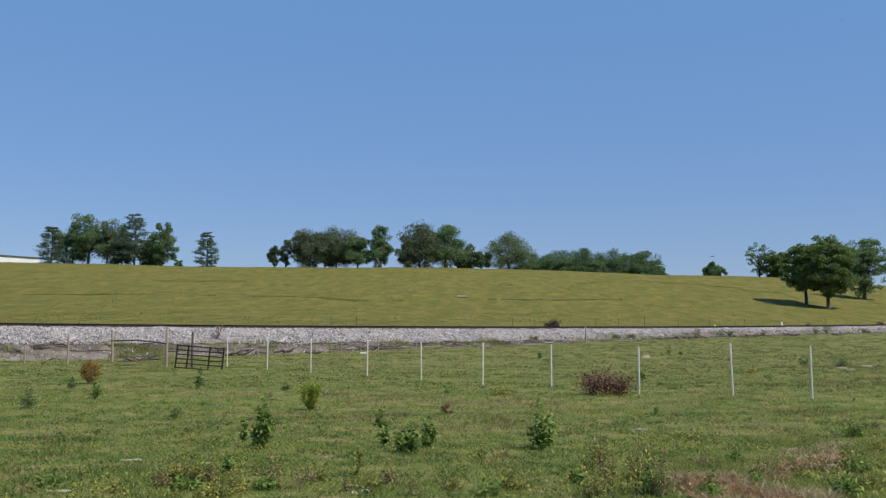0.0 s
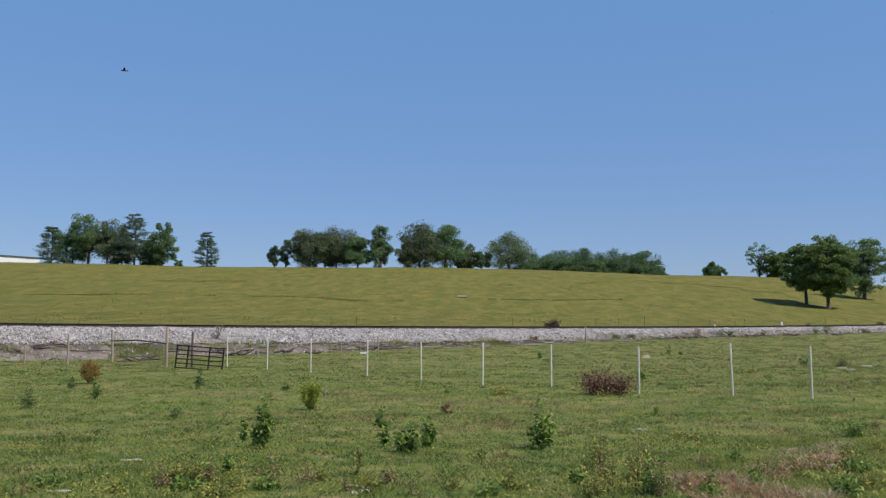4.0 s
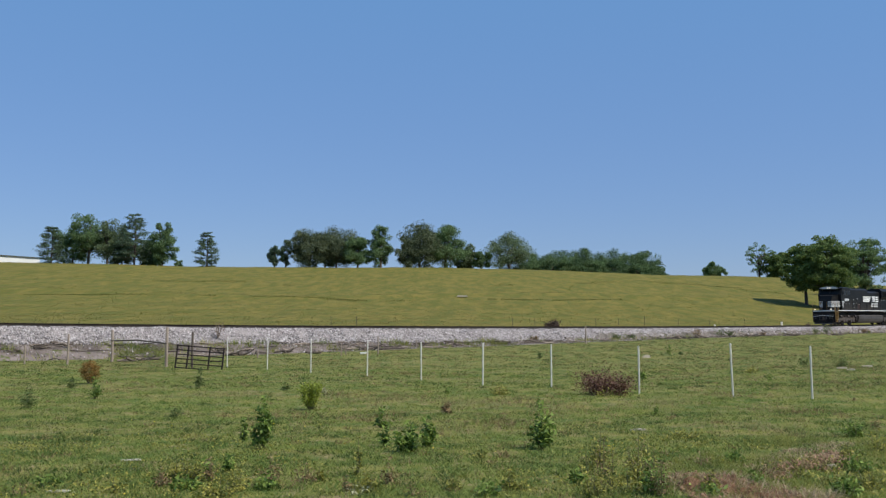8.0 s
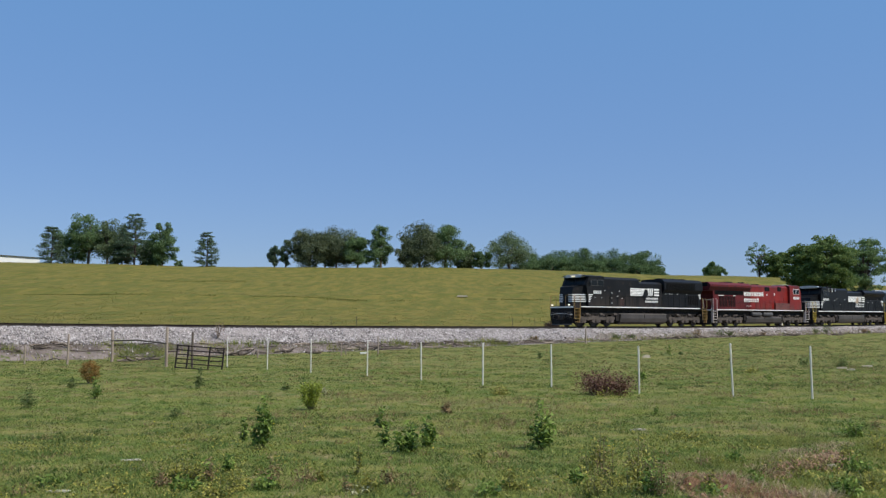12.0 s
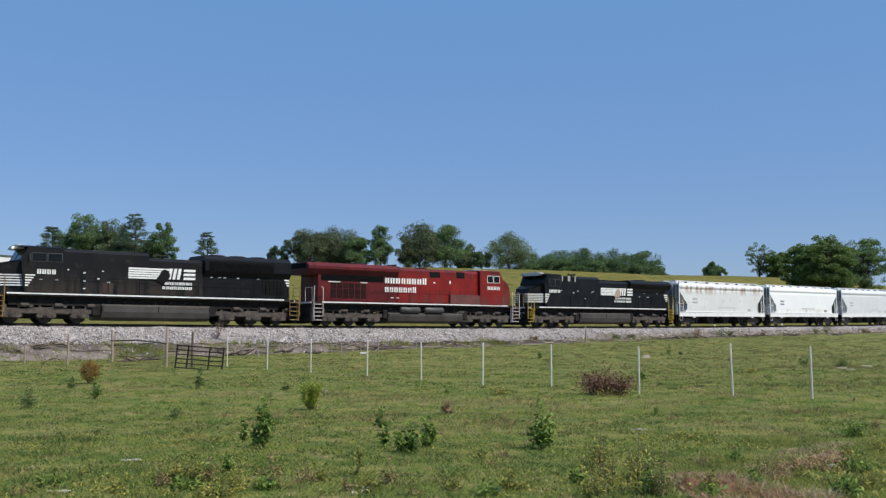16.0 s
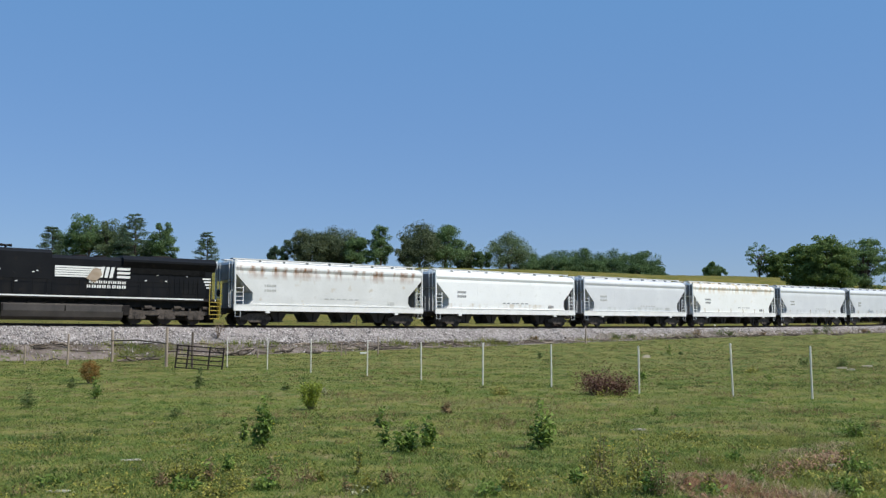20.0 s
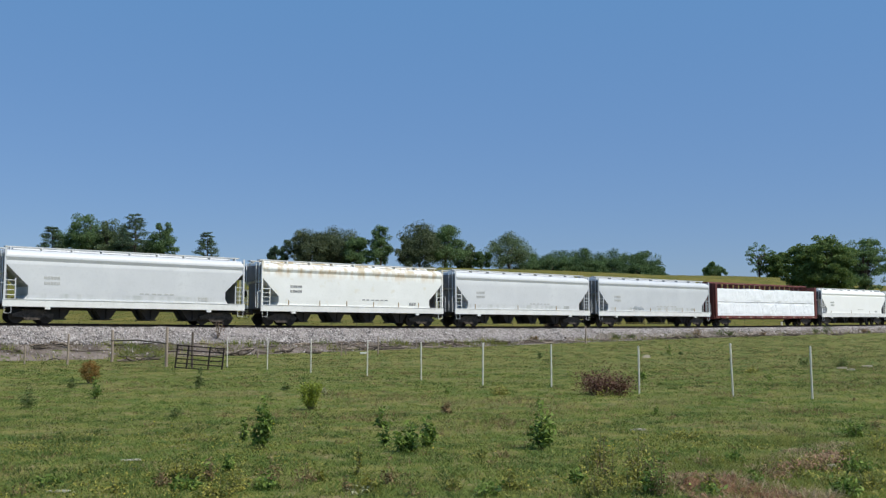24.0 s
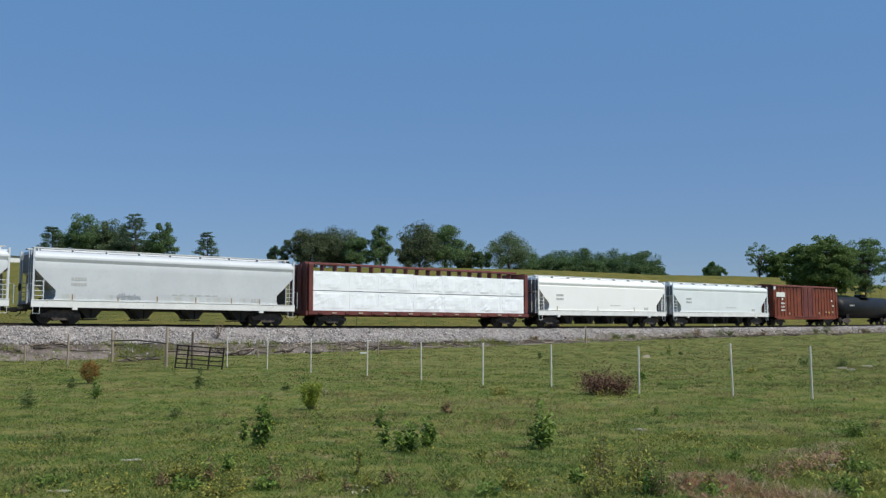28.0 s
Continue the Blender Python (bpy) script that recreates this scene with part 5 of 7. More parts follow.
M_FAINT = surf("washed_out_lettering", (0.47, 0.46, 0.44), (0.5, 0.5, 0.48), 3.0, 0.6, 0.02)
RUST, OCHRE = (0.26, 0.12, 0.05), (0.5, 0.38, 0.2)
HP = [surf("rust_run_cream_paint", (0.63, 0.625, 0.605), (0.71, 0.705, 0.69), 0.5, 0.5, 0.03, grit=0.93, c3=(0.55, 0.49, 0.41), spots=0.63, band=(RUST, 3.98, 0.32, 0.13)),
      surf("chalky_white_paint", (0.8, 0.8, 0.79), (0.85, 0.85, 0.84), 0.5, 0.5, 0.03, grit=0.93, c3=(0.74, 0.735, 0.71), spots=0.64, band=((0.62, 0.56, 0.48), 1.75, 0.2, 0.12)),
      surf("pale_grey_paint", (0.61, 0.615, 0.63), (0.67, 0.675, 0.685), 0.5, 0.5, 0.03, grit=0.93, c3=(0.585, 0.59, 0.6), spots=0.64, band=((0.52, 0.53, 0.52), 1.7, 0.2, 0.14)),
      surf("yellowed_cream_paint", (0.8, 0.795, 0.765), (0.86, 0.855, 0.83), 0.5, 0.5, 0.03, grit=0.93, c3=(0.76, 0.73, 0.65), spots=0.62, streak=(OCHRE, 3.5, 4.6, 0.16), band=((0.6, 0.47, 0.32), 4.0, 0.26, 0.14)),
      surf("blue_grey_paint", (0.56, 0.57, 0.59), (0.62, 0.63, 0.645), 0.4, 0.5, 0.03, grit=0.93, c3=(0.54, 0.548, 0.562), spots=0.64, band=((0.5, 0.5, 0.47), 1.7, 0.2, 0.12))]
Y1 = (-0.74, -0.42, -0.13, 0.17, 0.46, 0.7)
hopper(3, "cream covered hopper with rust run down from its roof", HP[0], seed=31, ink=M_FAINT)
hopper(4, "chalky white covered hopper with scalloped outlets", HP[1], seed=32)
hopper(5, "pale grey covered hopper with scalloped outlets", HP[2], seed=33, ink=M_FAINT)
hopper(6, "yellowed cream covered hopper with ochre stains", HP[3], posts_at=Y1, seed=34, straight=True)
hopper(7, "pale grey covered hopper with faint scrawls along its sill", HP[2], posts_at=Y1[::2], seed=35, straight=True, ink=M_FAINT)
h6 = hopper(8, "long blue-grey covered hopper with three open outlets", HP[4], scallop=False, posts_at=Y1, seed=36, top=4.55, straight=True, ink=M_FAINT)
rs = random.Random(5)
M_SCRAWL = surf("faded_spray_paint", (0.33, 0.36, 0.4), (0.42, 0.44, 0.46), 3.0, 0.6, 0.02)
for j in range(9):
    x = -3.9 + j * 0.17
    part("scrawl", Build().prism_y([(x, 1.6 + rs.uniform(0, 0.2)), (x + 0.26, 1.55 + rs.uniform(0, 0.2)), (x + 0.22, 1.85 + rs.uniform(0, 0.2)), (x - 0.03, 1.8)], -1.56, -1.545), M_SCRAWL, h6, "faded spray-painted scrawl")


# ---- centre-beam flat car with wrapped lumber ----
def lumber_car(k):
    c0, c1 = COUPLE[k], COUPLE[k + 1]
    L = c1 - c0
    car = thing("centerbeam_flatcar", pose(0, 0, 0), "maroon centre-beam flat car loaded with white-wrapped lumber", "flat car", "freight train")
    a = L / 2 - 0.6
    part("deck", Build().box(-a, a, -1.42, 1.42, 0.98, 1.1), M_CBRED, car)
    part("center_sill", Build().box(-a, a, -0.3, 0.3, 0.72, 0.98), M_CBRED, car)
    for s in (-1, 1):
        part("side_sill", Build().box(-a, a, min(s * 1.42, s * 1.5), max(s * 1.42, s * 1.5), 0.82, 1.12), M_CBRED, car)
        for j in range(18):
            x = -a + 1.0 + j * (2 * a - 2) / 17
            part("strap_winch", Build().box(x - 0.2, x + 0.2, min(s * 1.5, s * 1.56), max(s * 1.5, s * 1.56), 0.9, 1.02), M_TAN if j % 2 else M_CBRED, car)
    for e in (-1, 1):
        part("bulkhead", Build().box(min(e * (a - 0.35), e * a), max(e * (a - 0.35), e * a), -1.5, 1.5, 1.1, 4.62, 0.05), M_CBRED, car)
        for y in (-1.2, -0.4, 0.4, 1.2):
            part("bulkhead_rib", Build().box(min(e * a, e * (a + 0.1)), max(e * a, e * (a + 0.1)), y - 0.06, y + 0.06, 1.1, 4.6), M_CBRED, car)
        truck(car, e * (L / 2 - 2.9))
        part("end_sill", Build().box(min(e * a, e * (a + 0.2)), max(e * a, e * (a + 0.2)), -1.4, 1.4, 0.8, 1.1), M_CBRED, car)
    part("top_chord", Build().box(-a + 0.3, a - 0.3, -0.38, 0.38, 4.66, 4.82, 0.03), M_CBRED, car)
    n = 19
    for j in range(n):
        x = -a + 0.9 + j * (2 * a - 1.8) / (n - 1)
        part("beam_post", Build().box(x - 0.045, x + 0.045, -0.25, 0.25, 1.1, 4.66), M_CBRED, car)
    rs = random.Random(8)
    cuts = [-a + 0.4, -7.6, -4.9, -1.4, 1.54, 5.05, 8.08, a - 0.4]
    for s in (-1, 1):
        for row, (z0, z1) in enumerate(((1.125, 2.6), (2.645, 4.08))):
            for j in range(len(cuts) - 1):
                x0, x1 = cuts[j] + 0.004, cuts[j + 1] - 0.004
                o, zt = rs.uniform(-0.02, 0.02), z1 + (rs.uniform(-0.01, 0.07) if row else rs.uniform(-0.015, 0.0))
                b = bmesh.new()
                bmesh.ops.create_grid(b, x_segments=10, y_segments=6, size=0.5)
                for v in b.verts:
                    gx_, gz_ = v.co.x + 0.5, v.co.y + 0.5
                    sag = 0.05 * (1 - abs(2 * gx_ - 1) ** 6) * (1 - abs(2 * gz_ - 1) ** 6)
                    bulge = sag - 0.05 + 0.05 * noise.noise(Vector((x0 + gx_ * 4, gz_ * 2.2, row * 7 + s))) + 0.03 * noise.noise(Vector((x0 * 3 + gx_ * 11, gz_ * 6, row)))
                    v.co = Vector((x0 + gx_ * (x1 - x0), s * (1.42 + o + bulge), z0 + gz_ * (zt - z0)))
                me = bpy.data.meshes.new("lumber_pack")
                b.to_mesh(me)
                b.free()
                face = Build().box(x0, x1, min(s * 0.3, s * 1.385), max(s * 0.3, s * 1.31), z0, zt)
                face.add([tuple(v.co) for v in me.vertices], [tuple(p.vertices) for p in me.polygons])
                bpy.data.meshes.remove(me)
                part("lumber_pack", face, M_WRAP, car, "lumber pack in creased white wrap")
    letters(car, M_STRIPE, -a + 0.45, -a + 0.5, 3.2, 3.6, 1.5, 1)
    couplers(car, L)
    TRAIN.append((car, c0, c1, L / 2 - 2.9, False))


lumber_car(9)
hopper(10, "bright white covered hopper with a clean side", surf("bright_white_paint", (0.89, 0.875, 0.845), (0.92, 0.91, 0.89), 0.5, 0.5, 0.02, grit=0.96), posts_at=Y1[::2], seed=37, top=4.4, straight=True, ink=M_FAINT)
hopper(11, "pale blue-white covered hopper with short end ladders", surf("blue_white_paint", (0.72, 0.75, 0.755), (0.78, 0.81, 0.815), 0.5, 0.5, 0.02, grit=0.94), seed=38, top=4.35, straight=True, ink=M_FAINT)


# ---- box car ----
def box_car(k):
    c0, c1 = COUPLE[k], COUPLE[k + 1]
    L = c1 - c0
    a = 8.0
    car = thing("box_car", pose(0, 0, 0), "weathered oxide-red box car with a sliding plug door", "box car", "freight train")
    part("body", Build().prism([(-1.5, 1.05), (1.5, 1.05), (1.5, 4.6), (1.3, 4.78), (0, 4.9), (-1.3, 4.78), (-1.5, 4.6)], -a, a), M_BOXRED, car)
    for s in (-1, 1):
        y0, y1 = sorted((s * 1.5, s * 1.56))
        for x in [-a + 0.1 + j * 0.78 for j in range(8)] + [2.2 + j * 0.75 for j in range(8)]:
            if x < a - 0.05:
                part("side_rib", Build().box(x, x + 0.13, y0, y1, 1.1, 4.55), M_BOXRED, car)
        part("side_sill", Build().prism_y([(-a, 1.12), (-a, 0.98), (-a + 0.9, 0.72), (a - 0.9, 0.72), (a, 0.98), (a, 1.12)][::-1], y0, y1), M_BOXRED, car)
        d = part("door", Build().box(-1.35, 1.55, min(s * 1.51, s * 1.6), max(s * 1.51, s * 1.6), 1.05, 4.6), M_CBRED, car, "darker red sliding door")
        for x in (-1.0, 0.1, 1.2):
            part("door_rod", Build().tube([(x, s * 1.63, 1.1), (x, s * 1.63, 4.5)], 0.03, 6), M_CBRED, d)
        part("door_track", Build().box(-3.0, 3.2, min(s * 1.58, s * 1.63), max(s * 1.58, s * 1.63), 0.94, 1.04), M_CBRED, car)
        for e in (-1, 1):
            part("corner_patch", Build().box(min(e * (a - 0.02), e * (a - 0.5)), max(e * (a - 0.02), e * (a - 0.5)), min(s * 1.56, s * 1.57), max(s * 1.56, s * 1.57), 4.2, 4.6), M_STRIPE, car, "white corner patch")
            part("ladder", Build().box(e * (a - 0.1) - 0.02, e * (a - 0.1) + 0.02, s * 1.6 - 0.02, s * 1.6 + 0.02, 0.8, 3.0).box(e * (a - 0.55) - 0.02, e * (a - 0.55) + 0.02, s * 1.6 - 0.02, s * 1.6 + 0.02, 0.8, 3.0), M_BOXRED, car)
    both("placard", car, M_STRIPE, -a + 0.6, -a + 2.6, 3.35, 3.9, 1.565, 0.012, "white placard")
    for z in (2.5, 2.1, 1.7):
        letters(car, M_STRIPE, -a + 1.6, -a + 2.6, z, z + 0.2, 1.565, 5, seed=int(z * 10))
    for x, z, m in ((6.2, 2.9, M_STRIPE), (6.5, 2.3, M_STRIPE), (4.6, 1.5, M_TAN), (5.4, 1.45, M_YELLOW), (6.4, 1.5, M_TAN), (2.8, 1.35, M_TAN), (-4.6, 1.3, M_TAN), (-6.2, 3.0, M_STRIPE)):
        both("stencil", car, m, x, x + 0.32, z, z + 0.22, 1.565, 0.012, "small stencil patch")
    for s in (-1, 1):
        part("roof_edge", Build().box(-a - 0.02, a + 0.02, min(s * 1.5, s * 1.6), max(s * 1.5, s * 1.6), 4.58, 4.68), M_CBRED, car)
        for z in (2.3, 3.4):
            part("door_rail", Build().box(-1.35, 1.55, min(s * 1.6, s * 1.64), max(s * 1.6, s * 1.64), z, z + 0.09), M_CBRED, car)
    for e in (-1, 1):
        part("end_rib", Build().box(min(e * a, e * (a + 0.06)), max(e * a, e * (a + 0.06)), -1.4, 1.4, 2.0, 2.2).box(min(e * a, e * (a + 0.06)), max(e * a, e * (a + 0.06)), -1.4, 1.4, 3.0, 3.2), M_BOXRED, car)
        part("draft_sill", Build().box(min(e * a, e * (L / 2 - 0.4)), max(e * a, e * (L / 2 - 0.4)), -0.3, 0.3, 0.75, 1.1), M_UNDER, car)
        truck(car, e * 6.0)
    part("center_sill", Build().box(-a, a, -0.3, 0.3, 0.72, 1.05), M_UNDER, car)
    couplers(car, L)
    TRAIN.append((car, c0, c1, 6.0, False))


box_car(12)


def tank_car(k):
    c0, c1 = COUPLE[k], COUPLE[k + 1]
    L = c1 - c0
    a = L / 2 - 0.9
    car = thing("tank_car", pose(0, 0, 0), "glossy black tank car with a low dome", "tank car", "freight train")
    xs = [-a, -a + 0.12, -a + 0.4, -a + 0.9, a - 0.9, a - 0.4, a - 0.12, a]
    part("tank", Build().tube([(x, 0, 2.25) for x in xs], [0.3, 0.8, 1.2, 1.42, 1.42, 1.2, 0.8, 0.3], 28), M_BLACKTANK, car, smooth=40)
    part("dome", Build().tube([(0, 0, 3.6), (0, 0, 3.95), (0, 0, 4.02)], [0.55, 0.55, 0.4], 20), M_BLACKTANK, car, smooth=40)
    part("platform", Build().box(-1.4, 1.4, -1.2, 1.2, 3.56, 3.62), M_UNDER, car)
    part("valve_box", Build().box(-0.5, 0.5, -0.7, -0.1, 4.0, 4.3, 0.04), M_YELLOW, car, "yellow valve housing")
    for s in (-1, 1):
        part("platform_rail", Build().tube([(-1.3, s * 1.15, 3.6), (-1.3, s * 1.15, 4.35), (1.3, s * 1.15, 4.35), (1.3, s * 1.15, 3.6)], 0.025, 6), M_GREYBOX, car)
        part("saddle", Build().box(s * (a - 1.8) - 0.4, s * (a - 1.8) + 0.4, -1.2, 1.2, 0.86, 1.4), M_UNDER, car)
        part("stub_sill", Build().box(min(s * (a - 2.6), s * (a + 0.5)), max(s * (a - 2.6), s * (a + 0.5)), -0.3, 0.3, 0.74, 1.05), M_UNDER, car)
        letters(car, M_STRIPE, -a + 2.0, -a + 3.4, 2.4, 2.6, 1.43, 5, seed=s)
        truck(car, s * (L / 2 - 2.5))
    couplers(car, L)
    TRAIN.append((car, c0, c1, L / 2 - 2.5, False))


tank_car(13)
# ---- what stands and grows in the pasture ----
def spot(px, py):
    """Where the ground lies under a sight line."""
    dn = math.atan((py - 441) / 1742.3) - radians(4.887)
    lo, hi = 5.0, 140.0
    for _ in range(40):
        y = (lo + hi) / 2
        x = bearing(px, y, -y * math.tan(dn))
        if EYE - y * math.tan(dn) > height(x, y):
            lo = y
        else:
            hi = y
    return x, y, height(x, y)


def shrub(px, py, h_px, w_px, material, label, seed, leaf=0.04, n=420, stems=6, name="shrub", flat=False, twig=None, ball=False, vase=False):
    """A shrub: stems of uneven length, leaves in small sprays along them with gaps between."""
    x, y, z = spot(px, py)
    h, w = h_px / 1742.3 * y, w_px / 1742.3 * y
    rs = np.random.RandomState(seed)
    sh = thing(name, pose(x, y, z - 0.02), label, "shrub" if name != "young_pine" else "tree")
    pts = []
    for k in range(stems):
        a, r = rs.uniform(0, 6.28), w * 0.46 * math.sqrt(rs.uniform(0.02, 0.95))
        tall_ = rs.uniform(0.45, 0.95) if k else 1.12
        r = r if k else r * 0.25
        top = np.array((math.cos(a) * r, math.sin(a) * r, h * tall_ * (1 - 0.25 * (2 * r / w) ** 2)))
        if ball:
            top = np.array((math.cos(a) * r, math.sin(a) * r, h * (0.55 + 0.45 * math.sqrt(max(0, 1 - (2.1 * r / w) ** 2)))))
        if vase:
            # a fan of equally long shoots from one foot
            top = np.array((math.cos(a) * r, math.sin(a) * r, h * (0.98 - 0.2 * (2 * r / w) ** 2) * rs.uniform(0.88, 1.04)))
        mid = top * np.array((0.7, 0.7, 0.5))
        part("stem", Build().tube([(0.12 * top[0], 0.12 * top[1], 0), mid, top], [0.006 + 0.005 * h, 0.005, 0.003], 5), twig or M_STEM, sh)
        m, nodes = int(n / stems * (0.5 + 0.75 * tall_)), 3 + int(5 * tall_)
        t = (rs.randint(1 if flat else 2, nodes + 1, (m, 1)) + rs.normal(0, 0.09, (m, 1))) / nodes
        if ball:
            t = rs.uniform(0.4, 1.05, (m, 1))
        if vase:
            t = rs.uniform(0.1, 1.03, (m, 1)) ** 0.7
        path = np.where(t < 0.5, mid * t * 2, mid + (top - mid) * (t - 0.5) * 2)
        sp = w * (0.04 if vase else 0.11 if ball else 0.085 if flat else 0.095) + 0.012
        pts.append(path + rs.normal(size=(m, 3)) * np.array((sp, sp, sp * 0.6)))
    p = np.concatenate(pts)
    if ball:
        # a dense egg on a bare foot
        u = rs.normal(size=(n, 3))
        u /= np.linalg.norm(u, axis=1, keepdims=True)
        u *= rs.uniform(0.25, 1.0, (n, 1)) ** 0.5 * (1 + 0.12 * np.sin(u[:, :1] * 5) * np.cos(u[:, 2:] * 6))
        p = u * np.array((w * 0.5, w * 0.5, h * 0.46)) + np.array((0, 0, h * 0.55))
    p[:, 2] = np.clip(p[:, 2], 0.01, None)
    leaves("foliage", p, leaf, material, sh, seed + 1, aspect=0.42, up=1.1)
    return sh


LEAFY = "bright green leafy shrub growing in short pasture"
shrub(463, 796, 82, 36, M_SHRUB, LEAFY, 201, n=400, leaf=0.048, stems=6)
shrub(431, 782, 38, 18, M_SHRUB, "small green seedling in short pasture", 202, n=110, leaf=0.036, stems=3)
shrub(684, 792, 40, 26, M_SHRUB, "small green seedling in short pasture", 203, n=150, leaf=0.046, stems=4)
shrub(673, 757, 30, 22, M_SHRUB, "small green seedling in short pasture", 204, n=110, leaf=0.046, stems=3)
shrub(724, 802, 50, 40, M_SHRUB, LEAFY, 205, n=250, leaf=0.052, stems=6)
shrub(757, 792, 48, 36, M_SHRUB, LEAFY, 206, n=230, leaf=0.052, stems=6)
shrub(961, 797, 74, 50, M_SHRUB, LEAFY, 207, n=520, leaf=0.048, stems=9)
shrub(550, 726, 50, 42, M_LIME, "lime-yellow bush with fine leaves in the pasture", 208, n=1500, leaf=0.034, stems=26, vase=True)
shrub(574, 700, 22, 18, M_FLOWER, "pale flowering weed beside a lime bush", 209, n=60, leaf=0.03)
shrub(158, 680, 42, 35, M_RUST, "round rusty-orange bush with a dark foot", 210, n=1500, leaf=0.036, stems=10, ball=True, twig=M_BARK)
shrub(1068, 699, 44, 112, M_MAROON, "wide maroon thicket of fine twigs in the pasture", 211, n=3400, leaf=0.04, stems=44, flat=True, twig=M_MAROON)
shrub(1064, 702, 14, 70, M_WEED, "yellow-green weeds round the foot of a thicket", 261, n=160, leaf=0.03, stems=10, flat=True, name="weed")
shrub(887, 699, 18, 44, M_WEED, "low yellow-brown weed clump in the grass", 212, n=260, leaf=0.04, stems=8, flat=True)
shrub(884, 698, 14, 30, M_RUST, "low rusty weed among yellow weeds", 262, n=90, leaf=0.035, stems=6, flat=True)
shrub(166, 706, 34, 22, M_SHRUB, "small dark green seedling beside a rusty bush", 213, n=230, leaf=0.045)
shrub(126, 688, 18, 16, M_SEEDLING, "tiny dark seedling in the grass", 214, n=90, leaf=0.05)
shrub(50, 722, 32, 36, M_SEEDLING, "young pine seedling in the grass", 215, n=240, leaf=0.035, name="young_pine")
shrub(353, 688, 32, 22, M_SEEDLING, "small dark seedling near a leaning gate", 216, n=220, leaf=0.045)
shrub(306, 740, 20, 34, M_SEEDLING, "low young pine in the grass", 217, n=170, leaf=0.03, name="young_pine", flat=True)
shrub(505, 692, 18, 16, M_SEEDLING, "tiny dark seedling in the grass", 218, n=80, leaf=0.05)
shrub(792, 733, 22, 22, M_BROWNWEED, "small brown weed in the grass", 219, n=140, leaf=0.04)
shrub(792, 698, 16, 10, M_SHRUB, "tiny green seedling in the grass", 220, n=60, leaf=0.04)
shrub(955, 634, 10, 12, M_SEEDLING, "tiny dark seedling near the railway bank", 221, n=60, leaf=0.07)
shrub(1138, 671, 16, 26, M_SHRUB, "low green weed beside a fence post", 222, n=140, leaf=0.06, flat=True)
shrub(1488, 650, 18, 42, M_SEEDLING, "low dark bush among pale stones", 223, n=360, leaf=0.045, stems=9, flat=True)
shrub(1422, 646, 14, 18, M_SEEDLING, "tiny dark weed behind the fence", 224, n=90, leaf=0.06)
shrub(1362, 673, 12, 12, M_SHRUB, "tiny green weed behind the fence", 225, n=60, leaf=0.05)
shrub(1184, 628, 18, 10, M_SHRUB, "upright green weed behind the fence", 226, n=80, leaf=0.07)
shrub(1205, 629, 8, 10, M_SEEDLING, "tiny dark weed behind the fence", 227, n=50, leaf=0.07)
shrub(1330, 660, 8, 40, M_WEED, "low yellowing weed patch behind the fence", 228, n=160, leaf=0.05, flat=True)
shrub(1160, 735, 16, 12, M_SHRUB, "tiny green weed in the grass", 229, n=50, leaf=0.035)
# ranker growth close to the camera: yellowing, brown and green weeds standing through one another
WEEDS = ((M_WEED, "straggling yellow-green weed in rank grass", 0.026), (M_BROWNWEED, "dead brown weed in rank grass", 0.02), (M_SHRUB, "green broad-leaved weed in rank grass", 0.034))


def weed(px, py, h_px, w_px, which, n, seed):
    m, lab, size = WEEDS[which]
    return shrub(px, py, h_px, w_px, m, lab, seed, leaf=size, n=n, stems=max(4, n // 22), name="weed", flat=which == 0)


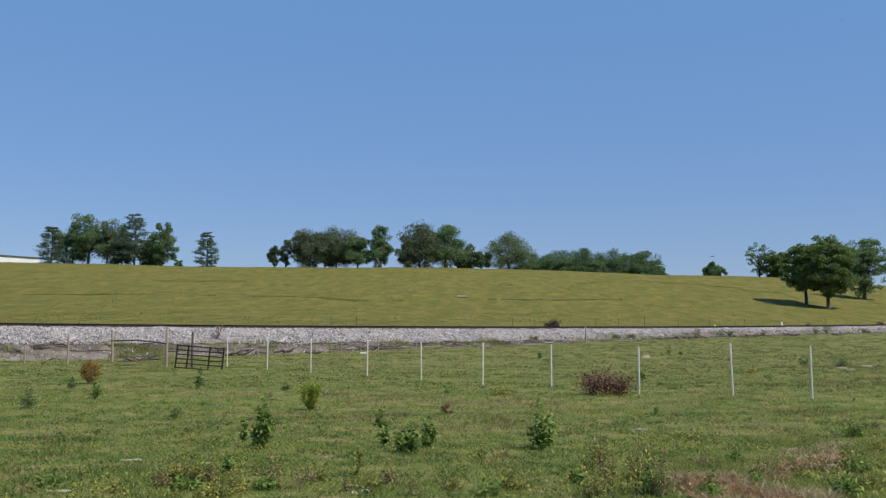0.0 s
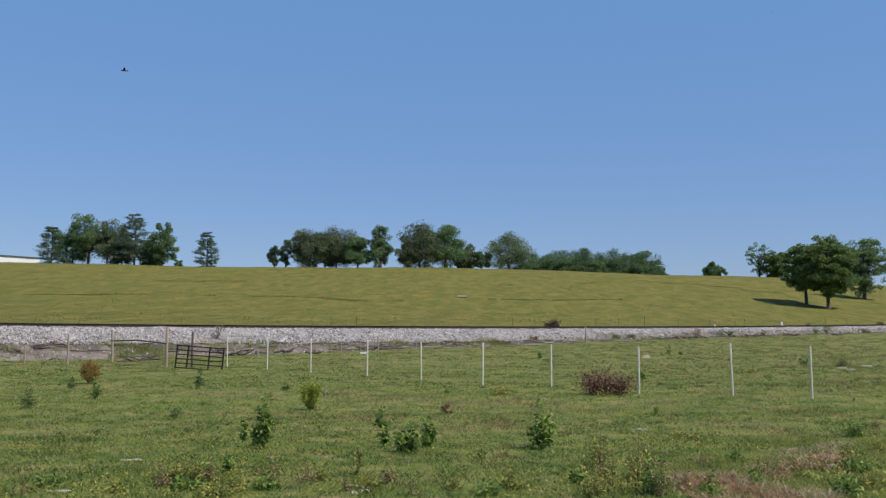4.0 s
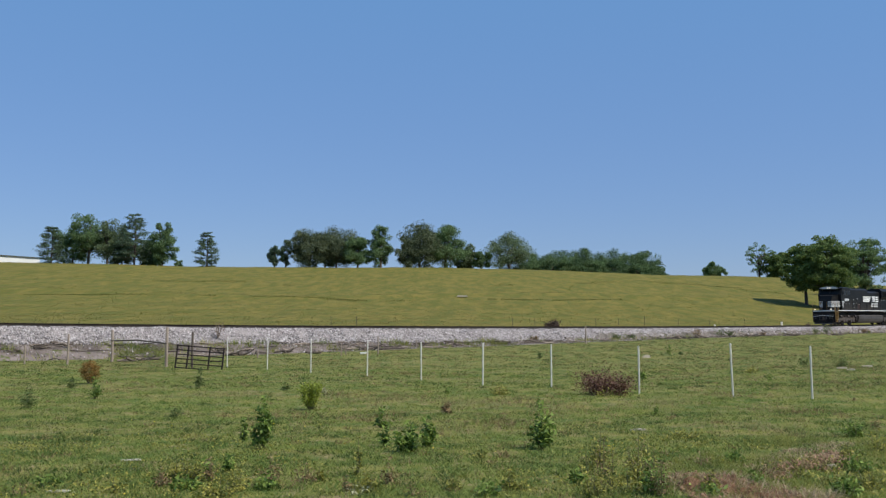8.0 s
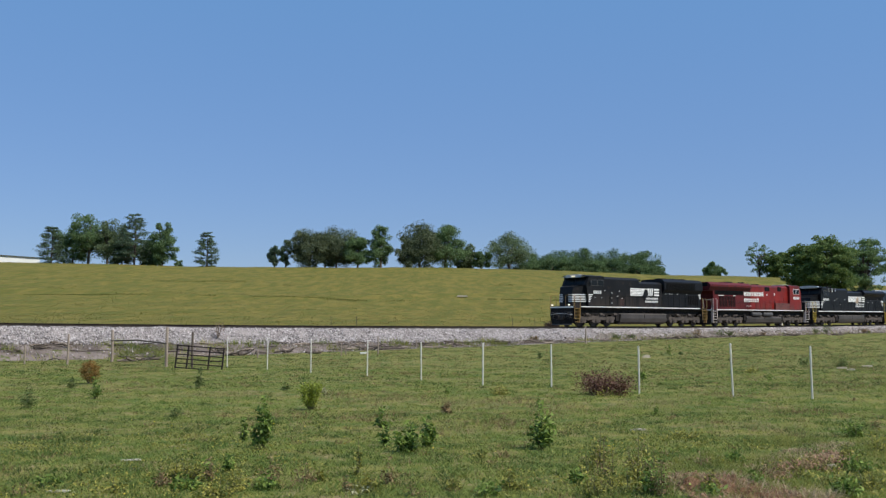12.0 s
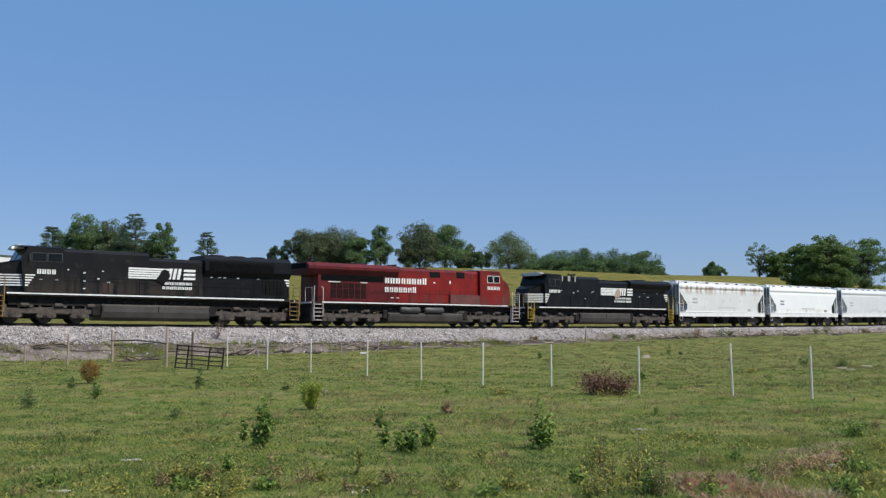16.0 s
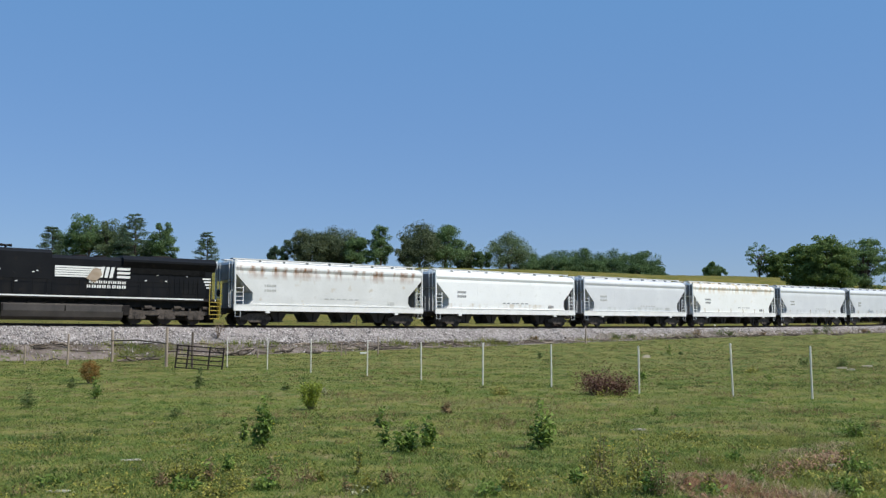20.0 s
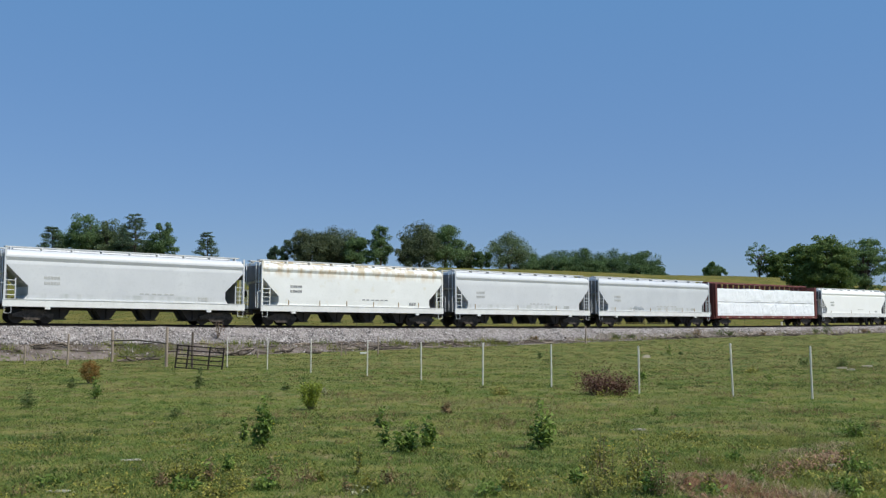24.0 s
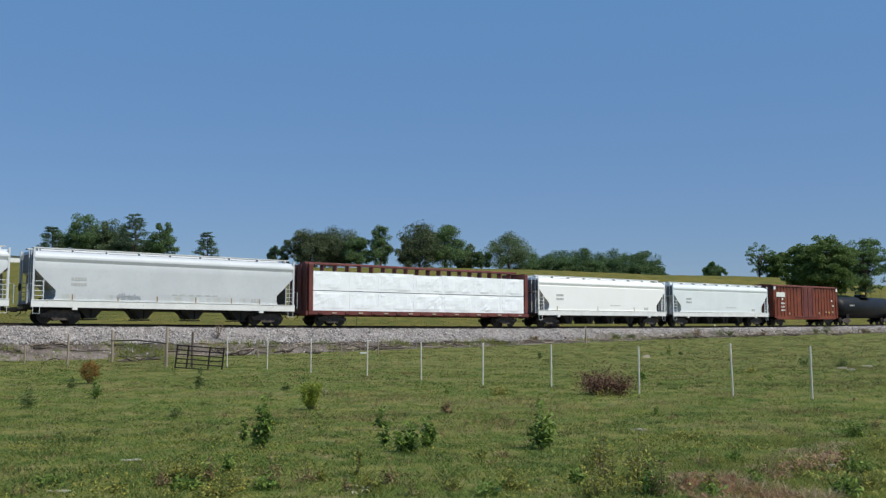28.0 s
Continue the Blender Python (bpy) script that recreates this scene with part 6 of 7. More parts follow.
for k, (px, py, h, w, which, n) in enumerate((
        (312, 848, 34, 46, 0, 190), (286, 862, 30, 36, 1, 170), (330, 866, 24, 60, 2, 150), (370, 852, 36, 30, 1, 120), (362, 834, 20, 26, 2, 70),
        (388, 880, 40, 70, 0, 200), (404, 838, 30, 26, 2, 80), (455, 842, 18, 18, 0, 40), (480, 856, 50, 40, 1, 170), (470, 866, 24, 60, 2, 110),
        (540, 856, 36, 44, 1, 130), (566, 852, 26, 26, 0, 60), (632, 846, 66, 24, 0, 70), (645, 864, 26, 46, 0, 90), (612, 870, 22, 30, 1, 70),
        (688, 858, 44, 34, 1, 100), (1060, 822, 62, 44, 0, 130), (1066, 846, 60, 40, 1, 90), (1128, 852, 76, 50, 0, 120), (1136, 846, 60, 50, 1, 150),
        (1150, 876, 56, 60, 2, 120), (1050, 880, 50, 70, 0, 130), (1020, 858, 30, 40, 2, 90), (905, 866, 34, 56, 0, 120), (860, 878, 26, 50, 2, 110),
        (1210, 776, 18, 70, 0, 150), (1300, 818, 18, 40, 2, 110), (1240, 826, 24, 30, 1, 60), (1256, 872, 34, 30, 0, 120), (1250, 880, 22, 60, 2, 90),
        (1330, 862, 26, 60, 2, 130), (1540, 868, 44, 60, 0, 150), (1520, 836, 30, 50, 2, 150), (1552, 800, 36, 44, 0, 120), (1510, 774, 30, 46, 2, 150),
        (1558, 762, 22, 40, 1, 80), (1500, 880, 40, 60, 2, 160), (1470, 862, 24, 40, 0, 70), (800, 868, 26, 46, 0, 80), (730, 876, 24, 50, 1, 60),
        (1084, 866, 70, 40, 0, 50), (1112, 872, 50, 56, 0, 50), (1150, 866, 74, 40, 0, 50), (1040, 846, 44, 44, 0, 50), (330, 852, 38, 60, 0, 170), (420, 868, 40, 60, 0, 130), (655, 872, 30, 60, 0, 110), (1170, 880, 60, 50, 1, 110), (1420, 850, 24, 50, 0, 80), (1500, 812, 26, 50, 0, 90), (200, 872, 22, 60, 0, 80), (90, 860, 20, 50, 2, 80), (40, 878, 24, 50, 1, 50), (150, 842, 16, 40, 0, 60), (850, 812, 16, 50, 0, 80), (1190, 742, 14, 50, 1, 70))):
    weed(px, py, h, w, which, int(n * (1.2 if which == 1 else 1.8)), 240 + k)
shrub(630, 876, 20, 50, M_FLOWER, "pale flowering weed in rank grass", 300, n=70, leaf=0.02, stems=9, flat=True, name="weed")


# ---- short grass ----
# dark green blades, their colour lowered further to deepen shade in the turf
M_TURFDARK = leaf_surf("dark_bunch_blades", (0.036, 0.068, 0.016), (0.11, 0.145, 0.037), 0.35)
def grass(name, x, y, hmin, hmax, blades, width, material, label, seed, spread_r=0.06, low=0.1, flat=0.9, z=None):
    rs = np.random.RandomState(seed)
    z = land(x, y)[0] if z is None else z
    n = len(x)
    base = np.repeat(np.stack([x, y, z], 1), blades, 0)
    m = n * blades
    off = rs.normal(0, spread_r, (m, 2))
    base[:, :2] += off
    h = rs.uniform(hmin, hmax, m) * np.repeat(rs.uniform(0.6, 1.25, n), blades)
    a = rs.uniform(0, 6.28, m)
    lean = rs.uniform(low, flat, m) * h
    tip = base + np.stack([np.cos(a) * lean, np.sin(a) * lean, h], 1)
    b = rs.uniform(0, 6.28, m)
    wv = np.stack([np.cos(b), np.sin(b), 0 * b], 1) * (width * rs.uniform(0.6, 1.4, m))[:, None]
    v = np.stack([base - wv, base + wv, tip], 1).reshape(-1, 3)
    v[:, 2] -= 0.01 * (np.arange(len(v)) % 3 < 2)
    f = np.arange(len(v)).reshape(-1, 3)
    return tagged(new(name, sheet_mesh(name, v, f, [material], False)), label, "grass", kind="stuff")


rs = np.random.RandomState(77)


def fan(n, y0, y1, power=1.0):
    """Places in the open ground before the camera."""
    y = (y0 ** power + (y1 ** power - y0 ** power) * rs.uniform(0, 1, n)) ** (1 / power)
    return rs.uniform(-0.5, 0.5, n) * y, y


def on_grass(x, y, lo=4.6):
    d = land(x, y)[1]
    return (d > lo) & ~((x > 2.5) & (x < 4.1) & (y < 11.3 + 0.5 * waves(x, y, 3.0, 64)))


def turf(n, y0, y1, a, hgt, wid, sp, seed, green=None):
    """Grazed turf in patches of lush, middling and bleached grass, laid over rather than upright."""
    x, y = fan(n, y0, y1, 1.0)
    k = on_grass(x, y, 4.6 if y1 < 50 else 5.5)
    x, y = x[k], y[k]
    p = waves(x, y, a, seed) + 0.7 * waves(x, y, a * 3.1, seed + 4) + rs.normal(0, 0.05, len(x))
    lush, dry = p > 0.06, (p < -0.16) & (rs.uniform(0, 1, len(p)) < 0.72)
    mid = ~lush & ~dry & (rs.uniform(0, 1, len(p)) < 0.7)
    grass("lush_turf", x[lush], y[lush], 0.5 * hgt, 1.5 * hgt, 6, wid, green or M_LUSH, "lush green patches in the grazed turf", seed + 1, sp, 0.7, 2.4)
    grass("grass_tufts", x[mid], y[mid], 0.4 * hgt, 1.2 * hgt, 6, wid, green or M_BLADE, "short grazed green grass", seed + 2, sp, 0.8, 2.6)
    grass("dry_grass_tufts", x[dry], y[dry], 0.4 * hgt, 1.3 * hgt, 5, wid * 0.8, M_DRY, "bleached dry grass among the green", seed + 3, sp, 0.8, 2.6)


turf(34000, 9.0, 22.0, 2.0, 0.026, 0.006, 0.05, 131)
turf(27000, 21.0, 46.0, 1.2, 0.034, 0.011, 0.09, 141)
turf(20000, 45.0, 125.0, 0.7, 0.05, 0.022, 0.17, 151, leaf_surf("far_pasture_blades", (0.066, 0.098, 0.024), (0.2, 0.18, 0.058), 0.4, 0.3))
# the meadow behind
M_HAYBLADE = leaf_surf("hay_stems", (0.115, 0.122, 0.034), (0.28, 0.225, 0.082), 0.45, 0.16)
M_HAYDARK = leaf_surf("green_hay_stems", (0.115, 0.13, 0.03), (0.215, 0.205, 0.055), 0.45, 0.2)
x, y = fan(60000, 62.0, 300.0, 1.0)
d = land(x, y)[1]
k = d < -7
x, y = x[k], y[k]
p = waves(x * 1.6, y * 0.6, 0.2, 34) + 0.7 * waves(x * 1.3, y * 0.5, 0.7, 37) + rs.normal(0, 0.15, len(x))
grass("hay_tufts", x[p > -0.1], y[p > -0.1], 0.04, 0.12, 4, 0.035, M_HAYBLADE, "ripening yellow hay on the slope", 47, 0.3, 0.7, 2.2)
grass("green_hay_tufts", x[p < -0.22], y[p < -0.22], 0.05, 0.13, 4, 0.035, M_HAYDARK, "green patches in the hay on the slope", 48, 0.3, 0.7, 2.2)
# darker growth along the contour banks
def hill_spot(px, py):
    up = radians(4.887) - math.atan((py - 441) / 1742.3)
    lo, hi = 100.0, 299.0
    for _ in range(30):
        y = (lo + hi) / 2
        x = bearing(px, y, y * math.tan(up))
        if EYE + y * math.tan(up) > height(x, y):
            lo = y
        else:
            hi = y
    return x, y


for seed, line in enumerate(([(-40, 521), (120, 522), (230, 521), (400, 524), (560, 527), (640, 533)], [(700, 533), (830, 530), (1000, 532), (1140, 530), (1210, 536)], [(1130, 497), (1220, 503), (1320, 514), (1420, 523)], [(880, 505), (1000, 503), (1100, 499)], [(280, 497), (420, 498), (520, 505)])):
    pts = np.array([hill_spot(*q) for q in line])
    t = np.random.RandomState(seed + 60).uniform(0, len(line) - 1, 760 if seed < 2 else 300)
    i = np.minimum(t.astype(int), len(line) - 2)
    q = pts[i] + (pts[i + 1] - pts[i]) * (t - i)[:, None]
    jit = np.random.RandomState(seed + 80).normal(0, 1, (len(t), 2)) * np.array((0.8, 0.7 if seed < 2 else 1.6))
    keep = waves(q[:, 0], q[:, 1], 0.25, 90 + seed) > -0.15
    grass("bank_growth", (q + jit)[keep][:, 0], (q + jit)[keep][:, 1], 0.05, 0.15, 6, 0.07, M_HAYDARK, "darker growth along a contour bank", 95 + seed, 0.3)
# tufts coloured paler to give lit flecks, and dry weed patches farther out
x, y = fan(9000, 9.2, 60.0, 0.8)
k = on_grass(x, y) & (waves(x, y, 1.5, 83) + rs.normal(0, 0.2, len(x)) > 0.05)
grass("pale_tufts", x[k], y[k], 0.02, 0.06, 9, 0.007, M_BRIGHT, "pale green tufts coloured as lit flecks", 84, 0.06, 0.6, 2.0)
for j, (px, py, wx) in enumerate(((650, 712, 1.6), (720, 704, 1.2), (600, 700, 1.0), (840, 716, 1.4), (1010, 730, 1.2), (930, 712, 1.0), (790, 760, 1.0), (520, 740, 1.2), (660, 740, 1.0), (1180, 715, 1.0), (1300, 700, 1.2), (890, 752, 0.9), (400, 700, 1.2), (200, 690, 1.4), (1420, 730, 1.0), (1340, 760, 0.8), (1380, 625, 2.6), (1455, 632, 2.4), (1525, 622, 3.0), (1500, 680, 1.6), (1300, 636, 2.4), (1235, 622, 2.8), (1555, 655, 2.0), (1130, 618, 2.6), (1420, 612, 3.0))):
    gx0, gy0, _ = spot(px, py)
    q = np.array((gx0, gy0)) + rs.normal(0, 1, (90, 2)) * np.array((0.5 * wx, 0.7 * wx))
    grass("dry_weed_patch", q[:, 0], q[:, 1], 0.03, 0.13, 5, 0.006, M_BROWNWEED if j % 3 else M_DRY, "thin patch of dry brown weeds in the pasture", 400 + j, 0.08, 0.4, 1.5)
# bunches that stand a hand above the turf
for j, (n, m, lab) in enumerate(((620, M_LUSH, "lush green bunch grass in the pasture"), (420, M_BRIGHT, "pale green bunch grass in the pasture"), (190, M_BROWNWEED, "dead tan bunch grass in the pasture"), (260, M_TURFDARK, "dark green bunch grass in the pasture"))):
    x, y = fan(n, 9.2, 44.0, 0.75)
    k = on_grass(x, y)
    x, y = x[k], y[k]
    grass("bunch_grass", x, y, 0.03, 0.095, 36, 0.006, m, lab, 500 + j, 0.075, 0.3, 1.4)
# the farther pasture is patchier: dark clumps and dead brown weeds
for j, (n, m, lab, lim) in enumerate(((5600, M_TURFDARK, "dark green clumps in the farther pasture", -0.12), (3000, M_BROWNWEED, "dead brown weeds in the farther pasture", 0.0), (700, M_SEEDLING, "low dark weeds in the farther pasture", 0.12))):
    x, y = fan(n, 30.0, 100.0, 1.3)
    k = on_grass(x, y, 5.0) & (waves(x, y, 0.55, 530 + j) + 0.5 * waves(x, y, 1.8, 540 + j) + 0.25 * (x / y > 0.1) + 0.3 * (x / y > 0.24) > lim + 0.1)
    grass("far_clumps", x[k], y[k], 0.03, 0.1, 12, 0.014, m, lab, 550 + j, 0.16, 0.4, 1.8)
# darker, ranker clumps through the turf
x, y = fan(4200, 9.2, 80.0, 0.75)
k = on_grass(x, y)
x, y = x[k], y[k]
M_DARKBLADE = leaf_surf("rank_green_blades", (0.065, 0.108, 0.024), (0.15, 0.185, 0.045), 0.4)
clumpy = waves(x, y, 1.1, 57) > 0.02
grass("rank_clumps", x[clumpy], y[clumpy], 0.015, 0.055, 14, 0.008, M_DARKBLADE, "darker rank clumps in the pasture", 55, 0.1, 0.5, 1.8)
# low dark growth whose colour also stands for shade between tufts
x, y = fan(4200, 9.1, 21.0)
k = on_grass(x, y) & (waves(x, y, 1.7, 158) + 0.6 * waves(x, y, 5.0, 159) > 0.04)
grass("low_dark_growth", x[k], y[k], 0.02, 0.06, 12, 0.008, M_TURFDARK, "dark green low growth with shade between tufts in its colour", 160, 0.08, 0.8, 2.4)
x, y = fan(3000, 9.0, 14.5)
k = on_grass(x, y) & (waves(x, y, 2.0, 58) > -0.1)
grass("rank_grass", x[k], y[k], 0.03, 0.09, 8, 0.006, M_LUSH, "ranker grass close to the washed-out edge", 59, 0.07, 0.6, 2.2)
x, y = fan(1500, 9.2, 60.0, 0.6)
k = on_grass(x, y)
x, y = x[k], y[k]
grass("seed_stalks", x, y, 0.06, 0.2, 2, 0.0022, M_DRY, "thin bleached seed stalks above the turf", 56, 0.12)
x, y = fan(2400, 9.2, 16.0)
k = on_grass(x, y) & (waves(x, y, 1.4, 54) > 0.12)
x, y = x[k], y[k]
c = np.repeat(np.stack([x, y, land(x, y)[0] + 0.04], 1), 7, 0) + rs.normal(0, 1, (len(x) * 7, 3)) * np.array((0.06, 0.06, 0.025))
tagged(leaves("yellowing_weeds", c, 0.018, M_WEED, None, 60, aspect=0.6, up=0.8), "low yellowing weeds in the rank turf", "weeds", kind="stuff")
# small yellow flowers close by
x, y = fan(380, 9.5, 18.0)
k = on_grass(x, y) & (waves(x, y, 0.7, 51) > 0.05)
x, y = x[k], y[k]
z = land(x, y)[0]
fl = leaves("yellow_flowers", np.stack([x, y, z + rs.uniform(0.05, 0.12, len(x))], 1), 0.013, leaf_surf("buttercup_yellow", (0.5, 0.4, 0.02), (0.65, 0.5, 0.05)), None, 52, aspect=0.9, up=2.0)
tagged(fl, "tiny yellow flowers scattered in the grass", "flowers", kind="stuff")
# broad-leaved weeds in the turf
x, y = fan(5200, 9.2, 60.0, 0.7)
k = on_grass(x, y)
x, y = x[k], y[k]
z = land(x, y)[0]
c = np.repeat(np.stack([x, y, z + 0.025], 1), 6, 0) + rs.normal(0, 1, (len(x) * 6, 3)) * np.array((0.05, 0.05, 0.015))
M_TURFWEED = leaf_surf("turf_weed_leaves", (0.1, 0.135, 0.03), (0.3, 0.3, 0.08), 0.4)
tagged(leaves("turf_weeds", c, 0.02, M_TURFWEED, None, 53, aspect=0.6, up=1.2), "low broad-leaved weeds in the turf", "weeds", kind="stuff")

# ---- washed-out clay at the near edge ----
def in_gully(n, lo, hi, t0=-0.3, t1=5.6):
    t, q = rs.uniform(t0, t1, n), rs.uniform(lo, hi, n)
    return 2.7 + t * 0.6 - q * 0.75, 10.9 + t * 0.8 + q * 0.66


bank_x, bank_y = np.meshgrid(np.arange(2.38, 4.22, 0.02), np.arange(9.9, 11.35, 0.02))
bx, by = bank_x.ravel(), bank_y.ravel()
lip = 10.72 + 0.16 * waves(bx, 0 * bx, 2.4, 164) + 0.05 * waves(bx, 0 * bx, 9.0, 165)
rough = np.array([noise.noise(Vector((u * 7, v * 7, 0.3))) * 0.035 - max(0.0, 0.3 - abs(noise.noise(Vector((u * 6, v * 3, 4.2)))) * 2.2) * 0.2 - abs(noise.noise(Vector((u * 15, v * 11, 2.2)))) * 0.05 + noise.noise(Vector((u * 34, v * 34, 7.7))) * 0.02 for u, v in zip(bx, by)])
edge = smooth01((bx - 2.38) / 0.25) * smooth01((4.2 - bx) / 0.5)
rise = 0.1 * smooth01((by - lip + 0.2) / 0.16) * (1 - smooth01((by - lip - 0.3) / 0.5))
bz = land(bx, by)[0] - 0.06 + edge * (0.06 + rise + rough)
ny_, nx_ = bank_x.shape
bi = np.arange(nx_ * ny_).reshape(ny_, nx_)
bf = np.stack([bi[:-1, :-1], bi[:-1, 1:], bi[1:, 1:], bi[1:, :-1]], -1).reshape(-1, 4)
tagged(new("clay_bank", sheet_mesh("clay_bank", np.stack([bx, by, bz], 1), bf, [M_CLAY], False)), "crumbling red-brown clay bank with crevices", "soil", kind="stuff")
pick = np.random.RandomState(166).choice(np.nonzero(edge > 0.35)[0], 900, replace=False)
M_STRAW = leaf_surf("dead_straw", (0.33, 0.25, 0.15), (0.54, 0.43, 0.27), 0.3)
grass("bank_straw", bx[pick[:240]], by[pick[:240]], 0.03, 0.09, 6, 0.004, M_STRAW, "dead straw hanging over a clay bank", 167, 0.03, 0.5, 2.2, bz[pick[:240]])
grass("bank_sprouts", bx[pick[430:560]], by[pick[430:560]], 0.03, 0.09, 6, 0.006, M_BRIGHT, "green sprouts rooted in a clay bank", 168, 0.03, 0.3, 1.4, bz[pick[430:560]])
scatter_stones("bank_crumbs", np.stack([bx, by, bz + 0.006], 1)[pick[560:]], 0.006 + 0.024 * np.random.RandomState(169).uniform(0, 1, 340) ** 2, M_CLAYBITS, "loose clay crumbs on a washed-out bank", 170, "soil")
n = 5200
x, y = 2.5 + 1.65 * rs.uniform(0, 1, n) ** 0.9, 9.6 + 1.9 * rs.uniform(0, 1, n)
k = y < 11.2 + 0.4 * waves(x, y, 3.0, 64)
x, y = x[k], y[k]
scatter_stones("clay_clods", np.stack([x, y, land(x, y)[0] + 0.004 + 0.03 * waves(x, y, 9.0, 65)], 1), 0.006 + 0.034 * rs.uniform(0, 1, len(x)) ** 2, M_CLAYBITS, "crumbling red-brown clay clods in a washed-out edge", 61, "soil")
kb = rs.uniform(0, 1, len(x)) < 0.22
scatter_stones("clay_lumps", np.stack([x[kb], y[kb], land(x[kb], y[kb])[0] + 0.05 * rs.uniform(0, 1, int(kb.sum())) ** 1.5], 1), 0.01 + 0.034 * rs.uniform(0, 1, int(kb.sum())) ** 2.5, M_CLAYBITS, "larger broken clay lumps in a washed-out edge", 67, "soil")
k = rs.uniform(0, 1, len(x)) < 0.16
grass("dead_grass_tufts", x[k], y[k], 0.03, 0.12, 5, 0.003, M_STRAW, "dead straw over washed-out clay", 62, 0.05, 0.4, 2.0)
lx = 2.45 + 1.8 * rs.uniform(0, 1, 620)
ly = 10.86 + 0.16 * waves(lx, 0 * lx, 2.4, 164) + rs.normal(0, 0.1, 620)
grass("lip_straw", lx[:380], ly[:380] - 0.06, 0.05, 0.15, 9, 0.004, M_STRAW, "dead straw hanging over the lip of a washed-out edge", 72, 0.05, 0.5, 1.8)
grass("lip_weeds", lx[380:], ly[380:], 0.03, 0.12, 7, 0.0045, M_BRIGHT, "green weeds along the lip of a washed-out edge", 73, 0.05, 0.3, 1.3)
k = rs.uniform(0, 1, len(x)) < 0.2
grass("clay_weeds", x[k], y[k], 0.02, 0.1, 6, 0.004, M_BLADE, "sparse green weeds rooted in clay", 71, 0.05, 0.3, 1.6)
x, y = in_gully(1500, -0.5, 0.15, 1.0, 5.6)
k = waves(x, y, 2.6, 66) + 0.8 * waves(x, y, 7, 67) > 0.16
grass("straw_patches", x[k], y[k], 0.012, 0.05, 7, 0.005, M_STRAW, "trampled tan straw in patches along a worn strip", 68, 0.06, 0.8, 2.6)
k = k & (rs.uniform(0, 1, len(k)) < 0.12)
scatter_stones("bare_clods", np.stack([x[k], y[k], land(x[k], y[k])[0] + 0.006], 1), rs.uniform(0.01, 0.035, int(k.sum())), M_CLAY, "bare pinkish soil clods along a worn strip", 69, "soil")
# a tongue of bare clay that climbs from the washed-out edge into the turf
knots = np.array([spot(*q)[:2] for q in ((1350, 868), (1392, 842), (1440, 822), (1486, 805))])
u, across = rs.uniform(0, 3, 1500), rs.normal(0, 1, 1500)
x = np.interp(u, np.arange(4), knots[:, 0]) + across * (0.16 - 0.02 * u)
y = np.interp(u, np.arange(4), knots[:, 1]) + rs.normal(0, 0.17, 1500)
k = waves(x, y, 4.0, 171) > -0.12
x, y = x[k], y[k]
scatter_stones("clay_tongue", np.stack([x, y, land(x, y)[0] + 0.012 + 0.012 * rs.uniform(0, 1, len(x))], 1), 0.01 + 0.03 * rs.uniform(0, 1, len(x)) ** 2, M_CLAYBITS, "bare red-brown clay clods breaking through turf", 172, "soil")
grass("tongue_straw", x[:150], y[:150], 0.03, 0.11, 6, 0.004, M_STRAW, "dead straw over bare clay in the turf", 173, 0.05, 0.5, 1.8)
x, y = in_gully(2600, -1.4, 0.9)
k = waves(x, y, 2.2, 70) > -0.1
grass("gully_weeds", x[k], y[k], 0.03, 0.11, 6, 0.005, M_BLADE, "green weeds on washed-out clay", 63, 0.06, 0.3, 1.4)


def pale_scrap(px, py, length, label, material, name, turn=0.0, thick=0.016):
    x, y, z = spot(px, py)
    b = Build().prism_y([(-length / 2, 0), (length / 2, 0), (length / 2 - 0.04, thick), (0.05, thick * 1.3), (-length / 2 + 0.03, thick * 0.8)], -0.022, 0.022)
    st = part(name, b, material, None)
    st.matrix_basis = pose(x, y, z + 0.012, 0, 0, turn)
    return tagged(st, label, "wood" if "stick" in name else "stone")


M_STICK = surf("sun_bleached_stick", (0.55, 0.5, 0.4), (0.7, 0.64, 0.53), 6.0, 0.9, 0.3)
M_BLEACH = surf("bleached_wood", (0.4, 0.35, 0.27), (0.52, 0.46, 0.37), 6.0, 0.9, 0.3)
pale_scrap(232, 817, 0.28, "bleached stick lying in the grass", M_STICK, "stick", 8)
pale_scrap(106, 873, 0.3, "bleached stick lying in rank grass", M_STICK, "stick", -4)
pale_scrap(1130, 763, 0.3, "flat pale stone in the grass", M_BLEACH, "flat_stone", 5, 0.025)
pale_scrap(1470, 827, 0.16, "pale stone on washed-out clay", M_BLEACH, "flat_stone", 10, 0.02)
pale_scrap(1534, 650, 0.6, "pale flat stone lying in the pasture", M_BLEACH, "flat_stone", 10, 0.07)
pale_scrap(1490, 653, 0.5, "pale flat stone under a dark bush", M_BLEACH, "flat_stone", 0, 0.06)
pale_scrap(1506, 656, 0.4, "pale flat stone lying in the pasture", M_BLEACH, "flat_stone", -8, 0.06)
pale_scrap(1144, 634, 0.5, "small pale stone near the fence", M_BLEACH, "flat_stone", 15, 0.14)

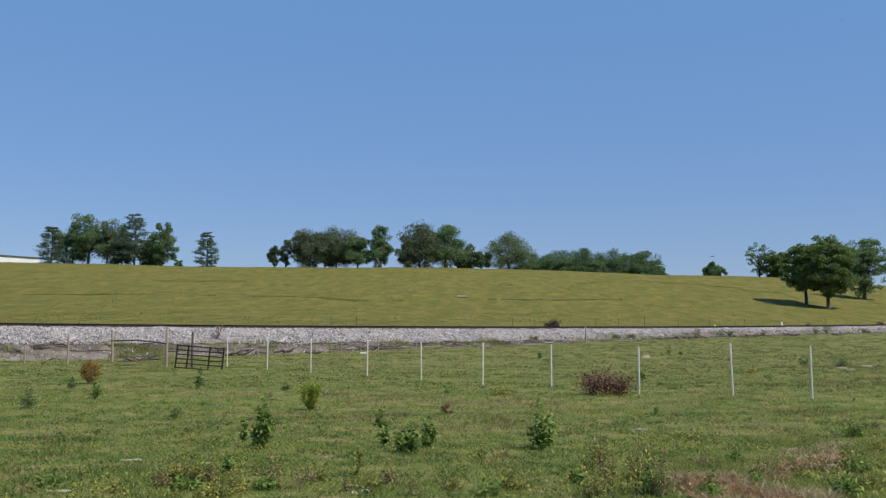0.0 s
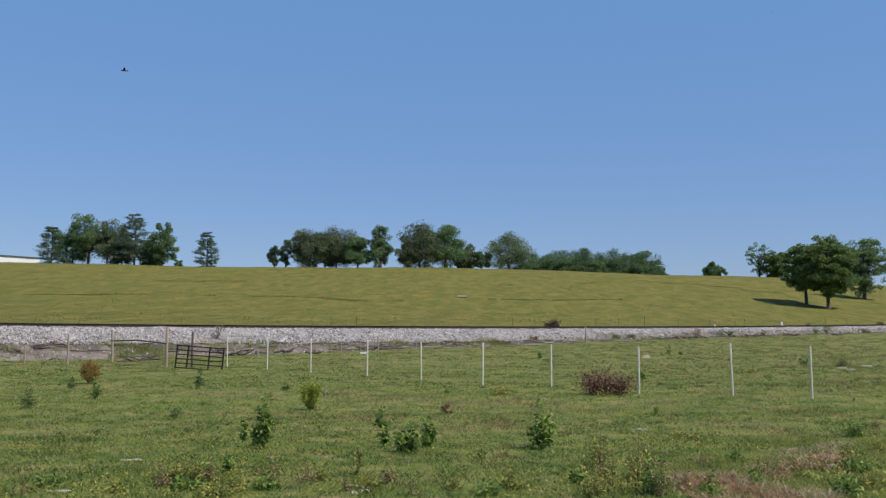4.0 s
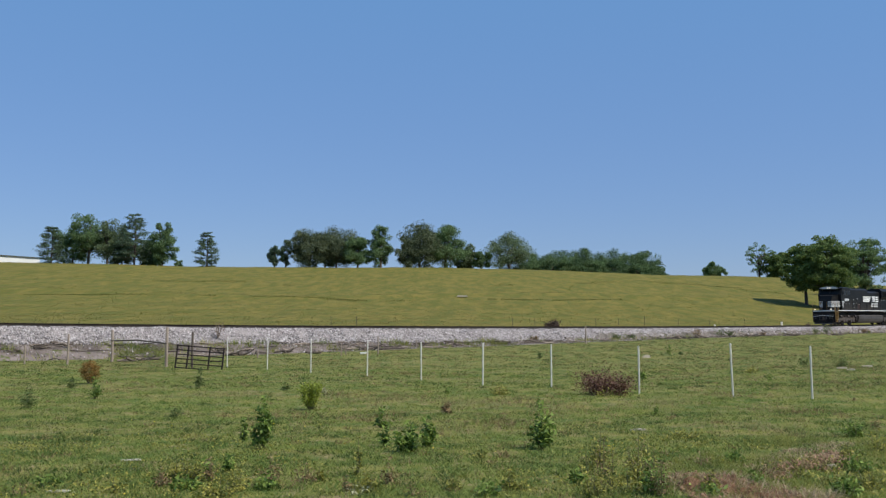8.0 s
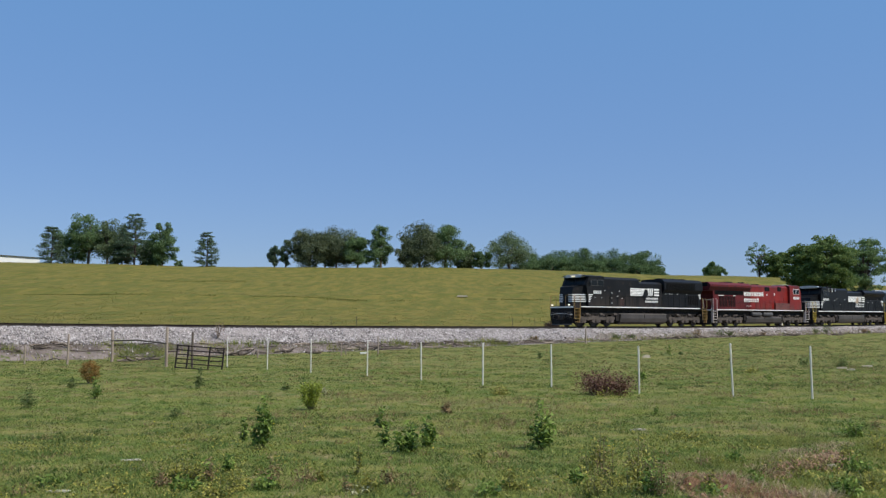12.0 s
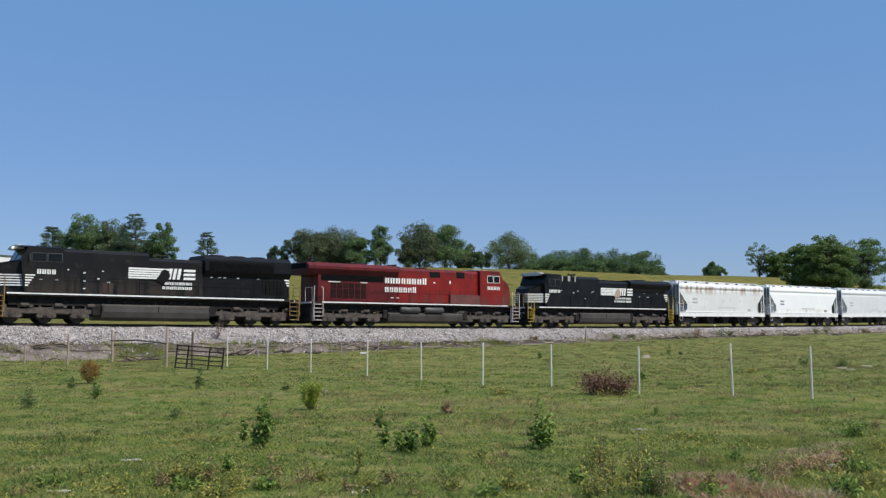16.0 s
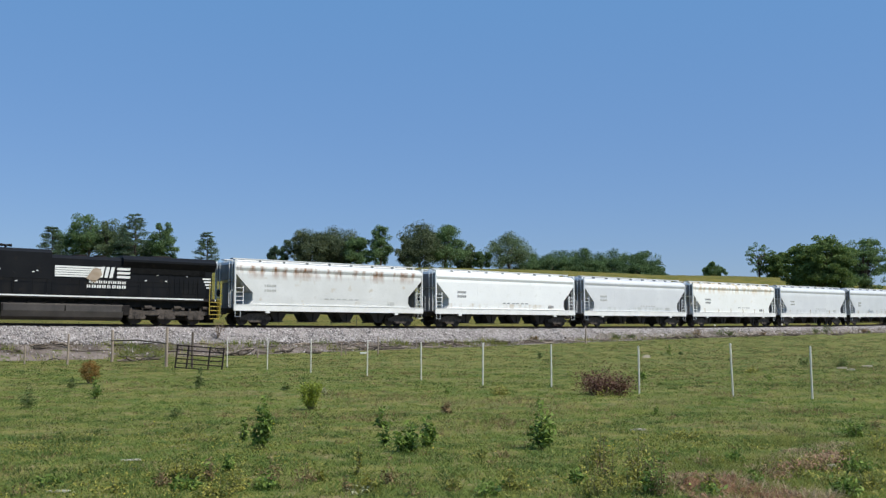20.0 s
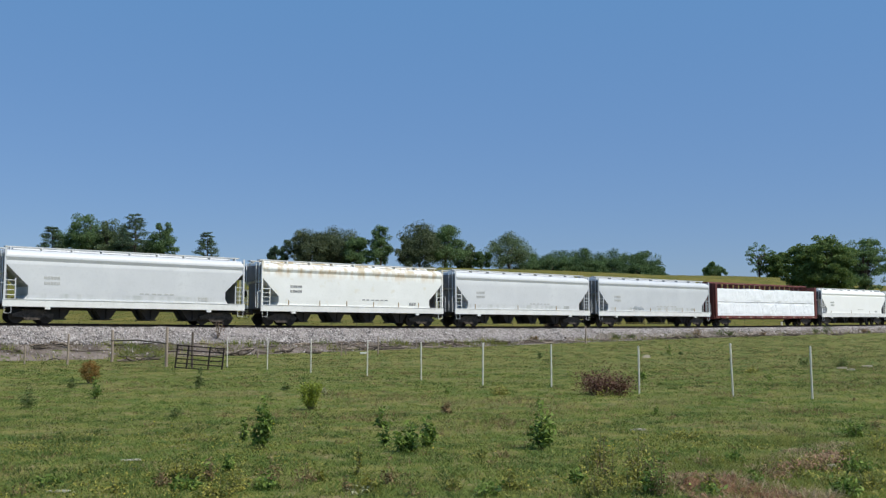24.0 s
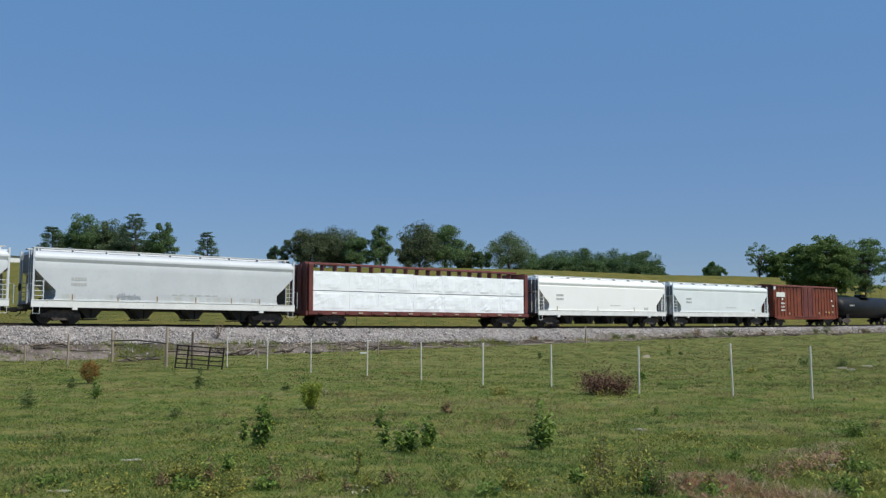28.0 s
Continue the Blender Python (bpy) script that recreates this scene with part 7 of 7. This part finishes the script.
# ---- old fence and gate at the foot of the bank ----
for px, yb, yt, r, lean, dark in ((43, 645, 611, 0.045, 0, 0), (119, 646, 592, 0.06, 1, 0), (198, 641, 585, 0.085, 0, 0), (294, 650, 580, 0.08, -1, 0), (340, 652, 588, 0.06, 0, 1), (456, 634, 620, 0.05, 2, 0), (604, 630, 607, 0.05, -1, 0), (669, 627, 596, 0.05, 0, 0), (737, 617, 602, 0.05, 1, 0), (1037, 609, 577, 0.06, 0, 0), (612, 628, 612, 0.04, 0, 0)):
    x, y, z = spot(px, yb)
    h = (yb - yt) / 1742.3 * y
    p = thing("wooden_post", pose(x, y, z, 0, lean, random.uniform(0, 360)), "weathered grey wooden fence post by the railway bank", "fence post", "old wooden posts")
    part("shaft", Build().tube([(0, 0, -0.3), (0.01, 0, h * 0.5), (0, 0.01, h - 0.03), (0, 0, h)], [r * 0.92, r * 0.87, r * 0.82, r * 0.7], 9), M_BARK if dark else M_WOOD, p, smooth=50)
M_GATE = surf("rusty_gate_tube", (0.014, 0.012, 0.012), (0.03, 0.022, 0.02), 4.0, 0.75, 0.2, spec=0.2)
x, y, z = spot(351, 655)
gate = thing("farm_gate", pose(x, y, z, -6, 4.5, 4), "dark rusty tubular farm gate leaning on a post", "gate")
gw, gh = 81 / 1742.3 * y, 42 / 1742.3 * y
for j in range(6):
    zz = 0.04 + j * (gh - 0.08) / 5
    part("rail", Build().tube([(-gw / 2, 0, zz), (gw / 2, 0, zz)], 0.024, 8), M_GATE, gate, smooth=50)
for xx in (-gw / 2, -gw / 2 + gw * 0.24, gw * 0.2, gw / 2):
    part("upright", Build().tube([(xx, 0, 0.0), (xx, 0, gh)], 0.036, 8), M_GATE, gate, smooth=50)
x0, y0, z0 = spot(198, 641)
x1, y1, z1 = spot(294, 650)
rail = part("pole_rail", Build().tube([(x0, y0 - 0.1, z0 + 1.15), ((x0 + x1) / 2, (y0 + y1) / 2 - 0.1, z0 + 1.22), (x1, y1 - 0.1, z1 + 1.1)], 0.035, 7), M_BARK, None, smooth=50)
tagged(rail, "thin dark pole laid across two old fence posts", "pole")
x, y, z = ground_at(646, 37.3)
plate = part("white_plate", Build().box(-0.12, 0.12, -0.012, 0.012, -0.035, 0.035, 0.005), M_STRIPE)
plate.matrix_basis = pose(bearing(643, 37.8, -0.7), 37.8, z + 0.88, 0, 0, 0)
tagged(plate, "small white plate fixed to a fence post", "plate")

# dumped old ties and brush along the foot of the ballast
rs2 = random.Random(12)
for k in range(84):
    s = rs2.uniform(-60, -8) if k < 66 else rs2.uniform(-8, 40)
    d = rs2.choice((rs2.uniform(3.7, 4.4), rs2.uniform(4.0, 6.4))) if k < 66 else rs2.uniform(3.8, 4.6)
    p = on_track(s, d)
    ln, r = rs2.uniform(0.35, 1.2), rs2.uniform(0.02, 0.065)
    b = Build().tube([(-ln, 0, 0), (-ln * 0.3, rs2.uniform(-0.1, 0.1), rs2.uniform(0, 0.08)), (ln * 0.4, rs2.uniform(-0.1, 0.1), rs2.uniform(0, 0.1)), (ln, 0, rs2.uniform(-0.05, 0.15))], [r, r * 0.95, r * 0.8, r * 0.5], 7)
    t = part("fallen_branch", b, M_BARK if k % 4 else M_WOOD, None, smooth=50)
    t.matrix_basis = pose(p[0], p[1], height(p[0], p[1]) + r, 0, rs2.uniform(-3, 3), 20 + rs2.uniform(-45, 45))
    tagged(t, "dead branch dumped at the foot of the railway bank", "branch", "dead branches")


def brush_pile(px, py, w_px, h_px, seed):
    """A heap of dead branches thrown down at the foot of the bank."""
    x, y, z = spot(px, py)
    w, h = w_px / 1742.3 * y, h_px / 1742.3 * y
    r_ = random.Random(seed)
    heap = thing("brush_pile", pose(x, y, z), "heap of dark dead branches at the foot of the railway bank", "brush pile", "brush piles")
    for k in range(16):
        ln, a, t = r_.uniform(0.12, 0.36) * w, r_.uniform(-0.9, 0.9), r_.uniform(-0.45, 0.45)
        c = Vector((r_.uniform(-0.35, 0.35) * w, r_.uniform(-0.4, 0.4), r_.uniform(0.02, 0.8) * h * (0.4 + 0.6 * (k % 3 == 0))))
        d = Vector((math.cos(a), math.sin(a), t)) * ln
        kink = Vector((0, r_.uniform(-0.1, 0.1), r_.uniform(-0.04, 0.05)))
        r = r_.choice((0.02, 0.03, 0.045, 0.07))
        part("branch", Build().tube([c - d, c + kink, c + d], [r, r * 0.8, r * 0.4], 5), M_WOOD if k % 5 == 0 else M_BARK, heap)
    return heap


for k, q in enumerate(((66, 616, 40, 8), (108, 612, 50, 10), (160, 610, 40, 8), (388, 622, 40, 12), (415, 630, 50, 14), (440, 622, 40, 10), (504, 624, 46, 9), (560, 626, 40, 10), (610, 620, 40, 8),
                       (652, 620, 50, 10), (690, 616, 50, 9), (705, 618, 44, 8), (745, 614, 50, 9), (790, 614, 50, 9), (806, 612, 44, 8), (885, 608, 40, 10), (895, 609, 30, 7), (940, 606, 50, 7),
                       (965, 605, 40, 6), (1085, 602, 40, 6), (1112, 602, 30, 10), (1160, 601, 40, 6), (1200, 600, 50, 6), (1240, 599, 40, 6), (1330, 596, 46, 6), (1400, 595, 40, 5), (1480, 594, 40, 5), (225, 640, 44, 6), (262, 638, 50, 8), (20, 622, 40, 6))):
    brush_pile(q[0], q[1], q[2] * (0.8 if q[0] > 1000 else 0.85), q[3], 700 + k)
rs = np.random.RandomState(91)
n = 1500
s = np.concatenate([rs.uniform(-64, -2, int(n * 0.75)), rs.uniform(-5, 70, n - int(n * 0.75))])
d = 3.6 + np.abs(rs.normal(0, 1.0, n)) * np.interp(s, [-60, -5, 10, 70], [1.2, 1.0, 0.6, 0.5])
p = on_track(s, d)
clump = waves(p[0], p[1], 1.1, 71) > 0.05
grass("bank_weeds", p[0][clump], p[1][clump], 0.15, 0.5, 9, 0.018, M_BLADE, "rank green weeds along the foot of the bank", 72, 0.14)
grass("dead_brush", p[0][~clump], p[1][~clump], 0.06, 0.25, 7, 0.012, leaf_surf("dead_brush", (0.16, 0.12, 0.085), (0.28, 0.22, 0.16), 0.2), "dead grey-brown brush along the foot of the bank", 73, 0.16)
# dark twigs strewn over the bare soil, and a green patch between two old posts
n = 7500
s, d = rs.uniform(-60, 70, n), 3.45 + np.abs(rs.normal(0, 1.1, n))
k = d < np.interp(s, [-60, -20, 0, 30, 70], [6.2, 5.8, 4.8, 4.6, 4.6])
p = on_track(s[k], d[k])
grass("dead_twigs", p[0], p[1], 0.03, 0.13, 4, 0.014, leaf_surf("dark_twigs", (0.035, 0.028, 0.024), (0.2, 0.165, 0.14), 0.0), "dark dead twigs strewn at the foot of the bank", 75, 0.2, 1.0, 5.0)
gp = np.array([spot(*q)[:2] for q in ((216, 634), (236, 626), (252, 620), (270, 622), (284, 628))])
q = gp[rs.randint(0, 5, 420)] + rs.normal(0, 1, (420, 2)) * np.array((0.5, 0.7))
grass("green_patch", q[:, 0], q[:, 1], 0.06, 0.2, 8, 0.014, M_BLADE, "thick green weeds between two old posts", 76, 0.12)
n = 5200
s, d = rs.uniform(-8, 72, n), 3.3 + np.abs(rs.normal(0, 0.6, n))
d = d - 0.9 * smooth01((s + 2) / 22) * rs.uniform(0, 1, n)
p = on_track(s, d)
lie = np.maximum(land(p[0], p[1])[0], p[2] + np.interp(d, [1.95, 2.4, 2.9, 3.4, 3.8, 4.2], [-0.29, -0.5, -0.85, -1.15, -1.5, -3.0]))
scatter_stones("soil_rubble", np.stack([p[0], p[1], lie + 0.03], 1), 0.04 + 0.17 * rs.uniform(0, 1, n) ** 2, stone_surf("soil_lumps", (0.06, 0.048, 0.04), (0.32, 0.27, 0.235)), "grey-brown soil lumps and rubble at the foot of the ballast", 77)
n = 900
s, d = rs.uniform(-64, 0, n), 3.5 + 2.7 * rs.uniform(0, 1, n) ** 1.3
p = on_track(s, d)
scatter_stones("rubble", np.stack([p[0], p[1], land(p[0], p[1])[0] + 0.02], 1), rs.uniform(0.03, 0.1, n), M_PIECES, "scattered grey rubble at the foot of the bank", 74)


def bankbush(px, d, h, w, material, label, seed, n=260, leaf=0.09, dome=False):
    """A bush on the bank at a bearing mark."""
    ss = np.arange(-64, 75, 0.2)
    P = on_track(ss, d)
    i = int(np.argmin(abs(784 + 1742.3 * P[0] / (P[1] * 0.996) - px)))
    x, y = P[0][i], P[1][i]
    rs = np.random.RandomState(seed)
    sh = thing("bush", pose(x, y, max(height(x, y), P[2][i] - 1.6 if d > 3.9 else P[2][i] - 0.9) - 0.05), label, "shrub")
    pts = []
    for k in range(8):
        a, r = rs.uniform(0, 6.28), w / 2 * math.sqrt(rs.uniform(0, 1))
        top = np.array((math.cos(a) * r, math.sin(a) * r, h * rs.uniform(0.6, 1)))
        part("stem", Build().tube([(0, 0, 0), top * 0.5, top], [0.03, 0.02, 0.008], 5), M_TWIG, sh)
        pts.append(top * rs.uniform(0.35, 1, (n // 8, 1)) + rs.normal(size=(n // 8, 3)) * np.array((w * 0.14, w * 0.14, h * 0.1)))
    if dome:
        pts.append(ball_points(rs, n, (0, 0, h * 0.42), (w * 0.46, w * 0.46, h * 0.48), 0.45))
    leaves("foliage", np.concatenate(pts), leaf, material, sh, seed + 1)


bankbush(384, 3.3, 1.3, 1.0, M_MAROON, "leafless grey-brown bush on the ballast", 301, n=90, leaf=0.05)
bankbush(977, -5.2, 1.6, 1.7, M_DARKBUSH, "round dark brown bush behind the rails", 302, n=800, leaf=0.09, dome=True)
bankbush(1432, -5.2, 1.1, 0.8, M_DARKBUSH, "small dark bush behind the rails", 303, n=200)
bankbush(1142, -4.6, 0.5, 1.0, M_MAROON, "low brown weed behind the rails", 304, n=140)
bankbush(1567, -5.2, 1.2, 1.2, M_DARKBUSH, "small dark bush behind the rails", 305, n=260)
for k, (px, hh) in enumerate(((945, 0.7), (1095, 1.0), (1118, 0.8), (1235, 1.3), (1275, 1.2), (1290, 0.9), (1350, 0.7), (1445, 1.2), (1462, 1.5), (1530, 1.0))):
    bankbush(px, 4.0, hh * 0.75, hh * 1.2, M_SEEDLING if k % 3 else M_BROWNWEED, "scruffy weed at the foot of the ballast", 310 + k, n=200, leaf=0.07)

# line fence behind the rails
for px in (585, 632, 908, 946, 1056, 1095, 1141, 1201, 1256, 1318, 1352, 1415, 1463, 1500):
    ss = np.arange(-64, 75, 0.2)
    P = on_track(ss, -7.0)
    i = int(np.argmin(abs(784 + 1742.3 * P[0] / (P[1] * 0.996) - px)))
    x, y = P[0][i], P[1][i]
    h = 1.25 if px != 1141 else 1.5
    z = height(x, y)
    p = thing("wooden_post", pose(x, y, z, 0, random.uniform(-3, 3), 0), "thin grey line-fence post behind the rails", "fence post", "line fence posts")
    part("shaft", Build().tube([(0, 0, -0.3), (0, 0, P[2][i] - z + h - 0.4), (0, 0, P[2][i] - z + h - 0.35)], [0.025, 0.022, 0.015], 7), M_BARK, p)
ss = np.arange(-64, 75, 0.2)
for px, hh, lab in ((1265, 0.45, "small white marker behind the rails"), (1384, 0.75, "leaning white marker post behind the rails")):
    P = on_track(ss, -6.0)
    i = int(np.argmin(abs(784 + 1742.3 * P[0] / (P[1] * 0.996) - px)))
    z = P[2][i] - 0.3
    mk = part("marker_post", Build().box(-0.12, 0.12, -0.04, 0.04, -0.9, hh, 0.01), M_WHITEPOST)
    mk.matrix_basis = pose(P[0][i], P[1][i], z, 0, 6 if hh > 1 else 0, 20)
    tagged(mk, lab, "marker post")
x, y = bearing(818, 178), 178
slab = part("flat_stone", Build().prism_y([(-1.0, 0), (1.0, 0), (0.9, 0.22), (-0.8, 0.26)], -0.5, 0.5), M_BLEACH)
slab.matrix_basis = pose(x, y, height(x, y) + 0.12, 0, 0, 0)
tagged(slab, "pale flat stone lying in the hay meadow", "stone")

# ---- long white shed behind the ridge ----
M_SHED = surf("white_sheet_metal", (0.72, 0.72, 0.7), (0.78, 0.78, 0.76), 0.3, 0.5, 0.05)
M_SHEDROOF = surf("dark_sheet_roof", (0.07, 0.07, 0.075), (0.10, 0.10, 0.10), 0.3, 0.6, 0.05)
sx, sy = bearing(66, 331), 331.0
shed = thing("shed", pose(sx, sy, 23.1, 0, 0, 54), "long low white metal shed behind the ridge", "shed")
part("wall", Build().box(-40, 0, 0, 12, -3.5, 3.8), M_SHED, shed)
part("roof", Build().prism([(-0.4, 3.8), (12.4, 3.8), (12.4, 3.95), (6, 4.5), (-0.4, 3.98)], -40.4, 0.4), M_SHEDROOF, shed)
for j in range(12):
    part("wall_rib", Build().box(-39 + j * 3.3, -38.85 + j * 3.3, -0.06, 0, -3.5, 3.8), M_SHED, shed)


# ---- birds ----
M_BIRD = surf("dark_feathers", (0.02, 0.018, 0.017), (0.04, 0.035, 0.032), 8.0, 0.7, 0.1)


def bird(label, size):
    b = thing("bird", pose(0, 0, 0), label, "bird")
    part("body", Build().tube([(-0.5, 0, 0), (-0.42, 0, 0.02), (-0.2, 0, 0.01), (0.1, 0, 0), (0.3, 0, 0), (0.5, 0, 0.0)], [0.02, 0.07, 0.11, 0.10, 0.05, 0.09], 10), M_BIRD, b, smooth=60)
    wings = []
    for s in (-1, 1):
        w = part("wing", Build().add([(-0.18, 0, 0.02), (-0.16, s * 0.5, 0.06), (-0.02, s * 1.0, 0.03), (0.12, s * 0.55, 0.04), (0.16, 0, 0.02), (-0.15, 0, 0.0), (-0.1, s * 0.5, 0.03), (0.12, 0, 0.0)],
                 [(0, 1, 3, 4), (1, 2, 3), (5, 7, 3, 6), (6, 3, 2)] if s > 0 else [(4, 3, 1, 0), (3, 2, 1), (6, 3, 7, 5), (2, 3, 6)]), M_BIRD, b)
        wings.append(w)
    b.scale = (size, size, size)
    return b, wings


def sky_point(px, py, dist):
    """A place in the sky on a sight line, dist metres out."""
    up = radians(4.887) - math.atan((py - 441) / 1742.3)
    z = dist * math.tan(up)
    return Vector((bearing(px, dist, z), dist, EYE + z))


BIRDS = []
BIRDS.append((*bird("dark bird crossing low over the pasture", 0.2), 34.0,
             [(0.0, 1260, 454, 46), (0.3, 1096, 420, 42), (0.6, 908, 380, 38), (0.9, 684, 320, 34), (1.2, 428, 248, 30), (1.5, 144, 180, 27), (1.8, -170, 110, 25), (2.6, -1100, -60, 22), (28.0, -1500, -160, 22)]))
BIRDS.append((*bird("dark bird crossing the open sky", 0.2), 30.0,
             [(0.0, 3000, 420, 60), (2.4, 2150, 320, 52), (3.1, 1526, 208, 40), (3.2, 1424, 190, 39), (3.3, 1307, 176, 37), (3.4, 1178, 164, 35), (3.5, 1030, 156, 33), (4.1, 0, 120, 27), (4.6, -1100, 100, 24), (28.0, -1600, 60, 24)]))
BIRDS.append((*bird("distant dark bird soaring high", 0.55), 420.0,
             [(0.0, 1490, 36, 420), (1.6, 1437, 33, 420), (3.0, 1399, 31, 420), (3.4, 1387, 30, 420), (5.4, 1310, -40, 420), (7.0, 1250, -160, 420), (28.0, 900, -700, 420)]))


# ---- a white moth that flits up close to the camera ----
M_MOTH = surf("white_wing_scales", (0.8, 0.79, 0.74), (0.86, 0.85, 0.8), 60.0, 0.7, 0.1)
moth = thing("moth", pose(0, 0, 0), "small white moth fluttering over the near grass", "moth")
part("body", Build().tube([(0, -0.012, 0), (0, -0.006, 0.001), (0, 0.006, 0), (0, 0.014, -0.001)], [0.001, 0.003, 0.0028, 0.001], 8), M_HOSE, moth, smooth=60)
MOTH_WINGS = []
for s in (-1, 1):
    MOTH_WINGS.append(part("wing", Build().prism_y([(0, -0.003), (s * 0.01, -0.005), (s * 0.028, -0.006), (s * 0.031, 0.0), (s * 0.025, 0.005), (s * 0.006, 0.005)][::s], -0.0006, 0.0006), M_MOTH, moth))


# ---- what moves ----
def shift(t):
    u = t - 17.0
    return -(12.7097 * u + 0.0084 * u * u + 0.0002 * u ** 3)


def motions():
    for ob, c0, c1, half, turn in TRAIN:
        mid = (c0 + c1) / 2
        rows = []
        for t in range(29):
            m = car_pose(mid + shift(t), half)
            rows.append((float(t), m @ pose(0, 0, 0, 0, 0, 180) if turn else m))
        walk(ob, rows)
    # wheels roll while their car is on the stretch before the pasture
    for w, x, r, k in WHEELS:
        ob, c0, c1, half, turn = TRAIN[k]
        mid, sign = (c0 + c1) / 2, (-1 if turn else 1)
        rows = []
        for f in range(28 * FPS + 1):
            s = mid + shift(f / FPS)
            if -82 < s < 84 or f == 0:
                rows.append((f / FPS, pose(x, 0, r, 0, sign * math.degrees((s - mid) / r) % 360, 0)))
        rows = rows if rows[0][0] == 0 and len(rows) > 1 and rows[1][0] <= 1 / FPS + 1e-6 else [(0.0, rows[1][1])] + rows[1:] if len(rows) > 1 else [rows[0]]
        rows.append((28.0, rows[-1][1])) if rows[-1][0] < 28 else None
        walk(w, rows)

    flit = [(0.0, 1560, 980), (0.6, 1530, 950), (1.2, 1545, 985), (1.75, 1515, 960), (1.9, 1510, 905), (2.0, 1508, 836), (2.1, 1516, 908), (2.3, 1530, 965), (3.0, 1590, 990), (28.0, 1700, 1040)]
    walk(moth, [(t, Matrix.Translation(sky_point(px, py, 2.6)) @ pose(0, 0, 0, 0, 8, 0)) for t, px, py in flit])
    for w, a in zip(MOTH_WINGS, (-14, 74)):
        beat = [(f / 10, pose(0, 0, 0, 0, a if f % 2 == 0 else a * 0.4, 0)) for f in range(0, 40)]
        walk(w, beat + [(28.0, pose(0, 0, 0, 0, a, 0))])
    for ob, wings, _, marks in BIRDS:
        rows = []
        places = [(t, sky_point(px, py, dist)) for t, px, py, dist in marks]
        for k, (t, p) in enumerate(places):
            q = places[min(k + 1, len(places) - 1)][1] - places[max(k - 1, 0)][1]
            rows.append((t, Matrix.Translation(p) @ pose(0, 0, 0, 0, 0, math.degrees(math.atan2(-q.y, -q.x)))))
        walk(ob, rows)
        for w, s in zip(wings, (-1, 1)):
            beat = [(f / 20, pose(0, 0, 0, s * 38 * math.sin(f * 1.37), 0, 0)) for f in range(0, 140)]
            walk(w, beat + [(28.0, pose(0, 0, 0))])


motions()
